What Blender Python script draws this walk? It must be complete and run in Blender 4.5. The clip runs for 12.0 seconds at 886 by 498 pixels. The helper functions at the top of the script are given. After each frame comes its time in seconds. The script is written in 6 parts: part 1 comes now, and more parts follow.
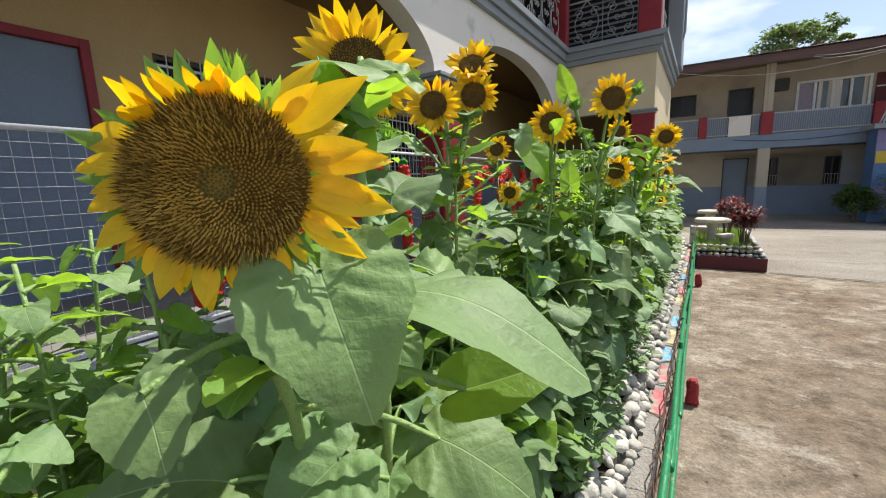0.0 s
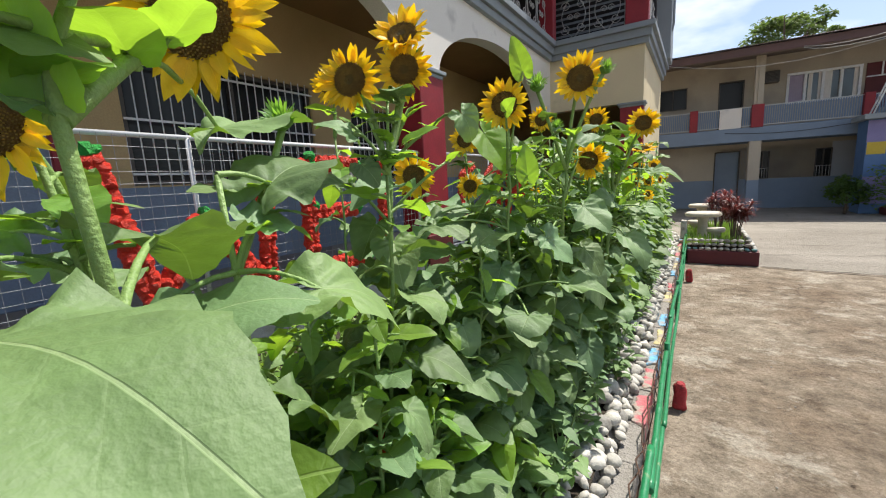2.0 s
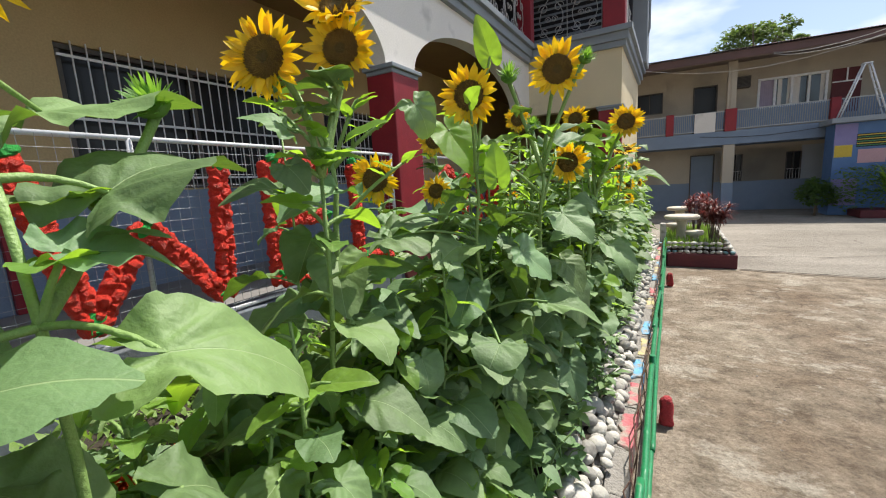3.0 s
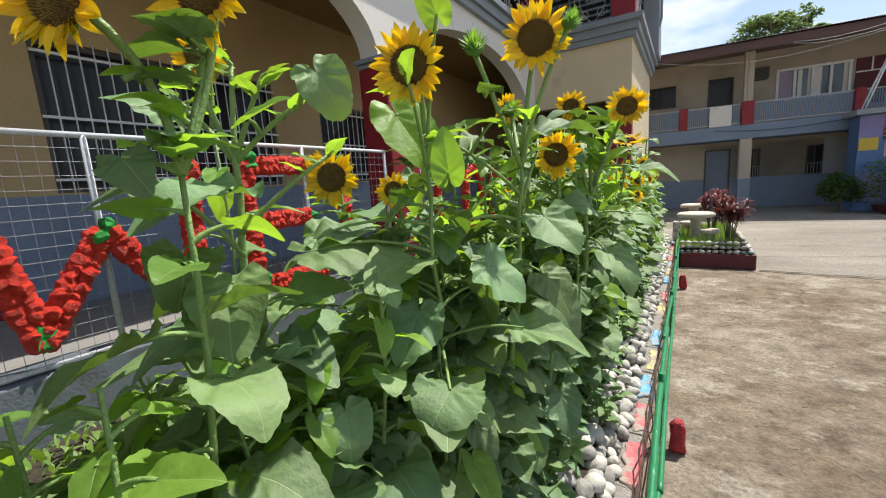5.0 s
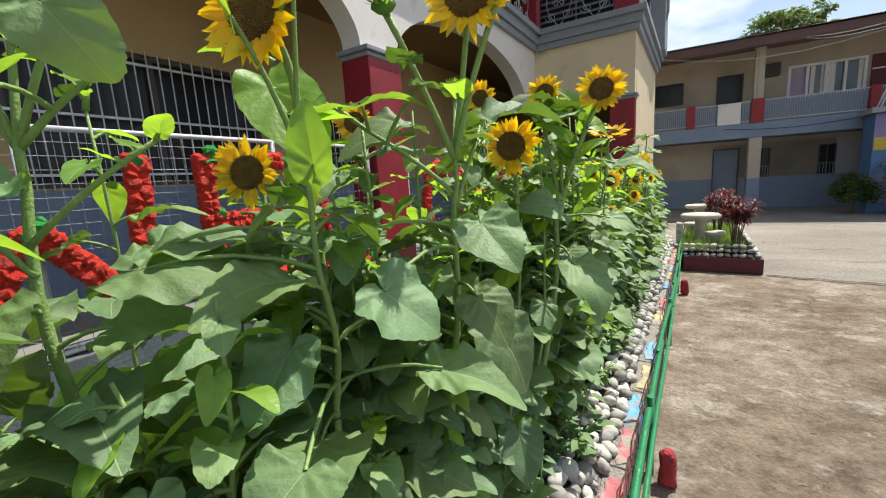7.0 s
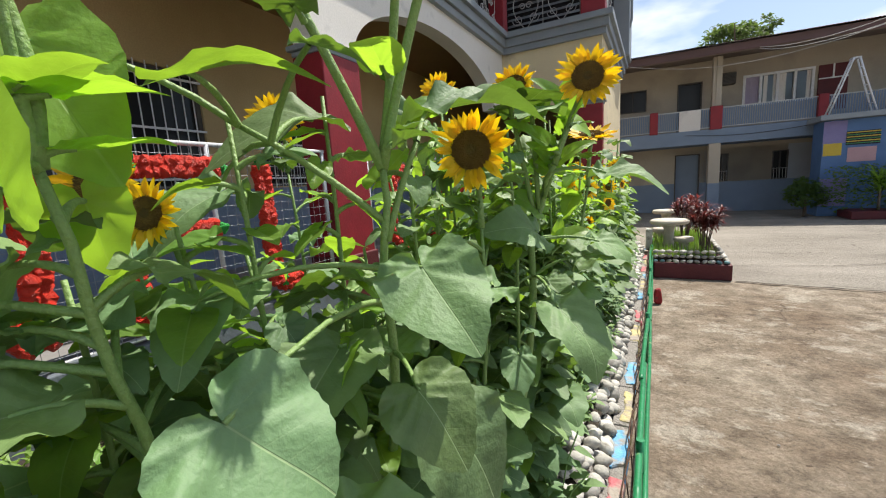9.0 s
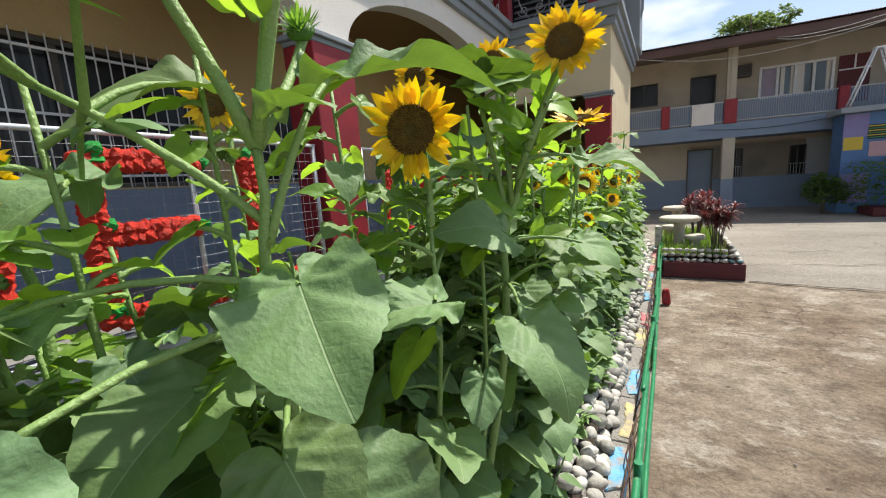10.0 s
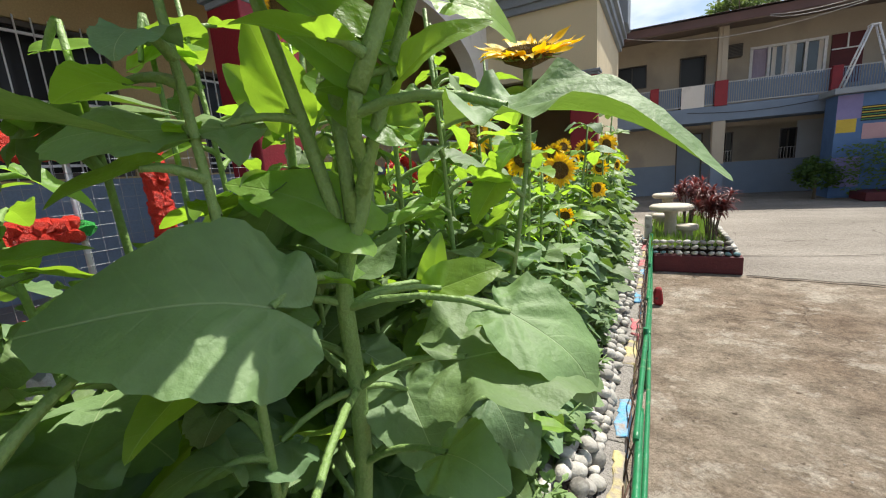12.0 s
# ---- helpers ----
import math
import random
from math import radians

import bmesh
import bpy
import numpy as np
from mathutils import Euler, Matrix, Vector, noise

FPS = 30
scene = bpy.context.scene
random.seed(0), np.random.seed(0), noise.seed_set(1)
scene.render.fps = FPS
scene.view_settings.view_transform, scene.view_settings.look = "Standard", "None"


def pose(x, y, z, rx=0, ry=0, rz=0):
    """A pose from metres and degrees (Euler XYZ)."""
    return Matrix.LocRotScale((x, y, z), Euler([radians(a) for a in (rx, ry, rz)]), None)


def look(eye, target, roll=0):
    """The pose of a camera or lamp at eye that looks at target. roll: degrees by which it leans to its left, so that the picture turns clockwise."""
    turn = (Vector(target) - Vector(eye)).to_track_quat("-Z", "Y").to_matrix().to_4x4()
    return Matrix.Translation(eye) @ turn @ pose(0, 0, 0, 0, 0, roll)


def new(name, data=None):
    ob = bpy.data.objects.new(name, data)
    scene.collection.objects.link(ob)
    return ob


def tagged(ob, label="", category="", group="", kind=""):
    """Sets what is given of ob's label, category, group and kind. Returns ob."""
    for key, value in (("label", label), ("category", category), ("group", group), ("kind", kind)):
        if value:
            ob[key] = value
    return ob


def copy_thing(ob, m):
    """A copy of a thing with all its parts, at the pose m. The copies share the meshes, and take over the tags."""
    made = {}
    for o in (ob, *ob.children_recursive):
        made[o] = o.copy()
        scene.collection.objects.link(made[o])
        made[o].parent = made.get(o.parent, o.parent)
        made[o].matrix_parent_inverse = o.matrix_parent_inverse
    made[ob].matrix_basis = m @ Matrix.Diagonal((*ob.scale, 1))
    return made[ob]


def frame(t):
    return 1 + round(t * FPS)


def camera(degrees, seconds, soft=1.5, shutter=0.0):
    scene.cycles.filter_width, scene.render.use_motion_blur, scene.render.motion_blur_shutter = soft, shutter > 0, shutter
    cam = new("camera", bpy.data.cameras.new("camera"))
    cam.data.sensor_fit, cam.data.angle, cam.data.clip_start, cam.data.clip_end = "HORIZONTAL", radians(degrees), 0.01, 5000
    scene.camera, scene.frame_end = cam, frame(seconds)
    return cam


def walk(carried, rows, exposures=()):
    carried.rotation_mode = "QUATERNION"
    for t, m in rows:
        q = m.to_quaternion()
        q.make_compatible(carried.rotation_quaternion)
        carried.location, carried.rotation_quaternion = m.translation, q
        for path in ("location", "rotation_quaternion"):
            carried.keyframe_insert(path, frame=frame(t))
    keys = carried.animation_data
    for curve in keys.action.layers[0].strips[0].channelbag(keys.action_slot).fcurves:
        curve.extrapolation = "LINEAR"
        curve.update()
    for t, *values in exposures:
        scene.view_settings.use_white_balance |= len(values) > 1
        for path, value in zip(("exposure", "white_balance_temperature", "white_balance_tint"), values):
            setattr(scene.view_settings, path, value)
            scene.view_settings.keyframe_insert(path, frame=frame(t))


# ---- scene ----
cam = camera(96.0, 12.0, soft=1.1)
PATH = [
    (0, (0.089, 0.108, 1.622), (-0.99, 1.761, 1.299), -2.1),
    (0.5, (0.101, 0.188, 1.611), (-1.003, 1.821, 1.276), -2.4),
    (1, (0.12, 0.248, 1.604), (-0.988, 1.877, 1.259), -2.5),
    (1.5, (0.138, 0.299, 1.602), (-0.955, 1.939, 1.262), -2.8),
    (2, (0.141, 0.358, 1.591), (-0.921, 2.02, 1.261), -3.0),
    (2.5, (0.12, 0.451, 1.582), (-0.902, 2.14, 1.26), -3.1),
    (3, (0.096, 0.572, 1.59), (-0.893, 2.281, 1.273), -3.2),
    (5, (0.109, 0.88, 1.579), (-0.926, 2.561, 1.257), -3.7),
    (5.5, (0.123, 1.0, 1.569), (-0.946, 2.659, 1.244), -3.6),
    (6, (0.141, 1.085, 1.558), (-0.944, 2.733, 1.23), -3.5),
    (6.5, (0.157, 1.143, 1.551), (-0.923, 2.792, 1.217), -3.3),
    (7, (0.172, 1.21, 1.561), (-0.888, 2.874, 1.234), -3.4),
    (9, (0.058, 1.54, 1.584), (-0.879, 3.279, 1.27), -3.5),
    (9.5, (0.079, 1.649, 1.576), (-0.867, 3.381, 1.253), -3.4),
    (10, (0.094, 1.752, 1.563), (-0.883, 3.466, 1.236), -3.6),
    (10.5, (0.1, 1.844, 1.564), (-0.913, 3.537, 1.234), -3.6),
    (11, (0.121, 1.938, 1.574), (-0.92, 3.612, 1.238), -3.7),
    (11.5, (0.068, 2.169, 1.562), (-0.921, 3.869, 1.199), -4.0),
    (12, (0.045, 2.36, 1.548), (-0.887, 4.087, 1.16), -4.2),
]
walk(cam, [(t, look(eye, target, roll)) for t, eye, target, roll in PATH])

# ---- world, sun, exposure ----
SUN_EL, SUN_AZ = radians(62), radians(23)      # azimuth from +y towards +x
world = bpy.data.worlds.new("sky")
scene.world = world
world.use_nodes = True
wn, wl = world.node_tree.nodes, world.node_tree.links
wn.clear()
sky = wn.new("ShaderNodeTexSky")
sky.sky_type, sky.sun_disc = "NISHITA", False
sky.sun_elevation, sky.sun_rotation = SUN_EL, SUN_AZ
sky.dust_density, sky.air_density = 1.5, 1.0
wtc = wn.new("ShaderNodeTexCoord")
wmap = wn.new("ShaderNodeMapping")
wmap.inputs["Scale"].default_value = (1.6, 1.6, 4.5)
wnoise = wn.new("ShaderNodeTexNoise")
wnoise.inputs["Scale"].default_value, wnoise.inputs["Detail"].default_value = 2.2, 8
wramp = wn.new("ShaderNodeValToRGB")
wramp.color_ramp.elements[0].position, wramp.color_ramp.elements[1].position = 0.48, 0.68
wmix = wn.new("ShaderNodeMixRGB")
wmix.inputs[2].default_value = (8.2, 8.4, 8.7, 1)
bg = wn.new("ShaderNodeBackground")
bg.inputs["Strength"].default_value = 0.110
wout = wn.new("ShaderNodeOutputWorld")
wl.new(wtc.outputs["Generated"], wmap.inputs["Vector"])
wl.new(wmap.outputs["Vector"], wnoise.inputs["Vector"])
wl.new(wnoise.outputs["Fac"], wramp.inputs["Fac"])
wl.new(wramp.outputs["Color"], wmix.inputs["Fac"])
wl.new(sky.outputs["Color"], wmix.inputs[1])
wl.new(wmix.outputs["Color"], bg.inputs["Color"])
wl.new(bg.outputs["Background"], wout.inputs["Surface"])

sun_data = bpy.data.lights.new("sun", "SUN")
sun_data.energy, sun_data.angle, sun_data.color = 5.0, radians(0.53), (1.0, 0.95, 0.86)
sun_ob = new("sun", sun_data)
SUN_DIR = Vector((math.sin(SUN_AZ) * math.cos(SUN_EL), math.cos(SUN_AZ) * math.cos(SUN_EL), math.sin(SUN_EL)))
sun_ob.matrix_basis = look((0, 0, 30), Vector((0, 0, 30)) - SUN_DIR)
scene.view_settings.exposure = 0.52

# ---- materials ----
def mat(name, col, rough=0.6, col2=None, scale=6.0, mix=0.5, bump=0.15, bump_scale=40.0, metal=0.0, fine=60.0, spec=0.4, stain=None, stain_scale=1.2, stain_lo=0.5, stain_hi=0.7, obj_random=0.0, grain_amp=0.2):
    """A painted or mineral surface: two colours mixed by broad noise, fine grain, stains and relief."""
    m = bpy.data.materials.new(name)
    m.use_nodes = True
    n, l = m.node_tree.nodes, m.node_tree.links
    p = n["Principled BSDF"]
    p.inputs["Roughness"].default_value, p.inputs["Metallic"].default_value = rough, metal
    p.inputs["Specular IOR Level"].default_value = spec
    geo = n.new("ShaderNodeNewGeometry")
    def noise_node(s, det=6):
        t = n.new("ShaderNodeTexNoise")
        t.inputs["Scale"].default_value, t.inputs["Detail"].default_value = s, det
        l.new(geo.outputs["Position"], t.inputs["Vector"])
        return t
    def mixer(kind, fac, a, b):
        t = n.new("ShaderNodeMixRGB")
        t.blend_type = kind
        for i, v in enumerate((fac, a, b)):
            if hasattr(v, "is_linked"):
                l.new(v, t.inputs[i])
            else:
                t.inputs[i].default_value = v if i == 0 else (*v, 1)
        return t.outputs["Color"]
    broad = noise_node(scale)
    ramp = n.new("ShaderNodeValToRGB")
    ramp.color_ramp.elements[0].position, ramp.color_ramp.elements[1].position = 0.5 - mix / 2, 0.5 + mix / 2
    l.new(broad.outputs["Fac"], ramp.inputs["Fac"])
    c2 = col2 or tuple(min(1, c * 0.78) for c in col)
    c = mixer("MIX", ramp.outputs["Color"], c2, col)
    grain = noise_node(fine, 3)
    gr = n.new("ShaderNodeMapRange")
    gr.inputs["To Min"].default_value, gr.inputs["To Max"].default_value = 1 - grain_amp, 1 + grain_amp
    l.new(grain.outputs["Fac"], gr.inputs["Value"])
    c = mixer("MULTIPLY", 1.0, c, gr.outputs["Result"])
    if stain:
        st = noise_node(stain_scale, 9)
        sr = n.new("ShaderNodeValToRGB")
        sr.color_ramp.elements[0].position, sr.color_ramp.elements[1].position = stain_lo, stain_hi
        l.new(st.outputs["Fac"], sr.inputs["Fac"])
        c = mixer("MIX", sr.outputs["Color"], c, stain)
    if obj_random:
        oi = n.new("ShaderNodeObjectInfo")
        rr = n.new("ShaderNodeMapRange")
        rr.inputs["To Min"].default_value, rr.inputs["To Max"].default_value = 1 - obj_random, 1 + obj_random * 0.6
        l.new(oi.outputs["Random"], rr.inputs["Value"])
        c = mixer("MULTIPLY", 1.0, c, rr.outputs["Result"])
    l.new(c, p.inputs["Base Color"])
    if bump:
        bt = noise_node(bump_scale, 5)
        b = n.new("ShaderNodeBump")
        b.inputs["Strength"].default_value, b.inputs["Distance"].default_value = bump, 0.02
        l.new(bt.outputs["Fac"], b.inputs["Height"])
        l.new(b.outputs["Normal"], p.inputs["Normal"])
    return m


def leaf_mat(name, col, vein, glow, thin=0.35, rough=0.42, veins=7.0, spec=0.5, slope=0.32, rib=0.045, side_vein=0.5):
    """A leaf: glossy skin with paler veins, part of the light passing through."""
    m = bpy.data.materials.new(name)
    m.use_nodes = True
    n, l = m.node_tree.nodes, m.node_tree.links
    p = n["Principled BSDF"]
    out = n["Material Output"]
    p.inputs["Roughness"].default_value = rough
    p.inputs["Specular IOR Level"].default_value = spec
    uv = n.new("ShaderNodeUVMap")
    sep = n.new("ShaderNodeSeparateXYZ")
    l.new(uv.outputs["UV"], sep.inputs["Vector"])
    def math_node(op, a, b=None, clamp=False):
        t = n.new("ShaderNodeMath")
        t.operation, t.use_clamp = op, clamp
        for i, v in enumerate((a, b)):
            if v is None:
                continue
            if hasattr(v, "is_linked"):
                l.new(v, t.inputs[i])
            else:
                t.inputs[i].default_value = v
        return t.outputs[0]
    u = sep.outputs["X"]
    v = math_node("ABSOLUTE", math_node("SUBTRACT", math_node("MULTIPLY", sep.outputs["Y"], 2.0), 1.0))
    mid = math_node("MULTIPLY", math_node("SUBTRACT", rib, v), 1.8 / rib, True)
    phase = math_node("FRACT", math_node("MULTIPLY", math_node("SUBTRACT", u, math_node("MULTIPLY", v, slope)), veins))
    side = math_node("MULTIPLY", math_node("SUBTRACT", 0.06, math_node("ABSOLUTE", math_node("SUBTRACT", phase, 0.5))), 14.0, True)
    side = math_node("MULTIPLY", side, math_node("SUBTRACT", 0.9, v))
    vf = math_node("MAXIMUM", mid, math_node("MULTIPLY", side, side_vein))
    geo = n.new("ShaderNodeNewGeometry")
    nz = n.new("ShaderNodeTexNoise")
    nz.inputs["Scale"].default_value, nz.inputs["Detail"].default_value = 30, 5
    l.new(geo.outputs["Position"], nz.inputs["Vector"])
    oi = n.new("ShaderNodeObjectInfo")
    vary = math_node("ADD", math_node("MULTIPLY", nz.outputs["Fac"], 0.6), math_node("MULTIPLY", oi.outputs["Random"], 0.5))
    vary = math_node("ADD", vary, 0.45)
    mul = n.new("ShaderNodeMixRGB")
    mul.blend_type = "MULTIPLY"
    mul.inputs[0].default_value = 1.0
    hue = n.new("ShaderNodeMixRGB")
    hue.inputs[1].default_value, hue.inputs[2].default_value = (col[0] * 1.03, col[1], col[2] * 0.9, 1), (col[0] * 0.86, col[1] * 0.96, col[2] * 1.16, 1)
    l.new(math_node("FRACT", math_node("MULTIPLY", oi.outputs["Random"], 7.3)), hue.inputs[0])
    l.new(hue.outputs["Color"], mul.inputs[1])
    l.new(vary, mul.inputs[2])
    mx = n.new("ShaderNodeMixRGB")
    l.new(math_node("MULTIPLY", vf, 0.75), mx.inputs[0])
    l.new(mul.outputs["Color"], mx.inputs[1])
    mx.inputs[2].default_value = (*vein, 1)
    l.new(mx.outputs["Color"], p.inputs["Base Color"])
    b = n.new("ShaderNodeBump")
    b.inputs["Strength"].default_value, b.inputs["Distance"].default_value = 0.5, 0.004
    cell = n.new("ShaderNodeTexNoise")
    cell.inputs["Scale"].default_value, cell.inputs["Detail"].default_value = 110, 3
    l.new(geo.outputs["Position"], cell.inputs["Vector"])
    h = math_node("SUBTRACT", math_node("MULTIPLY", cell.outputs["Fac"], 0.9), math_node("MULTIPLY", vf, 0.4))
    l.new(h, b.inputs["Height"])
    l.new(b.outputs["Normal"], p.inputs["Normal"])
    tr = n.new("ShaderNodeBsdfTranslucent")
    tm = n.new("ShaderNodeMixRGB")
    tm.blend_type = "MULTIPLY"
    tm.inputs[0].default_value = 1.0
    tm.inputs[1].default_value = (*glow, 1)
    l.new(vary, tm.inputs[2])
    l.new(tm.outputs["Color"], tr.inputs["Color"])
    ms = n.new("ShaderNodeMixShader")
    ms.inputs["Fac"].default_value = thin
    l.new(p.outputs["BSDF"], ms.inputs[1])
    l.new(tr.outputs["BSDF"], ms.inputs[2])
    l.new(ms.outputs["Shader"], out.inputs["Surface"])
    return m


def glass_mat(name, col, rough=0.08, spec=0.8):
    m = bpy.data.materials.new(name)
    m.use_nodes = True
    p = m.node_tree.nodes["Principled BSDF"]
    p.inputs["Base Color"].default_value = (*col, 1)
    p.inputs["Roughness"].default_value, p.inputs["Specular IOR Level"].default_value = rough, spec
    return m


def ground_mat():
    m = bpy.data.materials.new("concrete_yard")
    m.use_nodes = True
    n, l = m.node_tree.nodes, m.node_tree.links
    p = n["Principled BSDF"]
    p.inputs["Roughness"].default_value, p.inputs["Specular IOR Level"].default_value = 0.9, 0.25
    geo = n.new("ShaderNodeNewGeometry")
    def nz(s, det, rough=0.55, stretch=(1, 1, 1)):
        mp = n.new("ShaderNodeMapping")
        mp.inputs["Scale"].default_value = stretch
        t = n.new("ShaderNodeTexNoise")
        t.inputs["Scale"].default_value, t.inputs["Detail"].default_value, t.inputs["Roughness"].default_value = s, det, rough
        l.new(geo.outputs["Position"], mp.inputs["Vector"])
        l.new(mp.outputs["Vector"], t.inputs["Vector"])
        return t.outputs["Fac"]
    def ramp(f, a, c0, c1, b_):
        t = n.new("ShaderNodeValToRGB")
        t.color_ramp.elements[0].position, t.color_ramp.elements[1].position = a, b_
        t.color_ramp.elements[0].color, t.color_ramp.elements[1].color = (*c0, 1), (*c1, 1)
        l.new(f, t.inputs["Fac"])
        return t.outputs["Color"]
    def mix(kind, f, a, c):
        t = n.new("ShaderNodeMixRGB")
        t.blend_type = kind
        for i, v in enumerate((f, a, c)):
            if hasattr(v, "is_linked"):
                l.new(v, t.inputs[i])
            else:
                t.inputs[i].default_value = v
        return t.outputs["Color"]
    sep = n.new("ShaderNodeSeparateXYZ")
    l.new(geo.outputs["Position"], sep.inputs["Vector"])
    base = ramp(nz(0.55, 10, 0.62), 0.38, (0.165, 0.125, 0.090), (0.262, 0.224, 0.178), 0.60)
    mid = ramp(nz(5.0, 9, 0.62), 0.34, (0.62, 0.60, 0.57), (1.22, 1.22, 1.21), 0.62)
    c = mix("MULTIPLY", 1.0, base, mid)
    worn = ramp(nz(1.5, 14, 0.72, (1, 1.25, 1)), 0.535, (0, 0, 0), (0.75, 0.75, 0.75), 0.60)
    c = mix("MIX", worn, c, (0.36, 0.325, 0.27, 1))
    patch = ramp(nz(3.1, 12, 0.75), 0.60, (0, 0, 0), (0.7, 0.7, 0.7), 0.66)
    c = mix("MIX", patch, c, (0.43, 0.395, 0.335, 1))
    damp = ramp(nz(1.05, 9, 0.68, (1.4, 0.8, 1)), 0.58, (1, 1, 1), (0.66, 0.62, 0.58), 0.68)
    c = mix("MULTIPLY", 1.0, c, damp)
    # the smoother, paler slab beyond the seam
    edge = n.new("ShaderNodeMath")
    edge.operation = "MULTIPLY_ADD"
    l.new(sep.outputs["X"], edge.inputs[0])
    edge.inputs[1].default_value = 0.1
    l.new(sep.outputs["Y"], edge.inputs[2])
    slab = n.new("ShaderNodeMapRange")
    slab.inputs["From Min"].default_value, slab.inputs["From Max"].default_value = 8.33, 8.45
    l.new(edge.outputs[0], slab.inputs["Value"])
    pale = ramp(nz(0.6, 8, 0.6, (0.5, 1, 1)), 0.36, (0.19, 0.172, 0.147), (0.295, 0.27, 0.235), 0.64)
    c = mix("MIX", slab.outputs["Result"], c, pale)
    grit = ramp(nz(34, 8, 0.8), 0.32, (0.64, 0.63, 0.61), (1.50, 1.49, 1.48), 0.70)
    c = mix("MULTIPLY", 1.0, c, grit)
    spot = ramp(nz(13, 3, 0.5), 0.69, (1, 1, 1), (0.42, 0.39, 0.36), 0.74)
    c = mix("MULTIPLY", 1.0, c, spot)
    vor = n.new("ShaderNodeTexVoronoi")
    vor.feature = "DISTANCE_TO_EDGE"
    vor.inputs["Scale"].default_value = 0.55
    warp = n.new("ShaderNodeTexNoise")
    warp.inputs["Scale"].default_value, warp.inputs["Detail"].default_value = 2.5, 6
    l.new(geo.outputs["Position"], warp.inputs["Vector"])
    shift = mix("ADD", 0.45, geo.outputs["Position"], warp.outputs["Color"])
    l.new(shift, vor.inputs["Vector"])
    hair = ramp(vor.outputs["Distance"], 0.0015, (0.5, 0.47, 0.44), (1, 1, 1), 0.006)
    c = mix("MULTIPLY", ramp(nz(0.8, 3), 0.50, (0, 0, 0), (1, 1, 1), 0.56), c, hair)
    l.new(c, p.inputs["Base Color"])
    b1 = n.new("ShaderNodeBump")
    b1.inputs["Strength"].default_value, b1.inputs["Distance"].default_value = 1.0, 0.045
    l.new(nz(11, 10, 0.7), b1.inputs["Height"])
    b2 = n.new("ShaderNodeBump")
    b2.inputs["Strength"].default_value, b2.inputs["Distance"].default_value = 0.6, 0.006
    l.new(nz(90, 4, 0.6), b2.inputs["Height"])
    l.new(b1.outputs["Normal"], b2.inputs["Normal"])
    l.new(b2.outputs["Normal"], p.inputs["Normal"])
    return m


M_CONC = ground_mat()
M_SOIL = mat("dark_soil", (0.055, 0.042, 0.03), 0.95, (0.025, 0.02, 0.014), 14, 0.6, 0.8, 50)
M_STONE = mat("pale_cobble", (0.52, 0.50, 0.45), 0.75, (0.40, 0.38, 0.34), 9, 0.6, 0.3, 60, stain=(0.22, 0.20, 0.17), stain_scale=14, stain_lo=0.55, stain_hi=0.72, obj_random=0.45)
M_KERB = mat("bare_kerb", (0.31, 0.29, 0.265), 0.9, (0.20, 0.185, 0.165), 14, 0.7, 0.9, 60)
M_BLUEP = mat("blue_paint", (0.16, 0.42, 0.66), 0.6, (0.10, 0.30, 0.50), 9, 0.6, 0.4, 50, stain=(0.30, 0.26, 0.22), stain_scale=11, stain_lo=0.46, stain_hi=0.58)
M_PINKP = mat("pink_paint", (0.50, 0.13, 0.15), 0.65, (0.34, 0.09, 0.10), 9, 0.6, 0.4, 50, stain=(0.30, 0.26, 0.22), stain_scale=11, stain_lo=0.46, stain_hi=0.58)
M_YELP = mat("yellow_paint", (0.55, 0.47, 0.22), 0.7, (0.40, 0.33, 0.17), 9, 0.6, 0.4, 50, stain=(0.30, 0.26, 0.22), stain_scale=11, stain_lo=0.46, stain_hi=0.58)
M_GREENP = mat("green_bamboo_paint", (0.02, 0.22, 0.085), 0.35, (0.015, 0.15, 0.06), 12, 0.6, 0.15, 60, spec=0.5, stain=(0.24, 0.30, 0.16), stain_scale=16, stain_lo=0.62, stain_hi=0.72)
M_REDP = mat("red_paint", (0.30, 0.02, 0.03), 0.5, (0.20, 0.015, 0.022), 5, 0.6, 0.15, 40)
M_STAKE = mat("stake_red", (0.42, 0.035, 0.04), 0.7, (0.26, 0.02, 0.025), 18, 0.6, 0.8, 70, stain=(0.10, 0.05, 0.04), stain_scale=16, stain_lo=0.55, stain_hi=0.68)
M_PLINTH = mat("plinth_grey", (0.150, 0.172, 0.20), 0.7, (0.115, 0.13, 0.15), 2.5, 0.6, 0.2, 50, stain=(0.09, 0.09, 0.085), stain_scale=3, stain_lo=0.52, stain_hi=0.7)
M_FENCE = mat("fence_white", (0.58, 0.59, 0.61), 0.5, (0.44, 0.45, 0.47), 8.0, 0.6, 0.05, 60)
M_PALEB = mat("pale_blue_grey", (0.40, 0.44, 0.50), 0.7, (0.34, 0.37, 0.42), 2, 0.6, 0.1)
M_MAROON = mat("maroon_paint", (0.125, 0.02, 0.024), 0.6, (0.08, 0.014, 0.017), 4, 0.6, 0.3, 40)
M_CREAM = mat("cream_wall", (0.68, 0.58, 0.38), 0.8, (0.60, 0.51, 0.34), 1.5, 0.6, 0.12, 70, stain=(0.40, 0.34, 0.24), stain_scale=2.2, stain_lo=0.58, stain_hi=0.8)
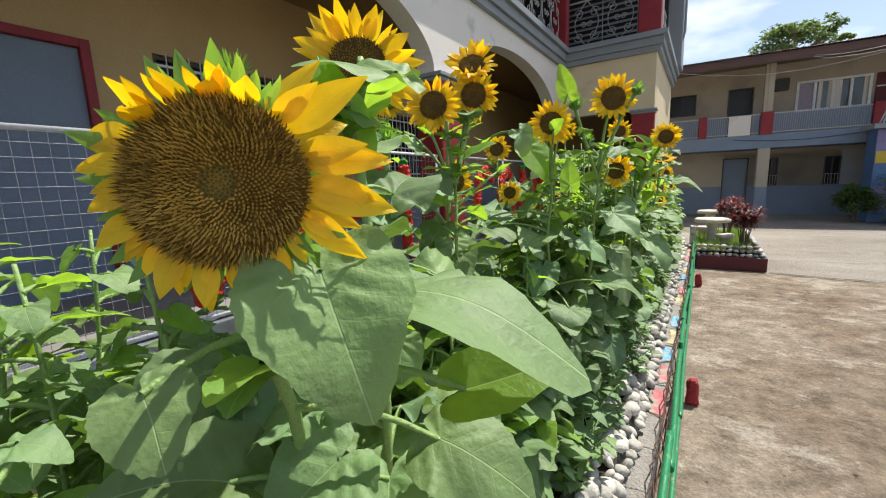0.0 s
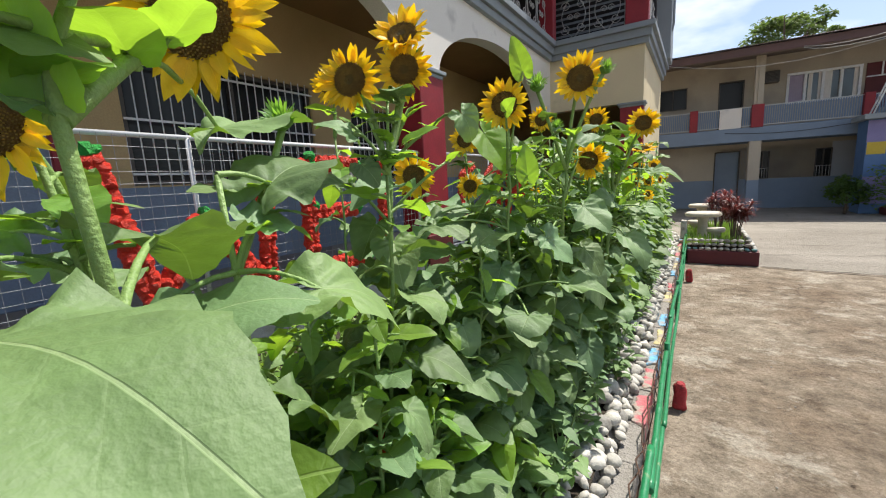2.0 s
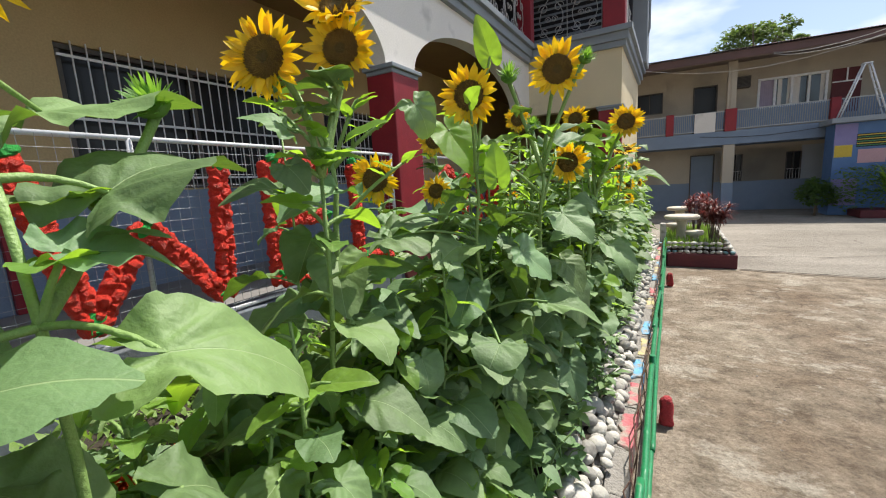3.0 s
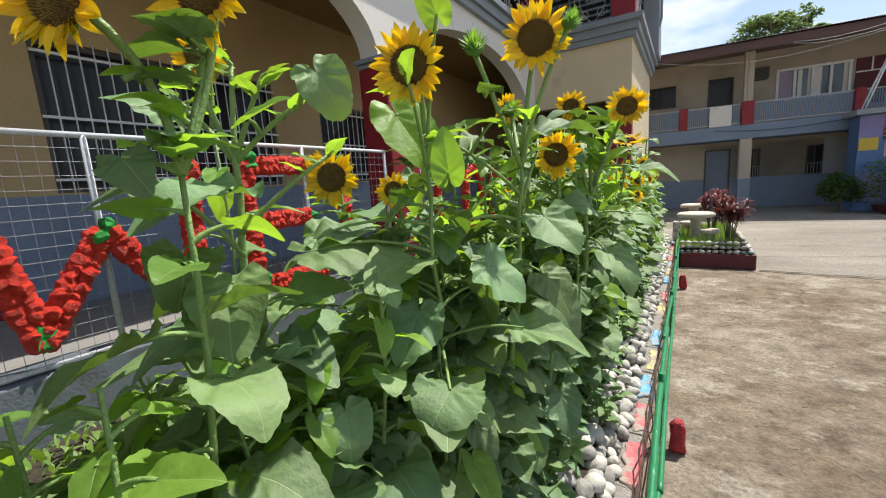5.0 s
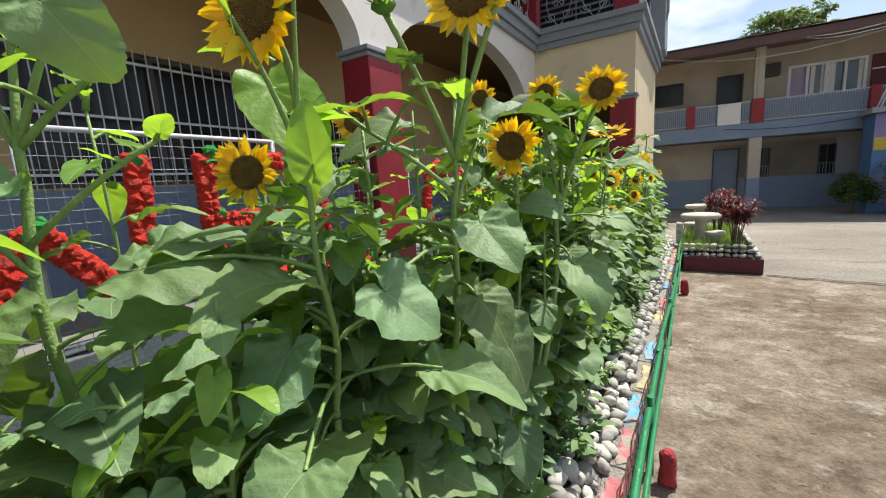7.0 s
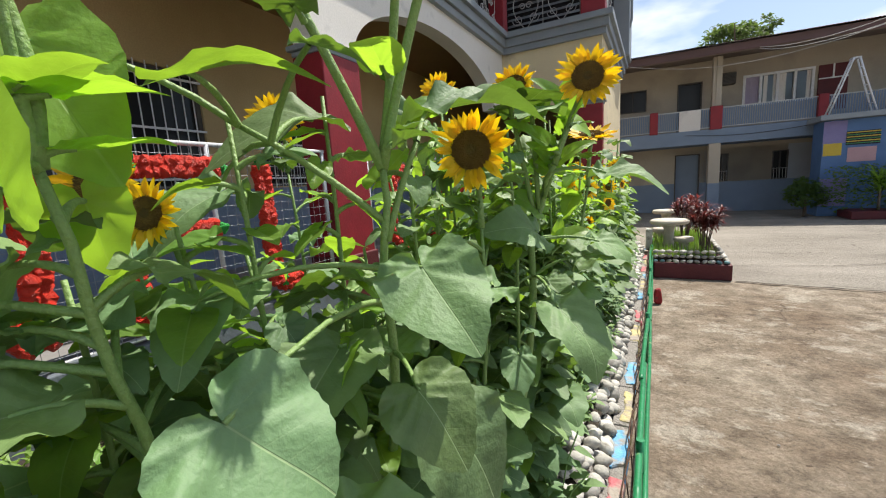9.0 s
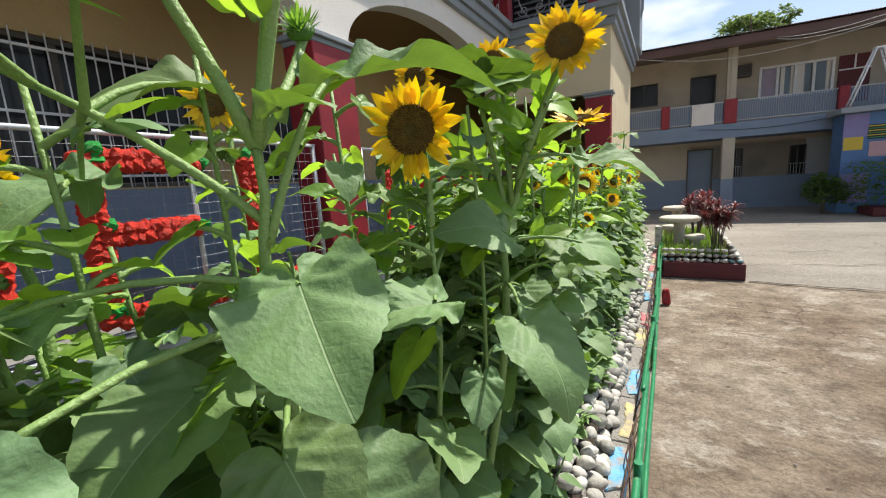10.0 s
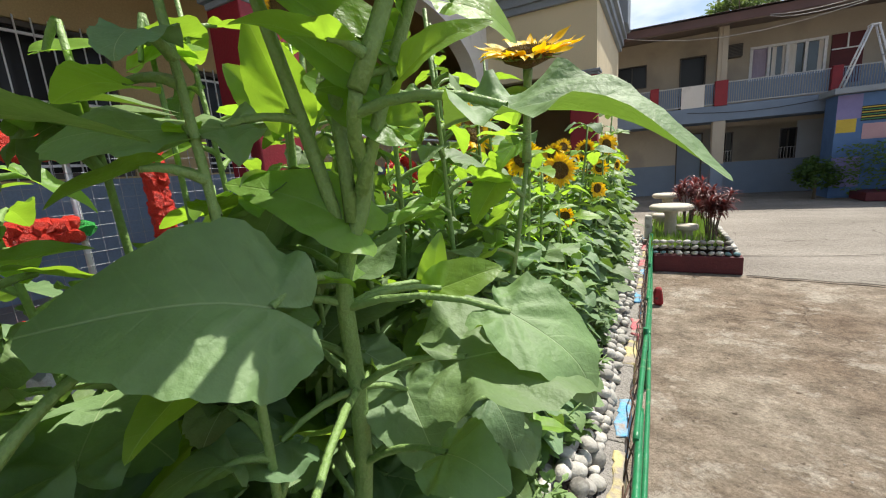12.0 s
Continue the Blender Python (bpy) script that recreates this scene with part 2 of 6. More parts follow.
M_WHITEW = mat("offwhite_wall", (0.74, 0.71, 0.67), 0.75, (0.66, 0.63, 0.59), 1.2, 0.6, 0.1, 70, stain=(0.45, 0.43, 0.41), stain_scale=2.4, stain_lo=0.6, stain_hi=0.8)
M_CORRW = mat("tan_wall", (0.50, 0.38, 0.20), 0.8, (0.42, 0.31, 0.155), 1.5, 0.6, 0.12, 70)
M_BLUEG = mat("blue_grey_paint", (0.20, 0.26, 0.35), 0.65, (0.16, 0.21, 0.29), 2.0, 0.6, 0.12, 60)
M_GREYM = mat("grey_moulding", (0.27, 0.30, 0.33), 0.6, (0.22, 0.25, 0.28), 3.0, 0.6, 0.12, 60)
M_CEIL = mat("brown_ceiling", (0.30, 0.19, 0.075), 0.8, (0.24, 0.15, 0.06), 2.0, 0.6, 0.1, 60)
M_FLOOR = mat("corridor_floor", (0.25, 0.24, 0.23), 0.6, (0.19, 0.18, 0.17), 2.0, 0.6, 0.1, 60)
# near-black colour that stands in for the shade of unlit spaces
M_SHADEIN = mat("interior_shade", (0.035, 0.035, 0.04), 0.8, (0.02, 0.02, 0.025), 2.0, 0.6, 0.1, 20)
M_FARCR = mat("far_cream", (0.46, 0.41, 0.33), 0.85, (0.38, 0.34, 0.28), 1.2, 0.6, 0.12, 40, stain=(0.30, 0.27, 0.23), stain_scale=0.9, stain_lo=0.52, stain_hi=0.75)
M_FASC = mat("weathered_fascia", (0.15, 0.085, 0.08), 0.7, (0.10, 0.065, 0.062), 1.5, 0.6, 0.2, 30)
M_WHITEM = mat("white_metal", (0.82, 0.83, 0.84), 0.4, (0.60, 0.61, 0.63), 8.0, 0.6, 0.05, 60)
M_WIRE = mat("grey_wire", (0.34, 0.35, 0.37), 0.5, (0.25, 0.26, 0.28), 8.0, 0.6, 0.0, 60, metal=0.3)
M_IRON = mat("pale_iron", (0.50, 0.50, 0.50), 0.5, (0.38, 0.38, 0.38), 8.0, 0.6, 0.0)
M_BLACKI = mat("black_iron", (0.03, 0.03, 0.03), 0.5, (0.02, 0.02, 0.02), 8.0, 0.6, 0.0)
M_ROOF = mat("rusty_roof", (0.16, 0.075, 0.065), 0.6, (0.10, 0.05, 0.045), 2.0, 0.6, 0.2, 20)
M_SOFFIT = mat("brown_soffit", (0.20, 0.15, 0.12), 0.8, (0.15, 0.11, 0.09), 2.0, 0.6, 0.1, 20)
M_GLASS = glass_mat("dark_glass", (0.02, 0.021, 0.022), 0.25, 0.25)
M_GLASSL = glass_mat("pale_glass", (0.07, 0.08, 0.09), 0.12)
M_CURTAIN = mat("lilac_curtain", (0.42, 0.36, 0.46), 0.9, (0.34, 0.30, 0.40), 6.0, 0.6, 0.1, 30)
M_ACBOX = mat("aircon_grey", (0.10, 0.09, 0.08), 0.6, (0.06, 0.055, 0.05), 8, 0.6, 0.1, 40)
M_GARLAND = mat("red_tinsel", (0.82, 0.05, 0.02), 0.45, (0.60, 0.025, 0.015), 30, 0.6, 0.9, 220, fine=200)
M_GARGREEN = mat("green_tinsel", (0.03, 0.42, 0.06), 0.55, (0.02, 0.28, 0.04), 30, 0.6, 0.9, 220, fine=200)
M_STEM = mat("sunflower_stem", (0.23, 0.35, 0.11), 0.5, (0.16, 0.26, 0.075), 12, 0.6, 0.3, 150, fine=300)
M_DISC = mat("disc_brown", (0.19, 0.11, 0.028), 0.85, (0.11, 0.06, 0.016), 50, 0.6, 0.8, 220, fine=300)
M_DISCG = mat("disc_golden", (0.34, 0.22, 0.035), 0.85, (0.19, 0.11, 0.016), 40, 0.6, 0.8, 220, fine=300)
M_FLORET = mat("floret_tan", (0.36, 0.23, 0.045), 0.75, (0.17, 0.10, 0.02), 45, 0.5, 0.0, fine=300)
M_FLORETL = mat("floret_gold", (0.66, 0.46, 0.10), 0.75, (0.36, 0.22, 0.04), 30, 0.5, 0.0, fine=300)
M_FLORETC = mat("floret_green", (0.10, 0.10, 0.02), 0.75, (0.06, 0.06, 0.015), 60, 0.6, 0.4, 200)
M_LEAF = leaf_mat("leaf_green", (0.150, 0.236, 0.090), (0.31, 0.41, 0.20), (0.24, 0.42, 0.03), 0.22, 0.60, 5.0, 0.5, 0.42, 0.016, 0.3)
M_LEAFY = leaf_mat("leaf_young", (0.19, 0.33, 0.06), (0.32, 0.46, 0.14), (0.40, 0.66, 0.04), 0.5, 0.44, 5.0, 0.5, 0.42, 0.022, 0.35)
M_WEED = leaf_mat("weed_green", (0.23, 0.35, 0.07), (0.20, 0.30, 0.10), (0.28, 0.45, 0.05), 0.4, 0.5)
M_SEPAL = leaf_mat("sepal_green", (0.13, 0.24, 0.06), (0.22, 0.36, 0.12), (0.30, 0.55, 0.05), 0.4, 0.5)
M_SEPALB = leaf_mat("sepal_bright", (0.19, 0.32, 0.07), (0.28, 0.42, 0.12), (0.36, 0.56, 0.05), 0.4, 0.5)
M_PETAL = leaf_mat("petal_yellow", (0.88, 0.58, 0.012), (0.92, 0.64, 0.03), (0.98, 0.62, 0.006), 0.42, 0.5, 3.0)
M_TREE = leaf_mat("tree_leaf", (0.06, 0.11, 0.03), (0.10, 0.16, 0.05), (0.18, 0.30, 0.03), 0.35, 0.5)
M_TREEF = leaf_mat("pale_tree_leaf", (0.12, 0.175, 0.075), (0.14, 0.20, 0.08), (0.22, 0.34, 0.06), 0.4, 0.6)
M_CORDY = leaf_mat("cordyline_leaf", (0.17, 0.055, 0.05), (0.24, 0.09, 0.08), (0.30, 0.05, 0.04), 0.35, 0.4)
M_REDFL = leaf_mat("red_flower", (0.75, 0.07, 0.02), (0.8, 0.12, 0.04), (0.85, 0.10, 0.02), 0.35, 0.6)
M_BARK = mat("bark", (0.16, 0.12, 0.09), 0.9, (0.09, 0.07, 0.05), 8, 0.6, 0.6, 30)
M_MURALB = mat("mural_blue", (0.10, 0.19, 0.38), 0.7, (0.07, 0.14, 0.29), 3, 0.6, 0.1)
M_MURALY = mat("mural_yellow", (0.60, 0.45, 0.06), 0.7, (0.50, 0.36, 0.05), 3, 0.6, 0.1)
M_MURALP = mat("mural_pink", (0.52, 0.33, 0.35), 0.7, (0.44, 0.27, 0.30), 3, 0.6, 0.1)
M_MURALV = mat("mural_violet", (0.24, 0.22, 0.42), 0.7, (0.19, 0.17, 0.35), 3, 0.6, 0.1)
M_TERRA = mat("planter_concrete", (0.60, 0.55, 0.46), 0.85, (0.46, 0.42, 0.35), 8, 0.6, 0.4, 40)
M_CABLE = mat("pale_cable", (0.62, 0.60, 0.56), 0.7, (0.30, 0.28, 0.26), 8, 0.6, 0.0)
M_RUST = mat("rusty_wire", (0.10, 0.05, 0.03), 0.8, (0.06, 0.03, 0.02), 20, 0.6, 0.3)

# ---- mesh helpers ----
def mesh_of(name, bm, material, smooth=False):
    me = bpy.data.meshes.new(name)
    bm.to_mesh(me)
    bm.free()
    for m in material if isinstance(material, (list, tuple)) else [material]:
        me.materials.append(m)
    if smooth:
        for f in me.polygons:
            f.use_smooth = True
    return me


def part(name, bm, material, parent=None, label="", m=None, smooth=False):
    """Links a bmesh, or a mesh that is already made, as one object under a thing or a part."""
    me = bm if isinstance(bm, bpy.types.Mesh) else mesh_of(name, bm, material, smooth)
    ob = new(name, me)
    if parent is not None:
        ob.parent = parent
    if m is not None:
        ob.matrix_basis = m
    if label:
        ob["label"] = label
    return ob


def thing(name, m, label, category, group="", kind=""):
    ob = new(name)
    ob.empty_display_size = 0.1
    ob.matrix_basis = m
    return tagged(ob, label, category, group, kind)


def box(bm, x0, x1, y0, y1, z0, z1, bevel=0.0, mi=0):
    g = bmesh.ops.create_cube(bm, size=1.0)
    vs = g["verts"]
    for v in vs:
        v.co = Vector((x0 + (v.co.x + 0.5) * (x1 - x0), y0 + (v.co.y + 0.5) * (y1 - y0), z0 + (v.co.z + 0.5) * (z1 - z0)))
    fs = {f for v in vs for f in v.link_faces}
    for f in fs:
        f.material_index = mi
    if bevel:
        es = list({e for v in vs for e in v.link_edges})
        bmesh.ops.bevel(bm, geom=es, offset=bevel, segments=2, affect="EDGES", profile=0.5)
    return bm


def tube(bm, pts, radii, sides=8, cap=True):
    """A round, tapered bar along points."""
    pts = [Vector(p) for p in pts]
    if not isinstance(radii, (list, tuple)):
        radii = [radii] * len(pts)
    rings, ref = [], None
    for i, p in enumerate(pts):
        d = (pts[min(i + 1, len(pts) - 1)] - pts[max(i - 1, 0)]).normalized()
        if ref is None:
            ref = d.orthogonal().normalized()
        ref = (ref - d * ref.dot(d)).normalized()
        w = d.cross(ref)
        rings.append([bm.verts.new(p + radii[i] * (math.cos(2 * math.pi * k / sides) * ref + math.sin(2 * math.pi * k / sides) * w)) for k in range(sides)])
    for a, b in zip(rings, rings[1:]):
        for k in range(sides):
            f = bm.faces.new((a[k], a[(k + 1) % sides], b[(k + 1) % sides], b[k]))
            f.smooth = True
    if cap:
        bm.faces.new(rings[0][::-1])
        bm.faces.new(rings[-1])
    return bm


def curve_pts(p0, p1, bend, n=6):
    p0, p1, bend = Vector(p0), Vector(p1), Vector(bend)
    return [(1 - t) ** 2 * p0 + 2 * t * (1 - t) * bend + t * t * p1 for t in (i / n for i in range(n + 1))]


def aim(base, direction, up=(0, 0, 1), size=1.0, wide=1.0):
    """A pose whose x runs along direction and whose z is as near to up as it can be."""
    x = Vector(direction).normalized()
    z = Vector(up) - x * Vector(up).dot(x)
    z = z.normalized() if z.length > 1e-4 else x.orthogonal().normalized()
    y = z.cross(x)
    return Matrix.Translation(base) @ Matrix((x, y, z)).transposed().to_4x4() @ Matrix.Diagonal((size, size * wide, size, 1))


def blade(bm, m=None, nu=10, nv=6, width=0.85, fold=0.25, droop=0.5, wave=0.05, lobe=0.17, peak=0.55, jag=0.03, seed=0, mi=0, tipcurl=0.0):
    """A leaf or petal of length 1 along x, its upper side towards z, with a UV along and across."""
    r = random.Random(seed)
    uvl = bm.loops.layers.uv.verify()
    ph = [r.uniform(0, 6.28) for _ in range(4)]
    grid, uvs = [], {}
    ax = az = 0.0
    ang = 0.0
    spine = []
    for i in range(nu + 1):
        spine.append((ax, az, ang))
        u = (i + 0.5) / nu
        ang = -droop * u ** 1.2 + tipcurl * max(0, u - 0.6) ** 2 * 6 + 0.18 * droop
        ax += math.cos(ang) / nu
        az += math.sin(ang) / nu
    for i in range(nu + 1):
        u = i / nu
        sx, sz, a = spine[i]
        w = width * 0.5 * max(0.0, math.sin(math.pi * min(0.995, max(0.004, u)) ** peak)) ** 0.9
        row = []
        for j in range(nv + 1):
            v = 2 * j / nv - 1
            ww = w
            if abs(v) > 0.99 and jag:
                ww *= 1 + jag * (1 if i % 2 else -1) + r.uniform(-jag, jag)
            y = v * ww
            back = lobe * abs(v) ** 1.6 * (1 - u) ** 4
            z = fold * abs(y) + wave * math.sin(7 * u + ph[0] + (2 if v > 0 else 0)) * v * v + wave * 0.5 * math.sin(13 * u + ph[1]) * abs(v) + wave * 0.35 * math.sin(3.2 * v + ph[2])
            p = Vector((sx - back - math.sin(a) * z, y, sz + math.cos(a) * z))
            if m is not None:
                p = m @ p
            vert = bm.verts.new(p)
            uvs[vert] = (u, v * 0.5 + 0.5)
            row.append(vert)
        grid.append(row)
    for i in range(nu):
        for j in range(nv):
            f = bm.faces.new((grid[i][j], grid[i + 1][j], grid[i + 1][j + 1], grid[i][j + 1]))
            f.smooth, f.material_index = True, mi
            for lp in f.loops:
                lp[uvl].uv = uvs[lp.vert]
    return bm

HEART = [(0, 1.0), (8, 0.93), (18, 0.80), (30, 0.68), (45, 0.585), (62, 0.51), (80, 0.455), (100, 0.415), (122, 0.385), (142, 0.35), (157, 0.28), (168, 0.17)]


def heart(bm, m=None, rings=9, spokes=30, width=1.0, fold=0.2, droop=0.7, wave=0.05, jag=0.04, seed=0, twist=0.0, quilt=0.010):
    """A heart-shaped sunflower leaf of length 1 along x, its stalk at the origin, with a UV in its own plane."""
    r = random.Random(seed)
    uvl = bm.loops.layers.uv.verify()
    ph = [r.uniform(0, 6.28) for _ in range(6)]
    droop = droop if abs(droop) > 0.02 else 0.02
    lift = 0.3 * droop
    def reach(a):
        i = max(k for k in range(len(HEART) - 1) if HEART[k][0] <= a)
        (a0, r0), (a1, r1) = HEART[i], HEART[i + 1]
        s0 = (r1 - HEART[max(0, i - 1)][1]) / (a1 - HEART[max(0, i - 1)][0])
        s1 = (HEART[min(len(HEART) - 1, i + 2)][1] - r0) / (HEART[min(len(HEART) - 1, i + 2)][0] - a0)
        t, w = min(1, (a - a0) / (a1 - a0)), a1 - a0
        return (2 * t ** 3 - 3 * t * t + 1) * r0 + (t ** 3 - 2 * t * t + t) * s0 * w + (3 * t * t - 2 * t ** 3) * r1 + (t ** 3 - t * t) * s1 * w
    lean = r.uniform(-0.08, 0.08)
    def place(x, y, s, a):
        z = fold * abs(y) * (1 - 0.35 * abs(y))
        z += wave * s ** 2.2 * (math.sin(4.2 * a + ph[0]) + 0.7 * math.sin(7.4 * a + ph[1]) + 0.35 * math.sin(13 * a + ph[2])) * (0.55 + 0.45 * min(1, abs(a)))
        z += quilt * math.cos(31.4 * (x - 0.85 * abs(y)) + ph[3]) * min(1, abs(y) * 7) * (1 - s ** 4)
        z += twist * x * y + 0.03 * math.sin(5 * x + ph[4])
        b = droop * x
        c = math.sin(b) / droop - math.sin(b) * z
        d = -(1 - math.cos(b)) / droop + math.cos(b) * z
        p = Vector((c * math.cos(lift) - d * math.sin(lift), y + lean * x * x, c * math.sin(lift) + d * math.cos(lift)))
        return m @ p if m is not None else p
    centre = bm.verts.new(place(0, 0, 0, 0))
    uvs = {centre: (0.0, 0.5)}
    grid = []
    teeth = [r.uniform(0.3, 1.0) * (1 if j % 2 else -0.7) for j in range(spokes + 1)]
    for i in range(1, rings + 1):
        s = (i / rings) ** 0.92
        row = []
        for j in range(spokes + 1):
            t = 2 * j / spokes - 1
            a = math.copysign(abs(t) ** 1.25, t) * 168
            q = reach(abs(a))
            k = 1.0 if i == rings else (0.35 if i == rings - 1 else 0.0)
            if j not in (spokes // 2,):
                q *= 1 + jag * teeth[j] * k
            a = math.radians(a)
            x, y = s * q * math.cos(a), s * q * math.sin(a) * width
            v = bm.verts.new(place(x, y, s, a))
            uvs[v] = (x, y + 0.5)
            row.append(v)
        grid.append(row)
    faces = [(centre, grid[0][j], grid[0][j + 1]) for j in range(spokes)]
    for i in range(rings - 1):
        for j in range(spokes):
            faces.append((grid[i][j], grid[i + 1][j], grid[i + 1][j + 1], grid[i][j + 1]))
    for q in faces:
        f = bm.faces.new(q)
        f.smooth = True
        for lp in f.loops:
            lp[uvl].uv = uvs[lp.vert]
    return bm


# ---- the ground ----
def ground():
    bm = bmesh.new()
    r = random.Random(3)
    xs = [-400, -120, -40, -12, -4, -2, -1, -0.5, 0] + [0.5 * i for i in range(1, 24)] + [16, 24, 60, 150, 400]
    ys = [-400, -120, -40, -12, -4, -1] + [0.5 * i for i in range(0, 38)] + [20, 24, 40, 100, 200, 400, 900]
    vs = [[bm.verts.new((x, y, 0.008 * noise.noise((x * 0.6, y * 0.6, 0)) - 0.006 if -1 < x < 12 and 0 < y < 18 else 0)) for x in xs] for y in ys]
    for a, b in zip(vs, vs[1:]):
        for k in range(len(xs) - 1):
            bm.faces.new((a[k], a[k + 1], b[k + 1], b[k])).smooth = True
    g = part("ground", bm, M_CONC)
    tagged(g, "weathered brown concrete school yard with cracks and stains", "ground", kind="structure")
    # cracks and a shallow seam in the slab
    def crack(pts, w):
        b = bmesh.new()
        rr = random.Random(int(pts[0][0] * 100))
        line = []
        for (x0, y0), (x1, y1) in zip(pts, pts[1:]):
            for i in range(8):
                t = i / 8
                line.append((x0 + (x1 - x0) * t + rr.uniform(-.025, .025), y0 + (y1 - y0) * t + rr.uniform(-.025, .025)))
        L = []
        for i, (x, y) in enumerate(line):
            ww = w * rr.uniform(0.4, 1.2)
            d = Vector((line[min(i + 1, len(line) - 1)][0] - line[max(i - 1, 0)][0], line[min(i + 1, len(line) - 1)][1] - line[max(i - 1, 0)][1]))
            d = Vector((-d.y, d.x)).normalized() * ww
            L.append((b.verts.new((x + d.x, y + d.y, 0.012)), b.verts.new((x - d.x, y - d.y, 0.012))))
        for p, q in zip(L, L[1:]):
            b.faces.new((p[0], p[1], q[1], q[0]))
        part("crack", b, M_SOIL, g)
    crack([(1.05, 8.24), (2.06, 8.12), (3.4, 7.98), (5.5, 7.8), (9, 7.45)], 0.022)
    crack([(1.2, 9.4), (2.5, 9.6), (4.8, 10.6)], 0.012)
    crack([(1.4, 4.8), (2.0, 4.5), (2.6, 4.6)], 0.003)
    for k in range(40):
        x, y, s = r.uniform(0.15, 2.5), r.uniform(2.6, 8), r.uniform(0.003, 0.009)
        b = bmesh.new()
        bmesh.ops.create_icosphere(b, subdivisions=1, radius=s)
        for v in b.verts:
            v.co = Vector((v.co.x * r.uniform(.7, 1.4), v.co.y * r.uniform(.7, 1.4), v.co.z * 0.6 + 0.006))
        part("pebble", b, M_KERB, g, m=pose(x, y, 0))
    return g


ground_ob = ground()

# ---- the flower bed: soil, kerb, cobbles ----
BED_Y0, BED_Y1, SOIL = -2.5, 9.6, 0.30
bm = bmesh.new()
nx, ny = 14, 60
vs = [[bm.verts.new((-2.88 + i * (2.70) / nx, BED_Y0 + j * (BED_Y1 - BED_Y0) / ny, SOIL + 0.03 * noise.noise((i * 0.7, j * 0.7, 3)))) for i in range(nx + 1)] for j in range(ny + 1)]
for a, b in zip(vs, vs[1:]):
    for k in range(nx):
        bm.faces.new((a[k], a[k + 1], b[k + 1], b[k])).smooth = True
tagged(part("bed_soil", bm, M_SOIL), "dark bare soil of the sunflower bed", "soil", kind="structure")

kerb = thing("kerb", pose(0, 0, 0), "low concrete kerb with chipped blue, pink and yellow paint", "kerb", kind="structure")
yk, kk = BED_Y0, 0
rk = random.Random(5)
KM = [M_PINKP, M_BLUEP, M_YELP, M_BLUEP, M_PINKP, M_YELP, M_PINKP]
while yk < BED_Y1:
    ln = rk.uniform(0.32, 0.5)
    bm = bmesh.new()
    dx = rk.uniform(-0.004, 0.004)
    box(bm, -0.135, -0.045 + dx, yk, min(yk + ln - 0.0005, BED_Y1), -0.02, 0.225 + rk.uniform(-0.004, 0.004), 0.007)
    bmesh.ops.subdivide_edges(bm, edges=[e for e in bm.edges if e.calc_length() > 0.06], cuts=4, use_grid_fill=True)
    for v in bm.verts:
        q = Vector((v.co.x * 9, v.co.y * 9, v.co.z * 9))
        v.co.x += 0.010 * noise.noise(q + Vector((5, 0, 0)))
        v.co.z += 0.008 * noise.noise(q)
    stone = part("kerb_stone", bm, M_KERB, kerb)
    y0 = yk + ln * rk.uniform(0.0, 0.12)
    y1 = min(yk + ln * rk.uniform(0.8, 1.0), BED_Y1)
    if rk.random() < 0.85 and y1 > y0 + 0.03:
        pb = bmesh.new()
        box(pb, -0.045 + dx - rk.uniform(0.035, 0.075), -0.036 + dx, y0, y1, 0.225 - rk.uniform(0.08, 0.15), 0.236, 0.01)
        bmesh.ops.subdivide_edges(pb, edges=[e for e in pb.edges if e.calc_length() > 0.05], cuts=7, use_grid_fill=True)
        for v in pb.verts:
            q = v.co * 14
            v.co.y += 0.035 * noise.noise(q + Vector((9, 0, 0)))
            v.co.x += (0.022 if v.co.x < -0.06 else 0.006) * noise.noise(q * 1.4 + Vector((5, 0, 0)))
            v.co.z += 0.006 * noise.noise(q * 2)
        part("paint_coat", pb, KM[kk % 7], stone, "chipped bright paint on the kerb edge")
    yk += ln
    kk += 1

COB = []
for s in range(7):
    r = random.Random(40 + s)
    bm = bmesh.new()
    bmesh.ops.create_icosphere(bm, subdivisions=2, radius=0.05)
    for v in bm.verts:
        f = 1 + 0.34 * noise.noise(v.co * 16 + Vector((s * 5, 0, 0)))
        v.co = Vector((v.co.x * f * 1.0, v.co.y * f * r.uniform(1.15, 1.2), v.co.z * f * 0.72))
    COB.append(mesh_of("cobble", bm, M_STONE, True))
bm = bmesh.new()
sec = ((-0.134, 0.10), (-0.136, 0.215), (-0.20, 0.262), (-0.27, 0.305), (-0.34, 0.312), (-0.36, 0.26))
rings = [[bm.verts.new((x + 0.006 * noise.noise((j * 0.9, x * 9, 0)), BED_Y0 + j * 0.1, z + 0.012 * noise.noise((j * 0.9, x * 20, 4)))) for x, z in sec] for j in range(int((BED_Y1 - BED_Y0) / 0.1) + 1)]
for p, q in zip(rings, rings[1:]):
    for k in range(5):
        bm.faces.new((p[k], p[k + 1], q[k + 1], q[k])).smooth = True
tagged(part("mortar_bank", bm, M_KERB), "rough mortar bank that holds the cobbles", "mortar", kind="structure")
cob = thing("cobble_border", pose(0, 0, 0), "rows of rounded white river cobbles edging the bed", "stones", kind="structure")
rc = random.Random(8)
rest = bmesh.new()
count = 0
y = 1.1
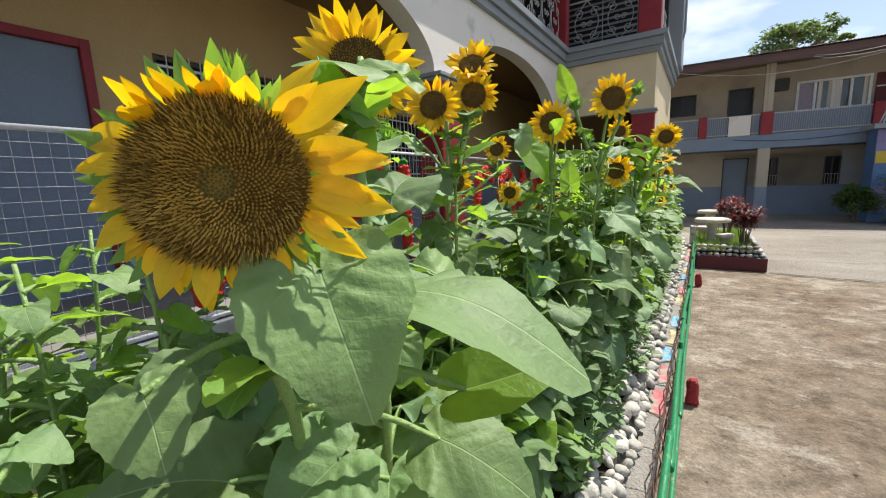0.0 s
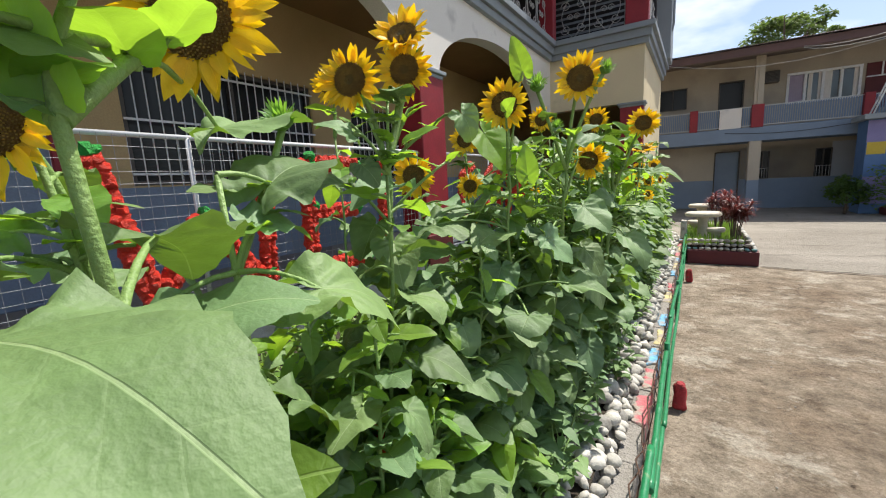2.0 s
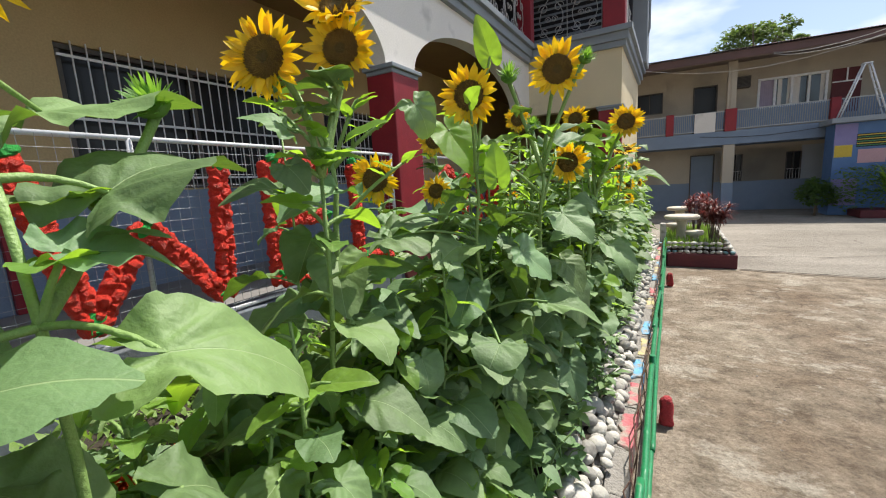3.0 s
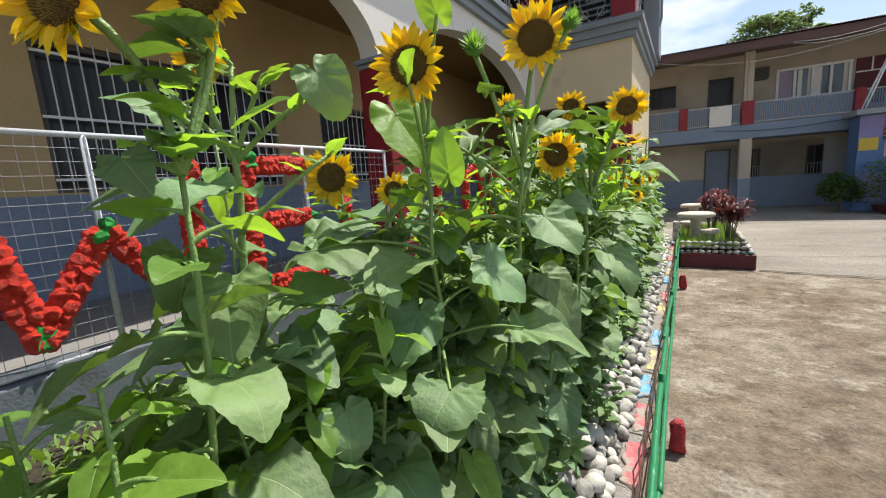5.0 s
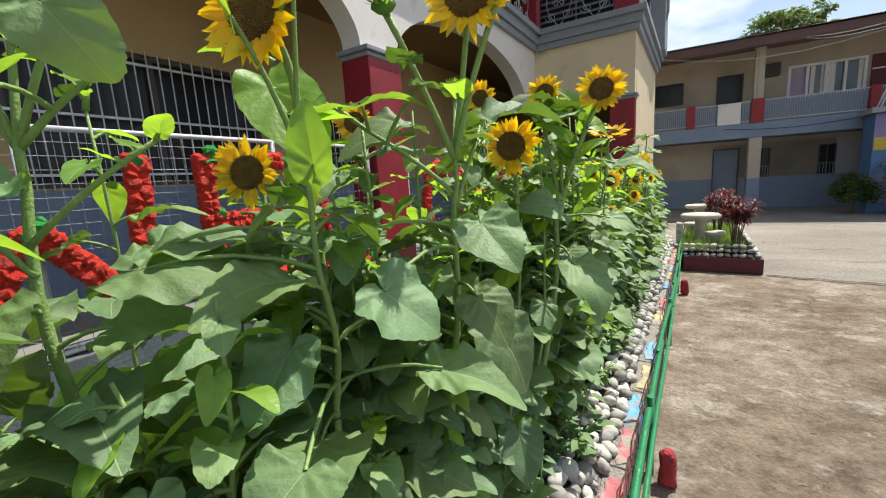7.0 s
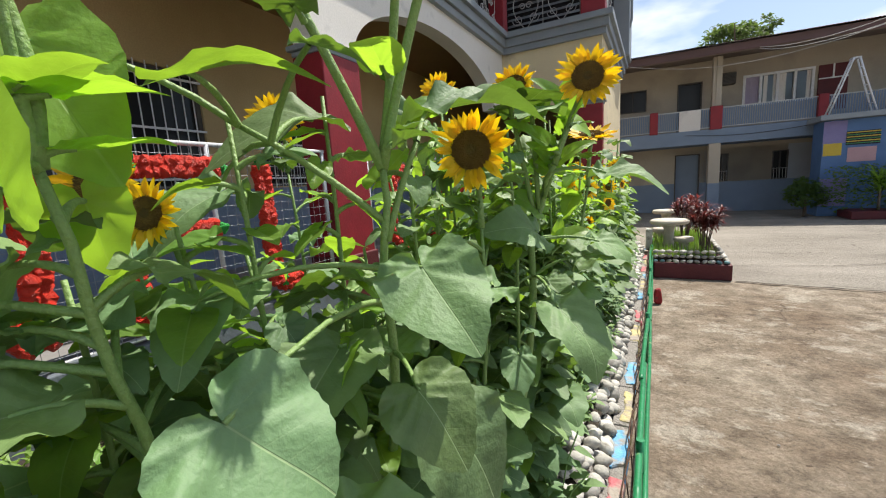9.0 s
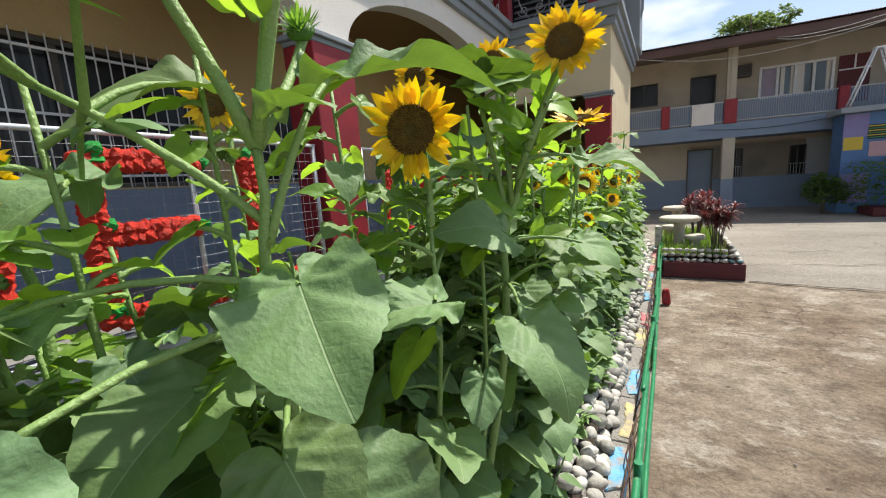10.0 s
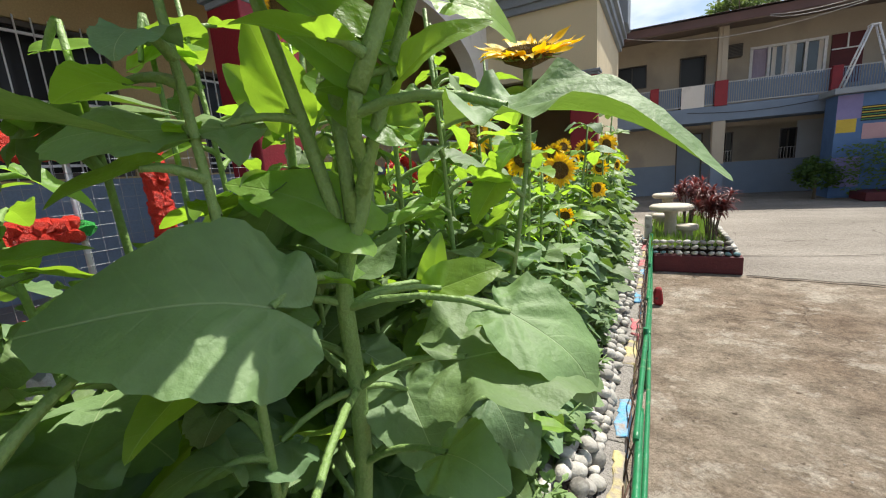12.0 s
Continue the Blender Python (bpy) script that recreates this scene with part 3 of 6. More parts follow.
while y < BED_Y1:
    for row, (cx, cz) in enumerate(((-0.148, 0.255), (-0.198, 0.305), (-0.253, 0.342), (-0.31, 0.345))):
        if rc.random() < (0.02, 0.02, 0.05, 0.4)[row]:
            continue
        s = rc.choice((rc.uniform(0.52, 0.68), rc.uniform(0.68, 0.9)))
        m = pose(cx + rc.uniform(-.018, .018), y + rc.uniform(-.02, .02), cz + rc.uniform(-.012, .015), rc.uniform(-35, 35), rc.uniform(-25, 35), rc.uniform(0, 360)) @ Matrix.Diagonal((s, s, s, 1))
        me = COB[rc.randrange(7)]
        if count < 300:
            part("cobble", me, None, cob, m=m)
            count += 1
        else:
            bm2 = bmesh.new()
            bm2.from_mesh(me)
            bm2.transform(m)
            tmp = bpy.data.meshes.new("t")
            bm2.to_mesh(tmp)
            bm2.free()
            rest.from_mesh(tmp)
            bpy.data.meshes.remove(tmp)
    y += 0.066
for j in range(48):
    for cx, cz in ((-0.148, 0.255), (-0.198, 0.305), (-0.253, 0.342)):
        s = rc.uniform(0.5, 0.92)
        tmp = COB[rc.randrange(7)].copy()
        tmp.transform(pose(cx + rc.uniform(-.018, .018), 1.04 - j * 0.073, cz + rc.uniform(-.012, .015), rc.uniform(-35, 35), rc.uniform(-25, 35), rc.uniform(0, 360)) @ Matrix.Diagonal((s, s, s, 1)))
        rest.from_mesh(tmp)
        bpy.data.meshes.remove(tmp)
tagged(part("far_cobbles", rest, M_STONE, cob, smooth=True), kind="stuff")

# ---- bamboo rail ----
def bamboo(p0, p1, r, name="pole"):
    p0, p1 = Vector(p0), Vector(p1)
    n = max(2, int((p1 - p0).length / 0.28))
    pts, rad = [], []
    for i in range(n + 1):
        c = p0.lerp(p1, i / n) + Vector((0.004 * math.sin(i * 0.7 + p0.y), 0, 0.004 * math.sin(i * 0.9)))
        d = (p1 - p0).normalized()
        for o, k in ((-0.05, 0.96), (-0.006, 1.0), (0.0, 1.07), (0.006, 1.0), (0.05, 0.96)):
            pts.append(c + d * o)
            rad.append(r * k)
    return tube(bmesh.new(), pts, rad, 10)


rail = thing("bamboo_rail", pose(0, 0, 0), "low green painted bamboo rail along the bed", "fence")
for a, b, r in (((0.03, -2.3, 0.39), (0.02, 2.1, 0.395), 0.017), ((0.035, 1.95, 0.38), (0.01, 4.2, 0.375), 0.0165), ((0.008, 4.05, 0.385), (0.03, 6.1, 0.38), 0.015), ((0.02, 5.95, 0.375), (0.0, 9.45, 0.385), 0.015)):
    part("pole", bamboo(a, b, r), M_GREENP, rail)
for a, b, r in (((0.05, -2.3, 0.27), (0.045, 2.7, 0.26), 0.013), ((0.05, 2.6, 0.27), (0.035, 5.6, 0.25), 0.0125), ((0.04, 5.5, 0.26), (0.03, 9.4, 0.26), 0.012)):
    part("lower_pole", bamboo(a, b, r), M_GREENP, rail)
for yy in (-0.4, 1.5, 3.28, 5.1, 6.92, 8.7, 9.42):
    bm = bmesh.new()
    tube(bm, [(0.025, yy + 0.05, -0.03), (0.022, yy + 0.05, 0.2), (0.02, yy + 0.05, 0.43)], [0.02, 0.019, 0.018], 10)
    part("post", bm, M_GREENP, rail)
for yy in (-0.4, 3.28, 6.92):
    bm = bmesh.new()
    bmesh.ops.create_icosphere(bm, subdivisions=3, radius=1.0)
    for v in bm.verts:
        q = v.co.copy()
        sq = lambda c: math.copysign(abs(c) ** 0.55, c)
        f = 1 + 0.42 * noise.noise(q * 1.6 + Vector((yy, 0, 0))) + 0.16 * noise.noise(q * 4.5)
        v.co = Vector((0.107 + 0.034 * sq(q.x) * f * (1.15 - 0.2 * q.z), yy + 0.034 * sq(q.y) * f * (1.15 - 0.2 * q.z), 0.09 + 0.098 * sq(q.z) * (1 + 0.05 * noise.noise(q * 3))))
    for f in bm.faces:
        f.smooth = True
    tagged(part("red_stake", bm, M_STAKE), "short lumpy red painted stake beside the bamboo rail", "stake", "stakes along the rail")
for k in range(3):
    bm = bmesh.new()
    rr = random.Random(70 + k)
    pts = [(-0.02 + 0.02 * math.sin(i * 1.1 + k * 2) + rr.uniform(-.008, .008), -1 + i * 0.12, 0.28 + 0.05 * math.sin(i * 0.83 + k) + rr.uniform(-.012, .012)) for i in range(88)]
    tube(bm, pts, 0.0035, 5)
    part("rusty_wire", bm, M_RUST, rail, "thin rusty wire")

# ---- the arcade building beside the bed ----
XA, XB, ZF, ZS, ZC = -2.9, -4.9, 0.66, 3.05, 4.28
ARCHES = [(-4.45, -0.15, 0.85), (0.42, 4.64, 0.85), (5.26, 9.62, 0.85)]


def arch_z(y):
    for a, b, h in ARCHES:
        if a < y < b:
            t = (2 * y - a - b) / (b - a)
            return ZS + h * math.sqrt(max(0, 1 - t * t))
    return ZS


def arcade_wall():
    bm = bmesh.new()
    ys = {-6.0, 10.2}
    for a, b, h in ARCHES:
        for i in range(41):
            ys.add((a + b) / 2 - (b - a) / 2 * math.cos(math.pi * i / 40))
    ys = sorted(ys)
    t0, t1 = XA - 0.26, XA
    cols = [[bm.verts.new((x, y, z)) for x, z in ((t1, arch_z(y)), (t1, ZC), (t0, ZC), (t0, arch_z(y)))] for y in ys]
    for p, q in zip(cols, cols[1:]):
        for k in range(4):
            bm.faces.new((p[k], q[k], q[(k + 1) % 4], p[(k + 1) % 4]))
    bm.faces.new(cols[0])
    bm.faces.new(cols[-1][::-1])
    return tagged(part("wall_arcade", bm, M_WHITEW), "off-white plastered wall with wide round arches", "wall", kind="structure")


arcade_wall()
# raised corridor: plinth, floor, ceiling
bm = bmesh.new()
box(bm, XA - 0.3, XA + 0.06, -6, 10.2, 0, ZF + 0.02, 0.01)
tagged(part("plinth", bm, M_PLINTH), "blue-grey painted plinth under the corridor fence", "wall", kind="structure")
bm = bmesh.new()
box(bm, XB, XA - 0.3, -6, 14.5, 0, ZF)
tagged(part("floor", bm, M_FLOOR), "grey cement floor of the raised corridor", "floor", kind="structure")
bm = bmesh.new()
box(bm, XB - 0.2, XA - 0.26, -6, 14.5, ZC - 0.1, ZC + 0.1)
tagged(part("ceiling", bm, M_CEIL), "brown painted corridor ceiling", "ceiling", kind="structure")

# corridor wall with a door and barred windows
WIN = [(2.25, 4.72, 1.72, 3.1), (5.55, 7.3, 1.72, 2.95), (-3.6, -0.9, 1.72, 3.1)]
DOOR = (0.5, 1.72, ZF, 3.08)


def holed_wall(bm, y0, y1, z0, z1, x0, x1, holes):
    ys = sorted({y0, y1, *[h[0] for h in holes], *[h[1] for h in holes]})
    zs = sorted({z0, z1, *[h[2] for h in holes], *[h[3] for h in holes]})
    for a, b in zip(ys, ys[1:]):
        for c, d in zip(zs, zs[1:]):
            if not any(h[0] <= a and b <= h[1] and h[2] <= c and d <= h[3] for h in holes):
                box(bm, x0, x1, a, b, c, d)
    bmesh.ops.remove_doubles(bm, verts=bm.verts, dist=0.0005)
    # faces shared by two blocks go
    seen = {}
    for f in bm.faces:
        seen.setdefault(frozenset(v.index for v in f.verts), []).append(f)
    bm.verts.index_update()
    bmesh.ops.delete(bm, geom=[f for fs in seen.values() if len(fs) > 1 for f in fs], context="FACES")
    return bm


bm = bmesh.new()
holed_wall(bm, -6, 14.5, 1.7, ZC, XB - 0.2, XB, [(a, b, max(c, 1.7), d) for a, b, c, d in WIN + [DOOR]])
tagged(part("wall_corridor", bm, M_CORRW), "tan painted classroom wall along the corridor", "wall", kind="structure")
bm = bmesh.new()
holed_wall(bm, -6, 14.5, 0, 1.7, XB - 0.2, XB + 0.012, [(DOOR[0], DOOR[1], ZF, 1.7)])
tagged(part("wall_dado", bm, M_BLUEG), "blue-grey painted lower part of the classroom wall", "wall", kind="structure")
# one sheet behind the windows, the room's darkness put into its colour
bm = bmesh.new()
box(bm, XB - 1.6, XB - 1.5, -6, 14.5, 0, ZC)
tagged(part("wall_classroom", bm, M_SHADEIN), "near-black sheet whose colour stands for the unlit classroom behind the windows", "wall", kind="structure")
for i, (a, b, c, d) in enumerate(WIN):
    w = thing("window_%d" % (i + 1), pose(XB, a, c), "dark classroom window behind white iron bars", "window", kind="structure")
    bm = bmesh.new()
    box(bm, -0.1, -0.09, 0, b - a, 0, d - c)
    part("pane", bm, M_GLASS, w)
    for y0, y1, z0, z1 in ((0, b - a, 0, .05), (0, b - a, d - c - .05, d - c), (0, .05, .05, d - c - .05), (b - a - .05, b - a, .05, d - c - .05), ((b - a) / 2 - .03, (b - a) / 2 + .03, .05, d - c - .05)):
        bm = bmesh.new()
        box(bm, -0.09, -0.03, y0, y1, z0, z1, 0.004)
        part("frame", bm, M_ACBOX, w)
    nb = int((b - a) / 0.115)
    for k in range(1, nb):
        bm = bmesh.new()
        tube(bm, [(0.03, (b - a) * k / nb, -0.02), (0.03, (b - a) * k / nb, d - c + 0.02)], 0.0075, 6)
        part("bar", bm, M_WHITEM, w)
    for z in (0.12, (d - c) * 0.5, d - c - 0.12):
        bm = bmesh.new()
        box(bm, 0.02, 0.035, 0, b - a, z - 0.012, z + 0.012)
        part("cross_bar", bm, M_WHITEM, w)
dr = thing("door_1", pose(XB, DOOR[0], ZF), "closed grey-blue door in a red painted frame", "door", kind="structure")
dw, dh = DOOR[1] - DOOR[0], DOOR[3] - DOOR[2]
bm = bmesh.new()
box(bm, -0.08, -0.03, 0.08, dw - 0.08, 0, dh - 0.08, 0.005)
part("door_leaf", bm, M_BLUEG, dr)
for y0, y1, z0, z1 in ((0, 0.08, 0, dh), (dw - 0.08, dw, 0, dh), (0.08, dw - 0.08, dh - 0.08, dh)):
    bm = bmesh.new()
    box(bm, -0.1, 0.03, y0, y1, z0, z1, 0.006)
    part("door_frame", bm, M_REDP, dr)
bm = bmesh.new()
tube(bm, [(-0.03, 0.2, 1.0), (0.03, 0.2, 1.0), (0.03, 0.3, 1.0)], 0.012, 8)
part("door_handle", bm, M_WHITEM, dr)

# red columns with grey capitals
def column(y0, y1):
    c = thing("arcade_column", pose(XA - 0.13, (y0 + y1) / 2, 0), "red painted square column with grey moulded capital", "column", "columns of the arcade")
    h = (y1 - y0) / 2
    bm = bmesh.new()
    box(bm, -0.2, 0.2, -h + 0.03, h - 0.03, 0, ZS - 0.1, 0.012)
    part("shaft", bm, M_REDP, c)
    for z0, z1, o in ((ZS - 0.1, ZS - 0.05, 0.0), (ZS - 0.05, ZS + 0.002, 0.035)):
        bm = bmesh.new()
        box(bm, -0.2 - o, 0.2 + o, -h + 0.02 - o, h - 0.02 + o, z0, z1, 0.01)
        part("capital", bm, M_GREYM, c)
    bm = bmesh.new()
    box(bm, -0.225, 0.225, -h, h, 0, 0.9, 0.015)
    part("base", bm, M_MAROON, c)


for y0, y1 in ((-0.15, 0.42), (4.64, 5.26)):
    column(y0, y1)

# white mesh fence between the columns
def mesh_fence(y0, y1, posts):
    f = thing("mesh_fence", pose(XA, y0, ZF + 0.02), "white pipe fence with welded wire mesh on the plinth", "fence", "fences of the arcade")
    L, H = y1 - y0, 1.31
    for z in (0.03, H):
        bm = bmesh.new()
        tube(bm, [(0, 0, z), (0, L, z)], 0.017, 10)
        part("rail", bm, M_FENCE, f)
    for p in posts:
        bm = bmesh.new()
        tube(bm, [(0, p - y0, 0), (0, p - y0, H)], 0.018, 10)
        part("post", bm, M_FENCE, f)
    bm = bmesh.new()
    n = int(L / 0.074)
    for k in range(1, n):
        tube(bm, [(0.02, L * k / n, 0.03), (0.02, L * k / n, H)], 0.0017, 4, False)
    n = int(H / 0.074)
    for k in range(1, n):
        tube(bm, [(0.0235, 0, H * k / n), (0.0235, L, H * k / n)], 0.0017, 4, False)
    tagged(part("wire_mesh", bm, M_WIRE, f), kind="stuff")


mesh_fence(0.45, 4.62, (0.47, 1.86, 3.42, 4.6))
mesh_fence(5.28, 9.6, (5.3, 6.7, 8.2, 9.58))
mesh_fence(-4.4, -0.17, (-4.38, -2.9, -1.5, -0.19))

# letters of red tinsel garland on the fence
PUFF = []
for s in range(4):
    bm = bmesh.new()
    bmesh.ops.create_icosphere(bm, subdivisions=2, radius=0.046)
    r = random.Random(300 + s)
    for v in bm.verts:
        v.co *= 1 + r.uniform(-0.18, 0.26)
    PUFF.append(bm)


def stroke(points, parent, mname="stroke"):
    bm = bmesh.new()
    r = random.Random(int(abs(points[0][0]) * 1000))
    for (y0, z0), (y1, z1) in zip(points, points[1:]):
        n = max(1, int(math.hypot(y1 - y0, z1 - z0) / 0.05))
        for i in range(n + 1):
            t = i / n
            for side in (-0.029, 0.029):
                d = Vector((z1 - z0, -(y1 - y0))).normalized() * side
                m = pose(0.05 + r.uniform(-.012, .012), y0 + (y1 - y0) * t + d.x, z0 + (z1 - z0) * t + d.y, r.uniform(0, 360), r.uniform(0, 360), 0)
                tmp = bpy.data.meshes.new("t")
                b2 = PUFF[r.randrange(4)].copy()
                b2.transform(m)
                b2.to_mesh(tmp)
                b2.free()
                bm.from_mesh(tmp)
                bpy.data.meshes.remove(tmp)
    return tagged(part(mname, bm, M_GARLAND, parent), kind="stuff")


def tip(y, z, parent):
    bm = PUFF[0].copy()
    b2 = bmesh.new()
    bmesh.ops.create_icosphere(b2, subdivisions=2, radius=0.05, matrix=pose(0.055, y, z))
    r = random.Random(int(y * 100))
    for v in b2.verts:
        v.co += Vector((r.uniform(-.012, .012), r.uniform(-.02, .02), r.uniform(-.012, .012)))
    bm.free()
    part("tip", b2, M_GARGREEN, parent)


LETTERS = {
    "W": [[(0.0, 1.0), (0.22, 0.05)], [(0.22, 0.05), (0.55, 0.58)], [(0.6, 0.58), (1.0, 0.05)], [(1.05, 0.05), (1.1, 1.0)]],
    "E": [[(0.04, 0.03), (0.04, 1.0)], [(0.1, 1.0), (0.66, 1.0)], [(0.1, 0.55), (0.6, 0.55)], [(0.1, 0.03), (0.72, 0.03)]],
    "L": [[(0.03, 1.0), (0.06, 0.03)], [(0.12, 0.0), (0.58, 0.0)]],
    "C": [[(0.55, 0.85), (0.35, 1.0), (0.1, 0.85), (0.02, 0.5), (0.1, 0.15), (0.35, 0.0), (0.55, 0.15)]],
    "O": [[(0.3, 1.0), (0.05, 0.8), (0.0, 0.5), (0.05, 0.2), (0.3, 0.0), (0.55, 0.2), (0.6, 0.5), (0.55, 0.8), (0.3, 1.0)]],
    "M": [[(0, 0), (0.08, 1.0)], [(0.08, 1.0), (0.4, 0.4)], [(0.4, 0.4), (0.72, 1.0)], [(0.72, 1.0), (0.8, 0)]],
}
for ch, y0 in (("W", 1.28), ("E", 2.76), ("L", 3.8), ("C", 5.6), ("O", 6.45), ("M", 7.4), ("E", 8.5)):
    lt = thing("garland_letter", pose(XA, y0, 0.82), "letter %s of red tinsel garland tied to the mesh fence" % ch, "letter", "welcome letters on the fence")
    for st in LETTERS[ch]:
        stroke(st, lt)
        tip(st[0][0], st[0][1] + 0.06, lt)
        if ch != "O":
            tip(st[-1][0] + (0.05 if ch in "EL" else 0), st[-1][1], lt)
for b in PUFF:
    b.free()

# cornice along the arcade and the porch, porch walls
XP, YP = -0.9, 10.2
for nm, a, b, c, d in (("cornice", XA, XA + 0.16, -6, YP), ("cornice", XA + 0.0, XP + 0.16, YP - 0.16, YP - 0.001), ("cornice", XP + 0.001, XP + 0.16, YP, 14.5)):
    bm = bmesh.new()
    for z0, z1, o in ((ZC - 0.06, ZC + 0.06, -0.08), (ZC + 0.06, ZC + 0.22, -0.03), (ZC + 0.22, ZC + 0.33, 0.04)):
        if c == -6:
            box(bm, a - 0.02, b + o, c, d - 0.1, z0, z1, 0.008)
        elif d == YP - 0.001:
            box(bm, a + 0.05, b + o, c - o, d, z0, z1, 0.008)
        else:
            box(bm, a, b + o, c - 0.02, d, z0, z1, 0.008)
    tagged(part("trim", bm, M_GREYM), "grey moulded cornice under the balcony", "trim", kind="structure")
bm = bmesh.new()
box(bm, XA - 0.26, XP, YP, YP + 0.22, 3.08, ZC + 0.06)
tagged(part("wall_porch_front", bm, M_CREAM), "cream plastered porch wall below the balcony", "wall", kind="structure")
pc = thing("porch_column", pose(XP - 0.24, YP + 0.12, 0), "red painted corner column of the porch with a grey moulded capital", "column")
bm = bmesh.new()
box(bm, -0.22, 0.245, -0.12, 0.1, 0, 3.0, 0.012)
part("shaft", bm, M_REDP, pc)
for z0, z1, o in ((2.99, 3.035, 0.02), (3.035, 3.082, 0.05)):
    bm = bmesh.new()
    box(bm, -0.22 - o, 0.245 + o, -0.12 - o, 0.1 + o, z0, z1, 0.01)
    part("capital", bm, M_GREYM, pc)
bm = bmesh.new()
box(bm, XB, XP - 0.22, 14.3, 14.5, 0, ZC + 0.06)
tagged(part("wall_porch_back", bm, M_CORRW), "tan wall at the back of the porch", "wall", kind="structure")
bm = bmesh.new()
box(bm, XA - 0.3, XP - 0.22, YP + 0.22, 14.3, 0, 0.3)
tagged(part("porch_floor", bm, M_FLOOR), "grey cement floor of the porch", "floor", kind="structure")
bm = bmesh.new()
box(bm, XP - 0.22, XP + 0.004, YP + 0.22, 14.5, 0, ZC + 0.06)
tagged(part("wall_porch_side", bm, M_CREAM), "pale cream side wall of the porch", "wall", kind="structure")

# balcony: slab, red posts, scrolled iron grilles, louvred wall behind, roof edge
ZB = ZC + 0.33
bm = bmesh.new()
box(bm, XB - 0.2, XA, -6, 14.5, ZC + 0.1, ZB - 0.01)
box(bm, XA, XP, YP, 14.5, ZC + 0.06, ZB - 0.01)
tagged(part("balcony_floor", bm, M_FLOOR), "cement floor slab of the upper balcony", "floor", kind="structure")
for x, y, w in ((XA - 0.02, YP - 0.1, 0.16), (XP - 0.16, YP + 0.08, 0.22), (XA - 0.02, 5.0, 0.16), (XA - 0.02, 0.2, 0.16)):
    bm = bmesh.new()
    box(bm, -w, w, -w * 0.8, w * 0.8, 0, 3.0, 0.015)
    tagged(part("balcony_post", bm, M_REDP, m=pose(x, y, ZB)), "red painted post of the upper balcony", "post", "posts of the balcony")


def scroll_grille(name, p0, p1, h):
    """An iron balustrade of scrolls, hearts and bars between two points."""
    p0, p1 = Vector(p0), Vector(p1)
    L = (p1 - p0).length
    d = (p1 - p0).normalized()
    g = thing(name, Matrix.Translation(p0) @ Matrix((d, Vector((0, 0, 1)).cross(d), Vector((0, 0, 1)))).transposed().to_4x4(), "scrolled wrought-iron balcony grille, painted pale grey", "railing", "grilles of the balcony")
    for z in (0.04, h):
        bm = bmesh.new()
        box(bm, 0, L, -0.012, 0.012, z - 0.012, z + 0.012)
        part("rail", bm, M_IRON, g)
    n = max(1, round(L / 0.62))
    for k in range(n):
        cx, w = L * (k + 0.5) / n, L / n
        bm = bmesh.new()
        tube(bm, [(cx - w / 2 + 0.01, 0, 0.04), (cx - w / 2 + 0.01, 0, h)], 0.008, 6)
        for sx in (-1, 1):
            for c0, zz, rr, turn in ((0.17, h * 0.74, 0.11, 1), (0.17, h * 0.26, 0.11, -1), (0.07, h * 0.5, 0.07, 1)):
                pts = []
                for i in range(26):
                    a = i / 25 * 2.6 * math.pi
                    q = rr * (1 - i / 34)
                    pts.append((cx + sx * (c0 + q * math.cos(a)), 0, zz + turn * q * math.sin(a)))
                tube(bm, pts, 0.0075, 5)
            pts = [(cx + sx * (0.26 * math.sin(math.pi * t)), 0, 0.04 + (h - 0.04) * t) for t in (i / 14 for i in range(15))]
            tube(bm, pts, 0.0075, 5)
        part("scroll_panel", bm, M_IRON, g)


scroll_grille("balcony_grille", (XP - 0.4, YP + 0.06, ZB), (XA + 0.16, YP + 0.06, ZB), 1.0)
scroll_grille("balcony_grille", (XA - 0.02, 5.2, ZB), (XA - 0.02, YP - 0.25, ZB), 1.0)
scroll_grille("balcony_grille", (XP - 0.06, YP + 0.3, ZB), (XP - 0.06, 14.3, ZB), 1.0)
# upper wall coloured near-black to give the shade behind the grilles
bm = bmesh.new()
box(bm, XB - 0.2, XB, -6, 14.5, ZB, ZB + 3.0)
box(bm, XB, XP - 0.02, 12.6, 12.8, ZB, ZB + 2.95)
tagged(part("wall_upper", bm, M_SHADEIN), "upper storey wall behind the balcony, its shade painted in as near-black", "wall", kind="structure")
lv = thing("louvre_window", pose(XA, 12.55, ZB), "grey glass louvre window of the upper storey", "window")
for k in range(16):
    bm = bmesh.new()
    box(bm, -0.6, 1.9, -0.03, 0.03, 0.1 + k * 0.15, 0.108 + k * 0.15)
    for v in bm.verts:
        v.co.z += v.co.y * 1.2
    part("slat", bm, M_GREYM, lv)
# roof out of view; overhang chosen to shade the facade but not the fence
bm = bmesh.new()
box(bm, -6.2, XA + 0.8, -6, 14.6, ZB + 2.95, ZB + 3.1)
box(bm, XA + 0.8, XP + 0.5, YP - 0.5, 14.6, ZB + 2.95, ZB + 3.1)
tagged(part("roof", bm, M_ROOF), "unseen dark brown roof over the upper balcony, its overhang set for the shade below", "roof", kind="structure")
dp = thing("downpipe", pose(XP + 0.06, 10.35, ZB), "white plastic downpipe at the balcony corner", "pipe")
bm = bmesh.new()
tube(bm, [(0, 0, 0), (0, 0, 2.9)], 0.022, 10)
part("pipe", bm, M_WHITEM, dp)
gp = thing("corner_pier", pose(XP + 0.12, 13.7, ZB), "dark grey-blue pier with a conduit at the far porch corner", "pier")
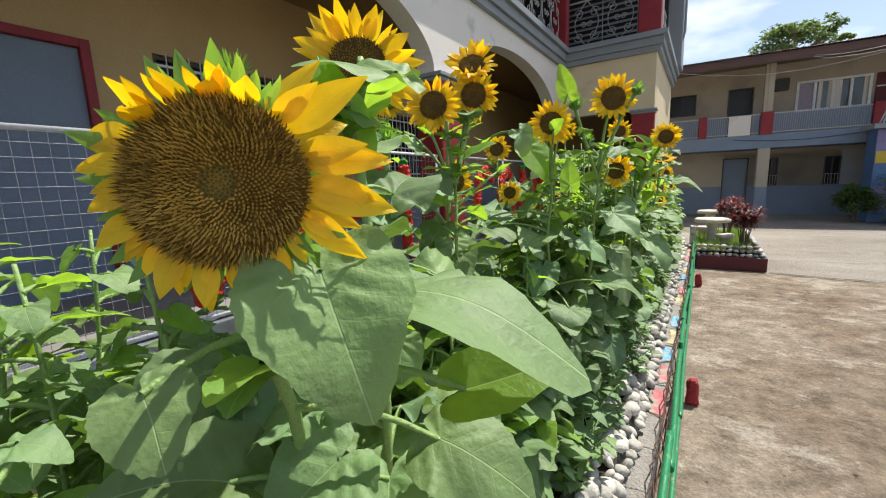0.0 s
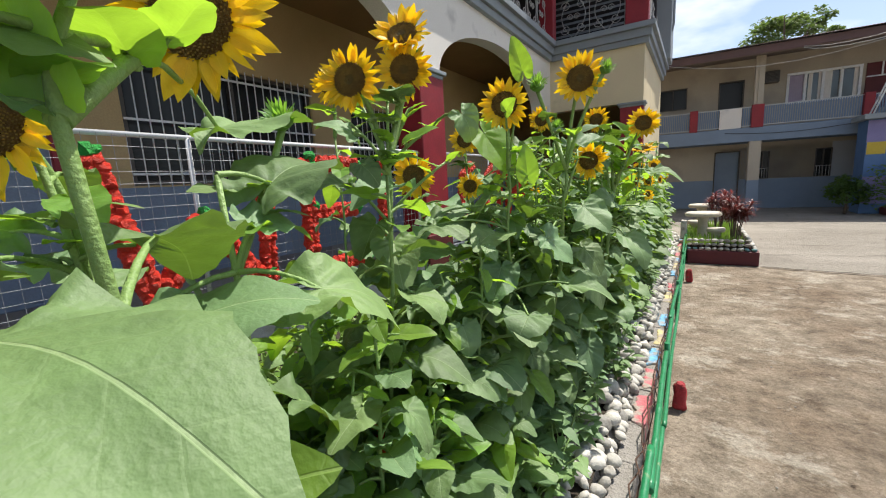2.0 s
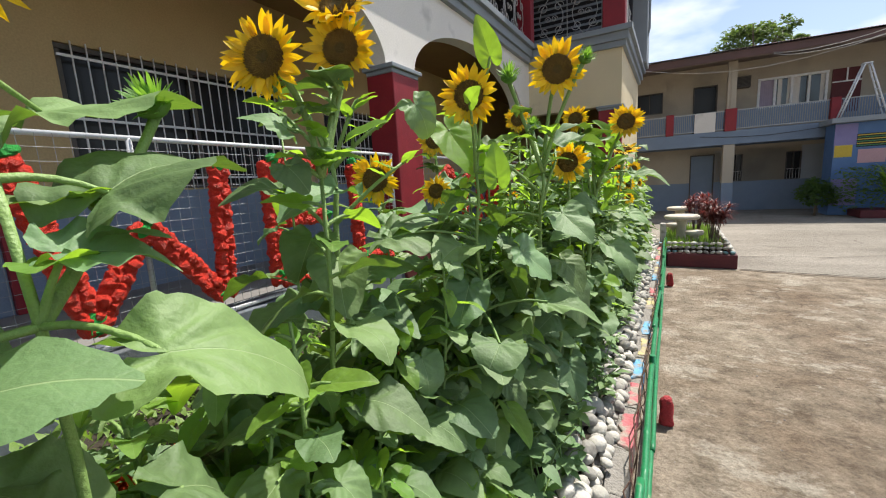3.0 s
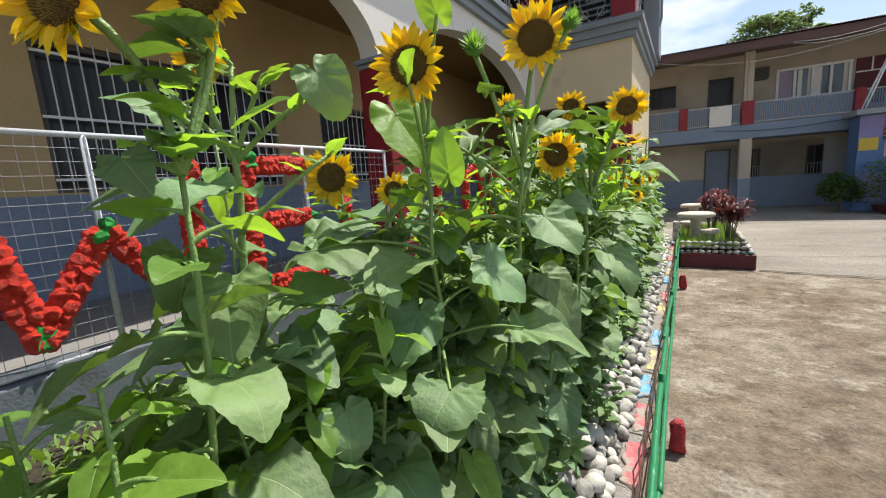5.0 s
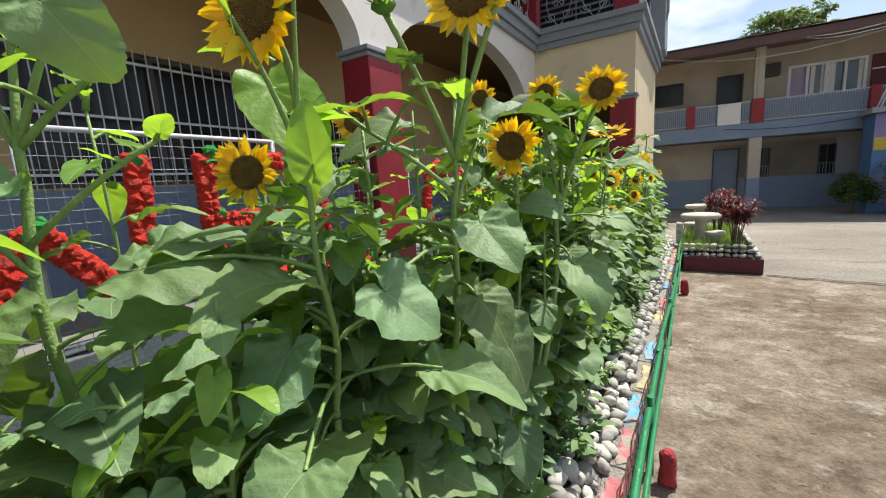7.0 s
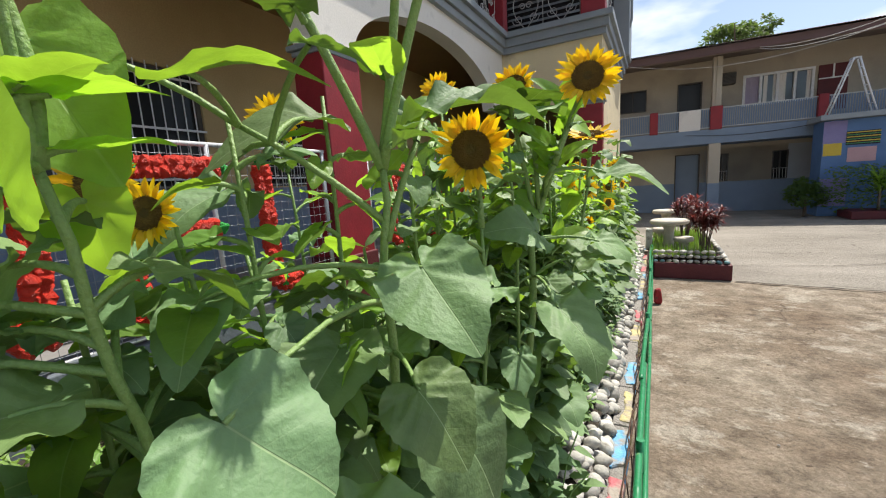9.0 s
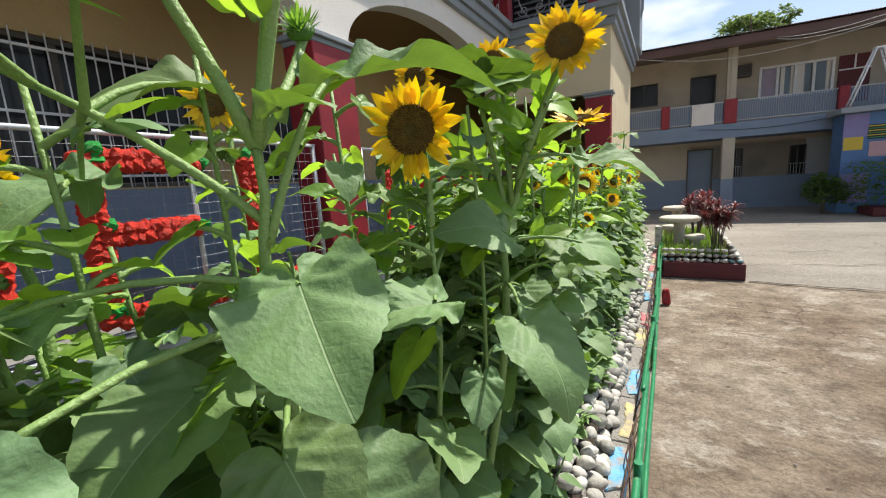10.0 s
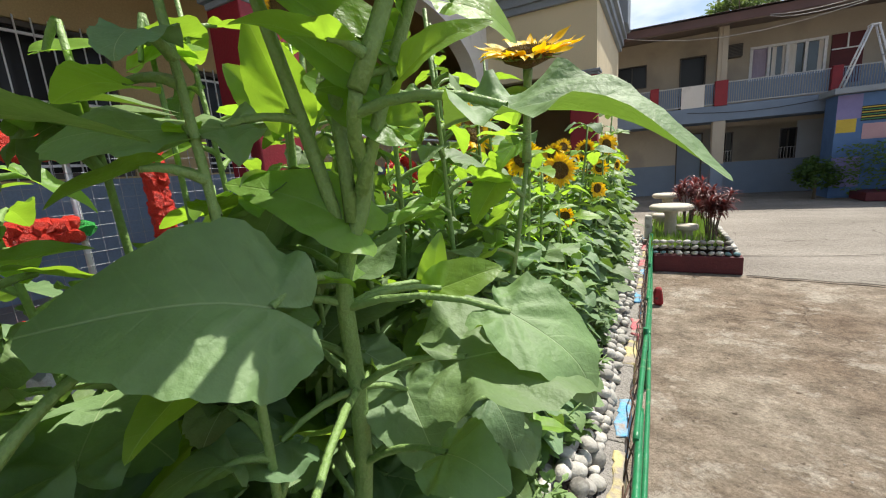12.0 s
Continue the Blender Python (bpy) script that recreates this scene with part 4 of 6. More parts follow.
bm = bmesh.new()
box(bm, -0.5, 0.16, -0.2, 0.75, 0.0, 2.95, 0.02)
part("pier", bm, M_GREYM, gp)
bm = bmesh.new()
tube(bm, [(0.2, 0.0, 2.9), (0.2, 0, 0.9), (0.16, 0, 0.72), (0.05, 0.0, 0.66)], 0.03, 8)
part("conduit", bm, M_GREYM, gp)

# ---- the two-storey school building across the yard ----
BY, BW = 18.3, 19.7           # line of its columns, line of its wall
TURN = pose(1.8, BY, 0, 0, 0, 3.5) @ pose(-1.8, -BY, 0)
far = thing("school_building", TURN, "two-storey school block, cream above blue-grey, with a red-posted gallery", "building")
FW = [(-1.2, -0.27, 3.95, 4.72, "w"), (0.82, 1.53, 2.95, 4.72, "d"), (2.83, 4.72, 3.74, 4.72, "w"), (0.8, 1.54, 0, 2.14, "d"), (2.08, 2.46, 1.12, 2.1, "w"), (3.78, 4.2, 1.12, 2.08, "w")]


def far_wall(z0, z1, mtl, x0=-9.0, x1=22.0, y=BW, label=""):
    bm = bmesh.new()
    holes = [(a, b, max(c, z0), min(d, z1)) for a, b, c, d, k in FW if c < z1 and d > z0]
    xs = sorted({x0, x1, *[h[0] for h in holes], *[h[1] for h in holes]})
    zs = sorted({z0, z1, *[h[2] for h in holes], *[h[3] for h in holes]})
    for a, b in zip(xs, xs[1:]):
        for c, d in zip(zs, zs[1:]):
            if not any(h[0] <= a and b <= h[1] and h[2] <= c and d <= h[3] for h in holes):
                box(bm, a, b, y, y + 0.2, c, d)
    part("wall", bm, mtl, far, label)


far_wall(0, 1.1, M_BLUEG, label="blue-grey painted lower wall")
far_wall(1.1, 2.3, M_PALEB, x0=1.8, label="grey-white ground floor wall")
far_wall(1.1, 2.3, M_FARCR, x1=1.79)
far_wall(2.3, 2.95, M_FARCR)
far_wall(2.95, 5.6, M_FARCR, label="cream upper wall")
# inner wall and floor in the near-black that stands for unlit rooms
bm = bmesh.new()
box(bm, -9, 22, BW + 3.0, BW + 3.2, 0, 5.6)
box(bm, -9, 22, BW + 0.2, BW + 3.0, 2.6, 2.8)
part("inner_wall", bm, M_SHADEIN, far)
bm = bmesh.new()
box(bm, -9, 22, BY - 0.06, BW, 2.44, 2.92, 0.01)
part("gallery_slab", bm, M_BLUEG, far, "blue-grey edge of the gallery slab")
for z, h in ((2.98, 0.03), (3.6, 0.03)):
    bm = bmesh.new()
    box(bm, -9, 22, BY - 0.02, BY + 0.02, z - h / 2, z + h / 2)
    part("gallery_rail", bm, M_IRON, far)
BAL = mesh_of("baluster", box(bmesh.new(), -0.0175, 0.0175, -0.008, 0.008, 2.99, 3.58), M_BLUEG)
for k in range(150):
    part("baluster", BAL, None, far, m=pose(-2.2 + k * 0.06, BY, 0))
bm = bmesh.new()
for k in range(113):
    box(bm, -9.0 + k * 0.06, -8.965 + k * 0.06, BY - 0.008, BY + 0.008, 2.99, 3.58)
for k in range(250):
    box(bm, 6.8 + k * 0.06, 6.835 + k * 0.06, BY - 0.008, BY + 0.008, 2.99, 3.58)
tagged(part("balustrade", bm, M_BLUEG, far), kind="stuff")
bm = bmesh.new()
box(bm, 0.72, 1.36, BY - 0.03, BY - 0.012, 2.85, 3.6)
part("board", bm, M_WHITEW, far, "pale board tied to the gallery rail")
for xc, w in ((-6.2, 0.3), (-3.0, 0.28), (-0.06, 0.25), (1.8, 0.34), (4.56, 0.24), (7.6, 0.34), (11.0, 0.34), (14.4, 0.34)):
    bm = bmesh.new()
    box(bm, xc - w / 2, xc + w / 2, BY - 0.1, BY + 0.2, 2.9, 3.66, 0.01)
    part("gallery_post", bm, M_REDP, far, "red painted gallery post")
for xc in (-6.2, 1.8, 7.6, 14.4):
    bm = bmesh.new()
    box(bm, xc - 0.13, xc + 0.13, BY - 0.02, BY + 0.2, 3.66, 5.25, 0.008)
    box(bm, xc - 0.03, xc + 0.03, BY - 0.05, BY - 0.021, 3.66, 5.25)
    part("upper_column", bm, M_FARCR, far)
    bm = bmesh.new()
    box(bm, xc - 0.17, xc + 0.17, BY - 0.05, BY + 0.25, 0, 2.44, 0.012)
    part("column", bm, M_FARCR, far)
    bm = bmesh.new()
    box(bm, xc - 0.175, xc + 0.175, BY - 0.055, BY + 0.255, 0, 1.1, 0.012)
    part("column_foot", bm, M_BLUEG, far)
# roof: fascia, soffit and corrugated sheets
bm = bmesh.new()
box(bm, -9.4, 22.4, BY - 0.72, BY - 0.68, 5.17, 5.40)
part("fascia", bm, M_FASC, far, "weathered maroon eaves board")
bm = bmesh.new()
vs = [bm.verts.new(p) for p in ((-9.4, BY - 0.68, 5.14), (22.4, BY - 0.68, 5.14), (22.4, BW, 5.45), (-9.4, BW, 5.45), (-9.4, BY - 0.68, 5.18), (22.4, BY - 0.68, 5.18), (22.4, BW, 5.49), (-9.4, BW, 5.49))]
for q in ((0, 3, 2, 1), (4, 5, 6, 7), (0, 1, 5, 4), (2, 3, 7, 6), (1, 2, 6, 5), (3, 0, 4, 7)):
    bm.faces.new([vs[i] for i in q])
part("soffit", bm, M_SOFFIT, far)
bm = bmesh.new()
rows = []
n = 800
for i in range(n + 1):
    x = -9.5 + 32 * i / n
    z = 0.011 * (1 if i % 2 else -1)
    rows.append((bm.verts.new((x, BY - 0.85, 5.43 + z)), bm.verts.new((x, BW + 2.2, 6.25 + z))))
for a, b in zip(rows, rows[1:]):
    bm.faces.new((a[0], b[0], b[1], a[1])).smooth = True
part("roof_sheet", bm, M_ROOF, far, "rusty corrugated roof sheets")
for a, b, c, d, kind in FW:
    if kind == "w":
        w = part("window", box(bmesh.new(), a, b, BW + 0.06, BW + 0.08, c, d), M_GLASSL if a > 2.8 and c > 3 else M_GLASS, far)
        white = a > 2.8 and c > 3
        fm = M_WHITEM if white else M_ACBOX
        fw = 0.075 if white else 0.03
        cols = 4 if white else 2
        for i in range(cols + 1):
            xx = a + (b - a) * i / cols
            part("frame", box(bmesh.new(), xx - fw / 2, xx + fw / 2, BW - 0.03, BW + 0.055, c, d), fm, w)
        for zz in (c, d):
            part("frame", box(bmesh.new(), a - fw / 2, b + fw / 2, BW - 0.04, BW + 0.05, zz - fw / 2, zz + fw / 2), fm, w)
        if white:
            for i, (f0, f1, cm) in enumerate(((0.02, 0.235, M_CURTAIN), (0.30, 0.36, M_WHITEW), (0.44, 0.48, M_WHITEW), (0.53, 0.63, M_WHITEW), (0.92, 0.98, M_WHITEW))):
                cb = bmesh.new()
                wd = (b - a) * (f1 - f0)
                nf = max(3, int(wd / 0.03))
                row = [(cb.verts.new((a + (b - a) * f0 + wd * q / nf, BW + 0.048 + 0.006 * (q % 2), c + .03)), cb.verts.new((a + (b - a) * f0 + wd * q / nf, BW + 0.048 + 0.006 * (q % 2), d - .03))) for q in range(nf + 1)]
                for p, q in zip(row, row[1:]):
                    cb.faces.new((p[0], q[0], q[1], p[1]))
                part("curtain", cb, cm, w)
        if c < 2:
            for i in range(5):
                xx = a + (b - a) * (i + 0.5) / 5
                part("bar", tube(bmesh.new(), [(xx, BW - 0.05, c), (xx, BW - 0.05, c + 0.36)], 0.008, 5), M_IRON, w)
            part("bar", tube(bmesh.new(), [(a, BW - 0.05, c + .36), (b, BW - 0.05, c + 0.36)], 0.008, 5), M_IRON, w)
    else:
        w = part("door", box(bmesh.new(), a, b, BW + 0.05, BW + 0.09, c, d), M_BLUEG if c < 1 else M_GLASS, far)
        for x0, x1, z0, z1 in ((a - .04, a, c, d + .04), (b, b + .04, c, d + .04), (a, b, d, d + .04)):
            part("frame", box(bmesh.new(), x0, x1, BW - 0.03, BW + 0.09, z0, z1), M_ACBOX, w)
# red panelled bay beside the long window
part("red_panel", box(bmesh.new(), 4.85, 5.6, BW - 0.05, BW - 0.003, 3.3, 4.75), M_MAROON, far, "maroon panel beside the long window")
for x0, x1, z0, z1 in ((4.85, 5.6, 4.3, 4.34), (5.2, 5.24, 4.34, 4.75)):
    part("panel_bar", box(bmesh.new(), x0, x1, BW - 0.08, BW - 0.051, z0, z1), M_WHITEM, far)
# conduit along the slab edge
part("slab_cable", tube(bmesh.new(), [(0.9 + i * 0.35, BY - 0.08, 2.78 - 0.12 * math.sin(math.pi * i / 10)) for i in range(11)], 0.008, 5), M_BLACKI, far)

ac = thing("air_conditioner", TURN @ pose(2.3, BW - 0.28, 4.5), "dark boxy window air conditioner set in the upper wall", "air conditioner")
bm = bmesh.new()
box(bm, -0.24, 0.24, 0, 0.28, 0, 0.4, 0.02)
part("case", bm, M_ACBOX, ac)
for k in range(7):
    bm = bmesh.new()
    box(bm, -0.2, 0.2, -0.012, -0.001, 0.05 + k * 0.045, 0.07 + k * 0.045)
    part("louvre", bm, M_BLACKI, ac)

# A-frame ladder standing on the canopy
lad = thing("step_ladder", pose(4.95, 17.6, 2.9), "open aluminium step ladder", "ladder")
for s, x0, x1 in ((0, -0.52, -0.06), (1, 0.5, 0.06)):
    for yy in (-0.16, 0.16):
        part("leg", tube(bmesh.new(), [(x0, yy, 0), (x1, yy * 0.6, 1.52)], 0.022, 6), M_WHITEM, lad)
    for k in range(1, 6):
        t = k / 6
        part("rung", tube(bmesh.new(), [(x0 + (x1 - x0) * t, -0.16 * (1 - .4 * t), 1.52 * t), (x0 + (x1 - x0) * t, 0.16 * (1 - .4 * t), 1.52 * t)], 0.014, 6), M_WHITEM, lad)
part("top_step", box(bmesh.new(), -0.1, 0.1, -0.12, 0.12, 1.5, 1.54, 0.01), M_WHITEM, lad)

# painted kiosk in front of the block
kiosk = thing("painted_kiosk", pose(4.32, 17.3, 0), "flat-roofed kiosk with a blue, yellow and pink mural", "kiosk")
part("wall", box(bmesh.new(), 0, 6, 0, 0.9, 0, 2.74), M_MURALB, kiosk)
part("roof_slab", box(bmesh.new(), -0.15, 6.1, -0.25, 1.0, 2.75, 2.9, 0.01), M_GREYM, kiosk)
for x0, x1, z0, z1, mm in ((0.0, 0.5, 2.1, 2.72, M_MURALV), (0.02, 0.42, 1.75, 2.1, M_MURALY), (0.55, 1.15, 1.55, 1.95, M_MURALP), (1.4, 2.2, 2.3, 2.65, M_MURALP), (1.6, 2.3, 1.2, 1.9, M_MURALY), (0.0, 0.6, 0.3, 1.1, M_MURALV), (2.6, 3.6, 1.0, 2.2, M_MURALP)):
    part("mural_patch", box(bmesh.new(), x0, x1, -0.006, -0.002, z0, z1), mm, kiosk)
# vent opening: its inner shade is painted as a near-black plate
part("vent", box(bmesh.new(), 0.5, 1.2, -0.02, -0.003, 2.02, 2.4), M_SHADEIN, kiosk)
for k in range(6):
    part("vent_slat", box(bmesh.new(), 0.5, 1.2, -0.035, -0.021, 2.05 + k * 0.06, 2.075 + k * 0.06), M_MURALY if k % 2 else M_GREENP, kiosk)

# right-hand planter with hedge in front of the kiosk
rp = thing("hedge_planter", pose(4.75, 16.75, 0), "low maroon planter with a dark hedge", "planter")
part("planter_wall", box(bmesh.new(), 0, 5.0, -0.5, 0.5, 0, 0.22, 0.02), M_MAROON, rp)


def leaf_cloud(name, n, fn, size, material, parent=None, seed=1, m=None, wide=0.55, nu=3, nv=2, up=0.6):
    """Many small leaves in one mesh; fn gives each one a place."""
    r = random.Random(seed)
    bm = bmesh.new()
    for k in range(n):
        p = fn(r)
        a = r.uniform(0, 6.283)
        d = Vector((math.cos(a), math.sin(a), r.uniform(-0.7, 0.5)))
        s = size * r.uniform(0.6, 1.35)
        blade(bm, aim(p, d, (r.uniform(-.6, .6), r.uniform(-.6, .6), up), s), nu, nv, wide, 0.2, r.uniform(0.2, 0.9), 0.02, 0.05, 0.6, 0, seed=k)
    ob = part(name, bm, material, parent, m=m)
    return ob


def ball_fn(cx, cy, cz, rx, ry, rz, clumps=14, seed=2, small=0.22, large=0.42):
    rr = random.Random(seed)
    cs = []
    for _ in range(clumps):
        a, h = rr.uniform(0, 6.283), rr.uniform(-0.5, 1)
        q = rr.uniform(0.35, 0.85)
        cs.append((cx + rx * q * math.cos(a) * math.sqrt(max(0.1, 1 - h * h)), cy + ry * q * math.sin(a) * math.sqrt(max(0.1, 1 - h * h)), cz + rz * h * q, rr.uniform(small, large)))
    def fn(r):
        c = cs[r.randrange(len(cs))]
        v = Vector((r.gauss(0, 1), r.gauss(0, 1), r.gauss(0, 1))).normalized() * r.uniform(0.5, 1) ** 0.5
        return Vector((c[0] + v.x * c[3] * rx, c[1] + v.y * c[3] * ry, c[2] + v.z * c[3] * rz))
    return fn


leaf_cloud("hedge_leaves", 3200, lambda r: Vector((r.uniform(-0.35, 5), r.uniform(-0.45, 0.4), 0.2 + r.random() ** 0.7 * 1.25)), 0.1, M_TREE, rp, 11)
fern = thing("yellow_shrub", pose(5.35, 16.5, 0.9), "bright yellow-green spiky shrub above the hedge", "shrub")
bm = bmesh.new()
r = random.Random(14)
for k in range(90):
    a, e = r.uniform(0, 6.283), r.uniform(0.15, 1.3)
    blade(bm, aim((r.uniform(-.15, .15), r.uniform(-.15, .15), r.uniform(-.2, .2)), (math.cos(a) * math.cos(e), math.sin(a) * math.cos(e), math.sin(e)), (0, 0, 1), r.uniform(.35, .6)), 5, 2, 0.12, .2, .8, 0, 0, .7, 0, k)
tagged(part("foliage", bm, M_LEAFY, fern), kind="stuff")
part("stalk", tube(bmesh.new(), [(0, 0, -0.9), (0, 0, 0)], 0.03, 6), M_BARK, fern)
db = thing("dark_bush", pose(4.0, 17.2, 0), "round dark green bush at the kiosk corner", "bush")
part("trunk", tube(bmesh.new(), [(0, 0, 0), (0.02, 0, 0.4), (0, 0, 0.6)], [0.04, 0.03, 0.02], 6), M_BARK, db)
leaf_cloud("crown", 1600, ball_fn(0, 0, 0.62, 0.5, 0.45, 0.62, 20), 0.1, M_TREE, db, 12)

# ---- tree behind the roof ----
tree = thing("tree", pose(5.2, 40, 0), "broad leafy tree behind the school roof", "tree")
bm = bmesh.new()
tube(bm, [(0, 0, 0), (0.1, 0, 4), (0, 0.1, 8), (0.1, 0, 10)], [0.4, 0.33, 0.24, 0.14], 10)
r = random.Random(21)
for k in range(9):
    a = k * 0.75
    z = 7.5 + k * 0.25
    e = Vector((math.cos(a) * r.uniform(1.4, 2.4), math.sin(a) * r.uniform(1.4, 2.2), r.uniform(10.2, 11.8)))
    tube(bm, curve_pts((0, 0, z), e, (e.x * .6, e.y * .6, z + 0.8)), [0.14, 0.12, .1, .08, .06, .04, .03], 6)
part("trunk", bm, M_BARK, tree, smooth=True)
leaf_cloud("crown", 3600, ball_fn(-0.1, 0, 10.75, 3.3, 2.6, 1.9, 60, 5, 0.10, 0.22), 0.26, M_TREEF, tree, 13)
leaf_cloud("side_branch_leaves", 500, ball_fn(2.5, 0, 10.6, 0.5, 0.5, 0.3, 6, 8), 0.2, M_TREEF, tree, 16)

# ---- cables over the yard ----
cables = ([(-1.2, 17.4, 5.3), (-0.6, 17.4, 5.12), (0.0, 17.4, 4.98), (0.8, 17.4, 4.83), (1.7, 17.4, 4.74), (2.6, 17.4, 4.74), (3.5, 17.4, 4.81), (4.6, 17.4, 4.97), (6.2, 17.2, 5.3), (9, 17.0, 6.0)],
          [(2.75, 17.5, 5.14), (3.0, 17.4, 5.07), (3.3, 17.3, 5.02), (3.7, 17.2, 5.0), (4.2, 17.1, 5.02), (4.8, 17.0, 5.1), (6.0, 16.8, 5.35), (9, 16.5, 6.1)],
          [(2.75, 17.5, 5.1), (3.0, 17.4, 5.0), (3.3, 17.3, 4.94), (3.7, 17.2, 4.91), (4.2, 17.1, 4.92), (4.8, 17.0, 4.98), (6.0, 16.8, 5.2), (9, 16.5, 5.9)])
for c in cables:
    bm = bmesh.new()
    tube(bm, c, 0.010, 5)
    tagged(part("cable", bm, M_CABLE), "slack pale overhead cable in front of the school", "cable", "overhead cables")

# ---- planter with concrete tables ----
plt = thing("stone_planter", pose(0, 0, 0), "maroon kerbed planter topped with rows of painted stones", "planter")
PX0, PX1, PY0, PY1 = 0.055, 1.04, 8.29, 11.6
bm = bmesh.new()
for a, b, c, d in ((PX0, PX1, PY0, PY0 + 0.14), (PX1 - 0.14, PX1, PY0 + 0.14, PY1), (PX0, PX1 - 0.14, PY1 - 0.14, PY1)):
    box(bm, a, b, c, d, 0, 0.225, 0.012)
part("planter_wall", bm, M_MAROON, plt)
part("soil", box(bmesh.new(), PX0, PX1 - 0.14, PY0 + 0.14, PY1 - 0.14, 0, 0.3), M_SOIL, plt)
r = random.Random(31)
M_TEAL = mat("teal_stone", (0.20, 0.36, 0.38), 0.7, (0.14, 0.26, 0.28), 9, 0.6, 0.3, 60)
TEAL = COB[0].copy()
TEAL.materials[0] = M_TEAL
for row in range(3):
    zz, off = 0.255 + row * 0.065, 0.05 + row * 0.035
    x = PX0 + 0.02
    while x < PX1 - off:
        s = r.uniform(0.62, 0.85)
        part("cobble", TEAL if row == 0 and r.random() < 0.4 else COB[r.randrange(7)], None, plt, m=pose(x, PY0 + off, zz, r.uniform(-20, 20), 0, 90 + r.uniform(-15, 15)) @ Matrix.Diagonal((s, s, s, 1)))
        x += 0.09
    y = PY0 + off + 0.06
    while y < PY1 - 0.2:
        s = r.uniform(0.62, 0.85)
        part("cobble", COB[r.randrange(7)], None, plt, m=pose(PX1 - off, y, zz, 0, r.uniform(-20, 20), r.uniform(-15, 15)) @ Matrix.Diagonal((s, s, s, 1)))
        y += 0.09
bm = bmesh.new()
for k in range(1500):
    p = (r.uniform(PX0 - 0.05, PX1 - 0.2), r.uniform(PY0 + 0.15, PY1 - 0.2), 0.28)
    a = r.uniform(0, 6.28)
    blade(bm, aim(p, (math.cos(a) * .4, math.sin(a) * .4, 1), (math.cos(a), math.sin(a), 0.2), r.uniform(0.08, 0.2)), 3, 2, 0.1, 0.1, 0.7, 0, 0, 0.6, 0, k)
tagged(part("grass", bm, M_WEED), "tufts of bright green grass in the planter", "grass", kind="stuff")


def concrete_table(x, y, z, rad, h):
    t = thing("concrete_table", pose(x, y, z), "round cast concrete garden table on one leg", "table", "garden tables in the planter")
    bm = bmesh.new()
    prof = [(0.0, h), (rad * 0.9, h), (rad, h - 0.02), (rad, h - 0.05), (rad * 0.92, h - 0.075), (0.1, h - 0.085)]
    lathe(bm, prof, 28)
    part("tabletop", bm, M_TERRA, t)
    bm = bmesh.new()
    lathe(bm, [(0.10, h - 0.085), (0.075, h * 0.6), (0.09, h * 0.2), (0.13, 0.02), (0.13, 0.0)], 18)
    part("leg", bm, M_TERRA, t)


def lathe(bm, prof, n):
    rings = [[bm.verts.new((rr * math.cos(2 * math.pi * k / n), rr * math.sin(2 * math.pi * k / n), z)) for k in range(n)] if rr > 1e-5 else [bm.verts.new((0, 0, z))] for rr, z in prof]
    for a, b in zip(rings, rings[1:]):
        for k in range(n):
            q = [a[k % len(a)], a[(k + 1) % len(a)], b[(k + 1) % len(b)], b[k % len(b)]]
            q = list(dict.fromkeys(q))
            if len(q) > 2:
                bm.faces.new(q).smooth = True
    return bm


concrete_table(0.27, 9.35, 0.29, 0.30, 0.49)
concrete_table(0.26, 11.0, 0.29, 0.26, 0.52)
for x, y in ((0.47, 9.0), (0.15, 10.2)):
    st = thing("concrete_stool", pose(x, y, 0.29), "small round concrete stool beside the table", "stool", "garden stools in the planter")
    bm = bmesh.new()
    lathe(bm, [(0, 0.24), (0.13, 0.24), (0.145, 0.22), (0.14, 0.17), (0.07, 0.15), (0.08, 0.0)], 18)
    part("seat", bm, M_TERRA, st)
seatblock = thing("concrete_bench", pose(0.02, 9.15, 0.29), "pale concrete bench end among the leaves", "bench")
part("slab", box(bmesh.new(), -0.1, 0.0, -0.1, 0.1, 0, 0.36, 0.02), M_STONE, seatblock)


def cordyline(x, y, z, h, n, seed):
    c = thing("cordyline", pose(x, y, z), "dark red cordyline shrub with narrow arching leaves", "shrub", "red shrubs in the planter")
    r = random.Random(seed)
    bs, bl = bmesh.new(), bmesh.new()
    for s in range(9):
        a = r.uniform(0, 6.28)
        top = Vector((math.cos(a) * r.uniform(.05, .26), math.sin(a) * r.uniform(.05, .26), h * r.uniform(0.55, 0.85)))
        tube(bs, curve_pts((math.cos(a) * .05, math.sin(a) * .05, 0), top, (top.x * .3, top.y * .3, top.z * .6)), [0.011, .01, .009, .008, .007, .006, .005], 5)
        for k in range(n):
            b, e = r.uniform(0, 6.28), r.uniform(-0.2, 1.2)
            p = top * r.uniform(0.72, 1.02)
            blade(bl, aim(p, (math.cos(b) * math.cos(e), math.sin(b) * math.cos(e), math.sin(e)), (0, 0, 1), r.uniform(.1, .2)), 5, 2, 0.13, .25, r.uniform(.7, 1.8), 0, 0, .7, 0, k)
    tagged(part("stalk", bs, M_BARK, c), kind="stuff")
    tagged(part("leaves", bl, M_CORDY, c), kind="stuff")


cordyline(0.74, 8.85, 0.27, 0.92, 90, 51)
cordyline(0.55, 10.1, 0.27, 0.97, 70, 52)

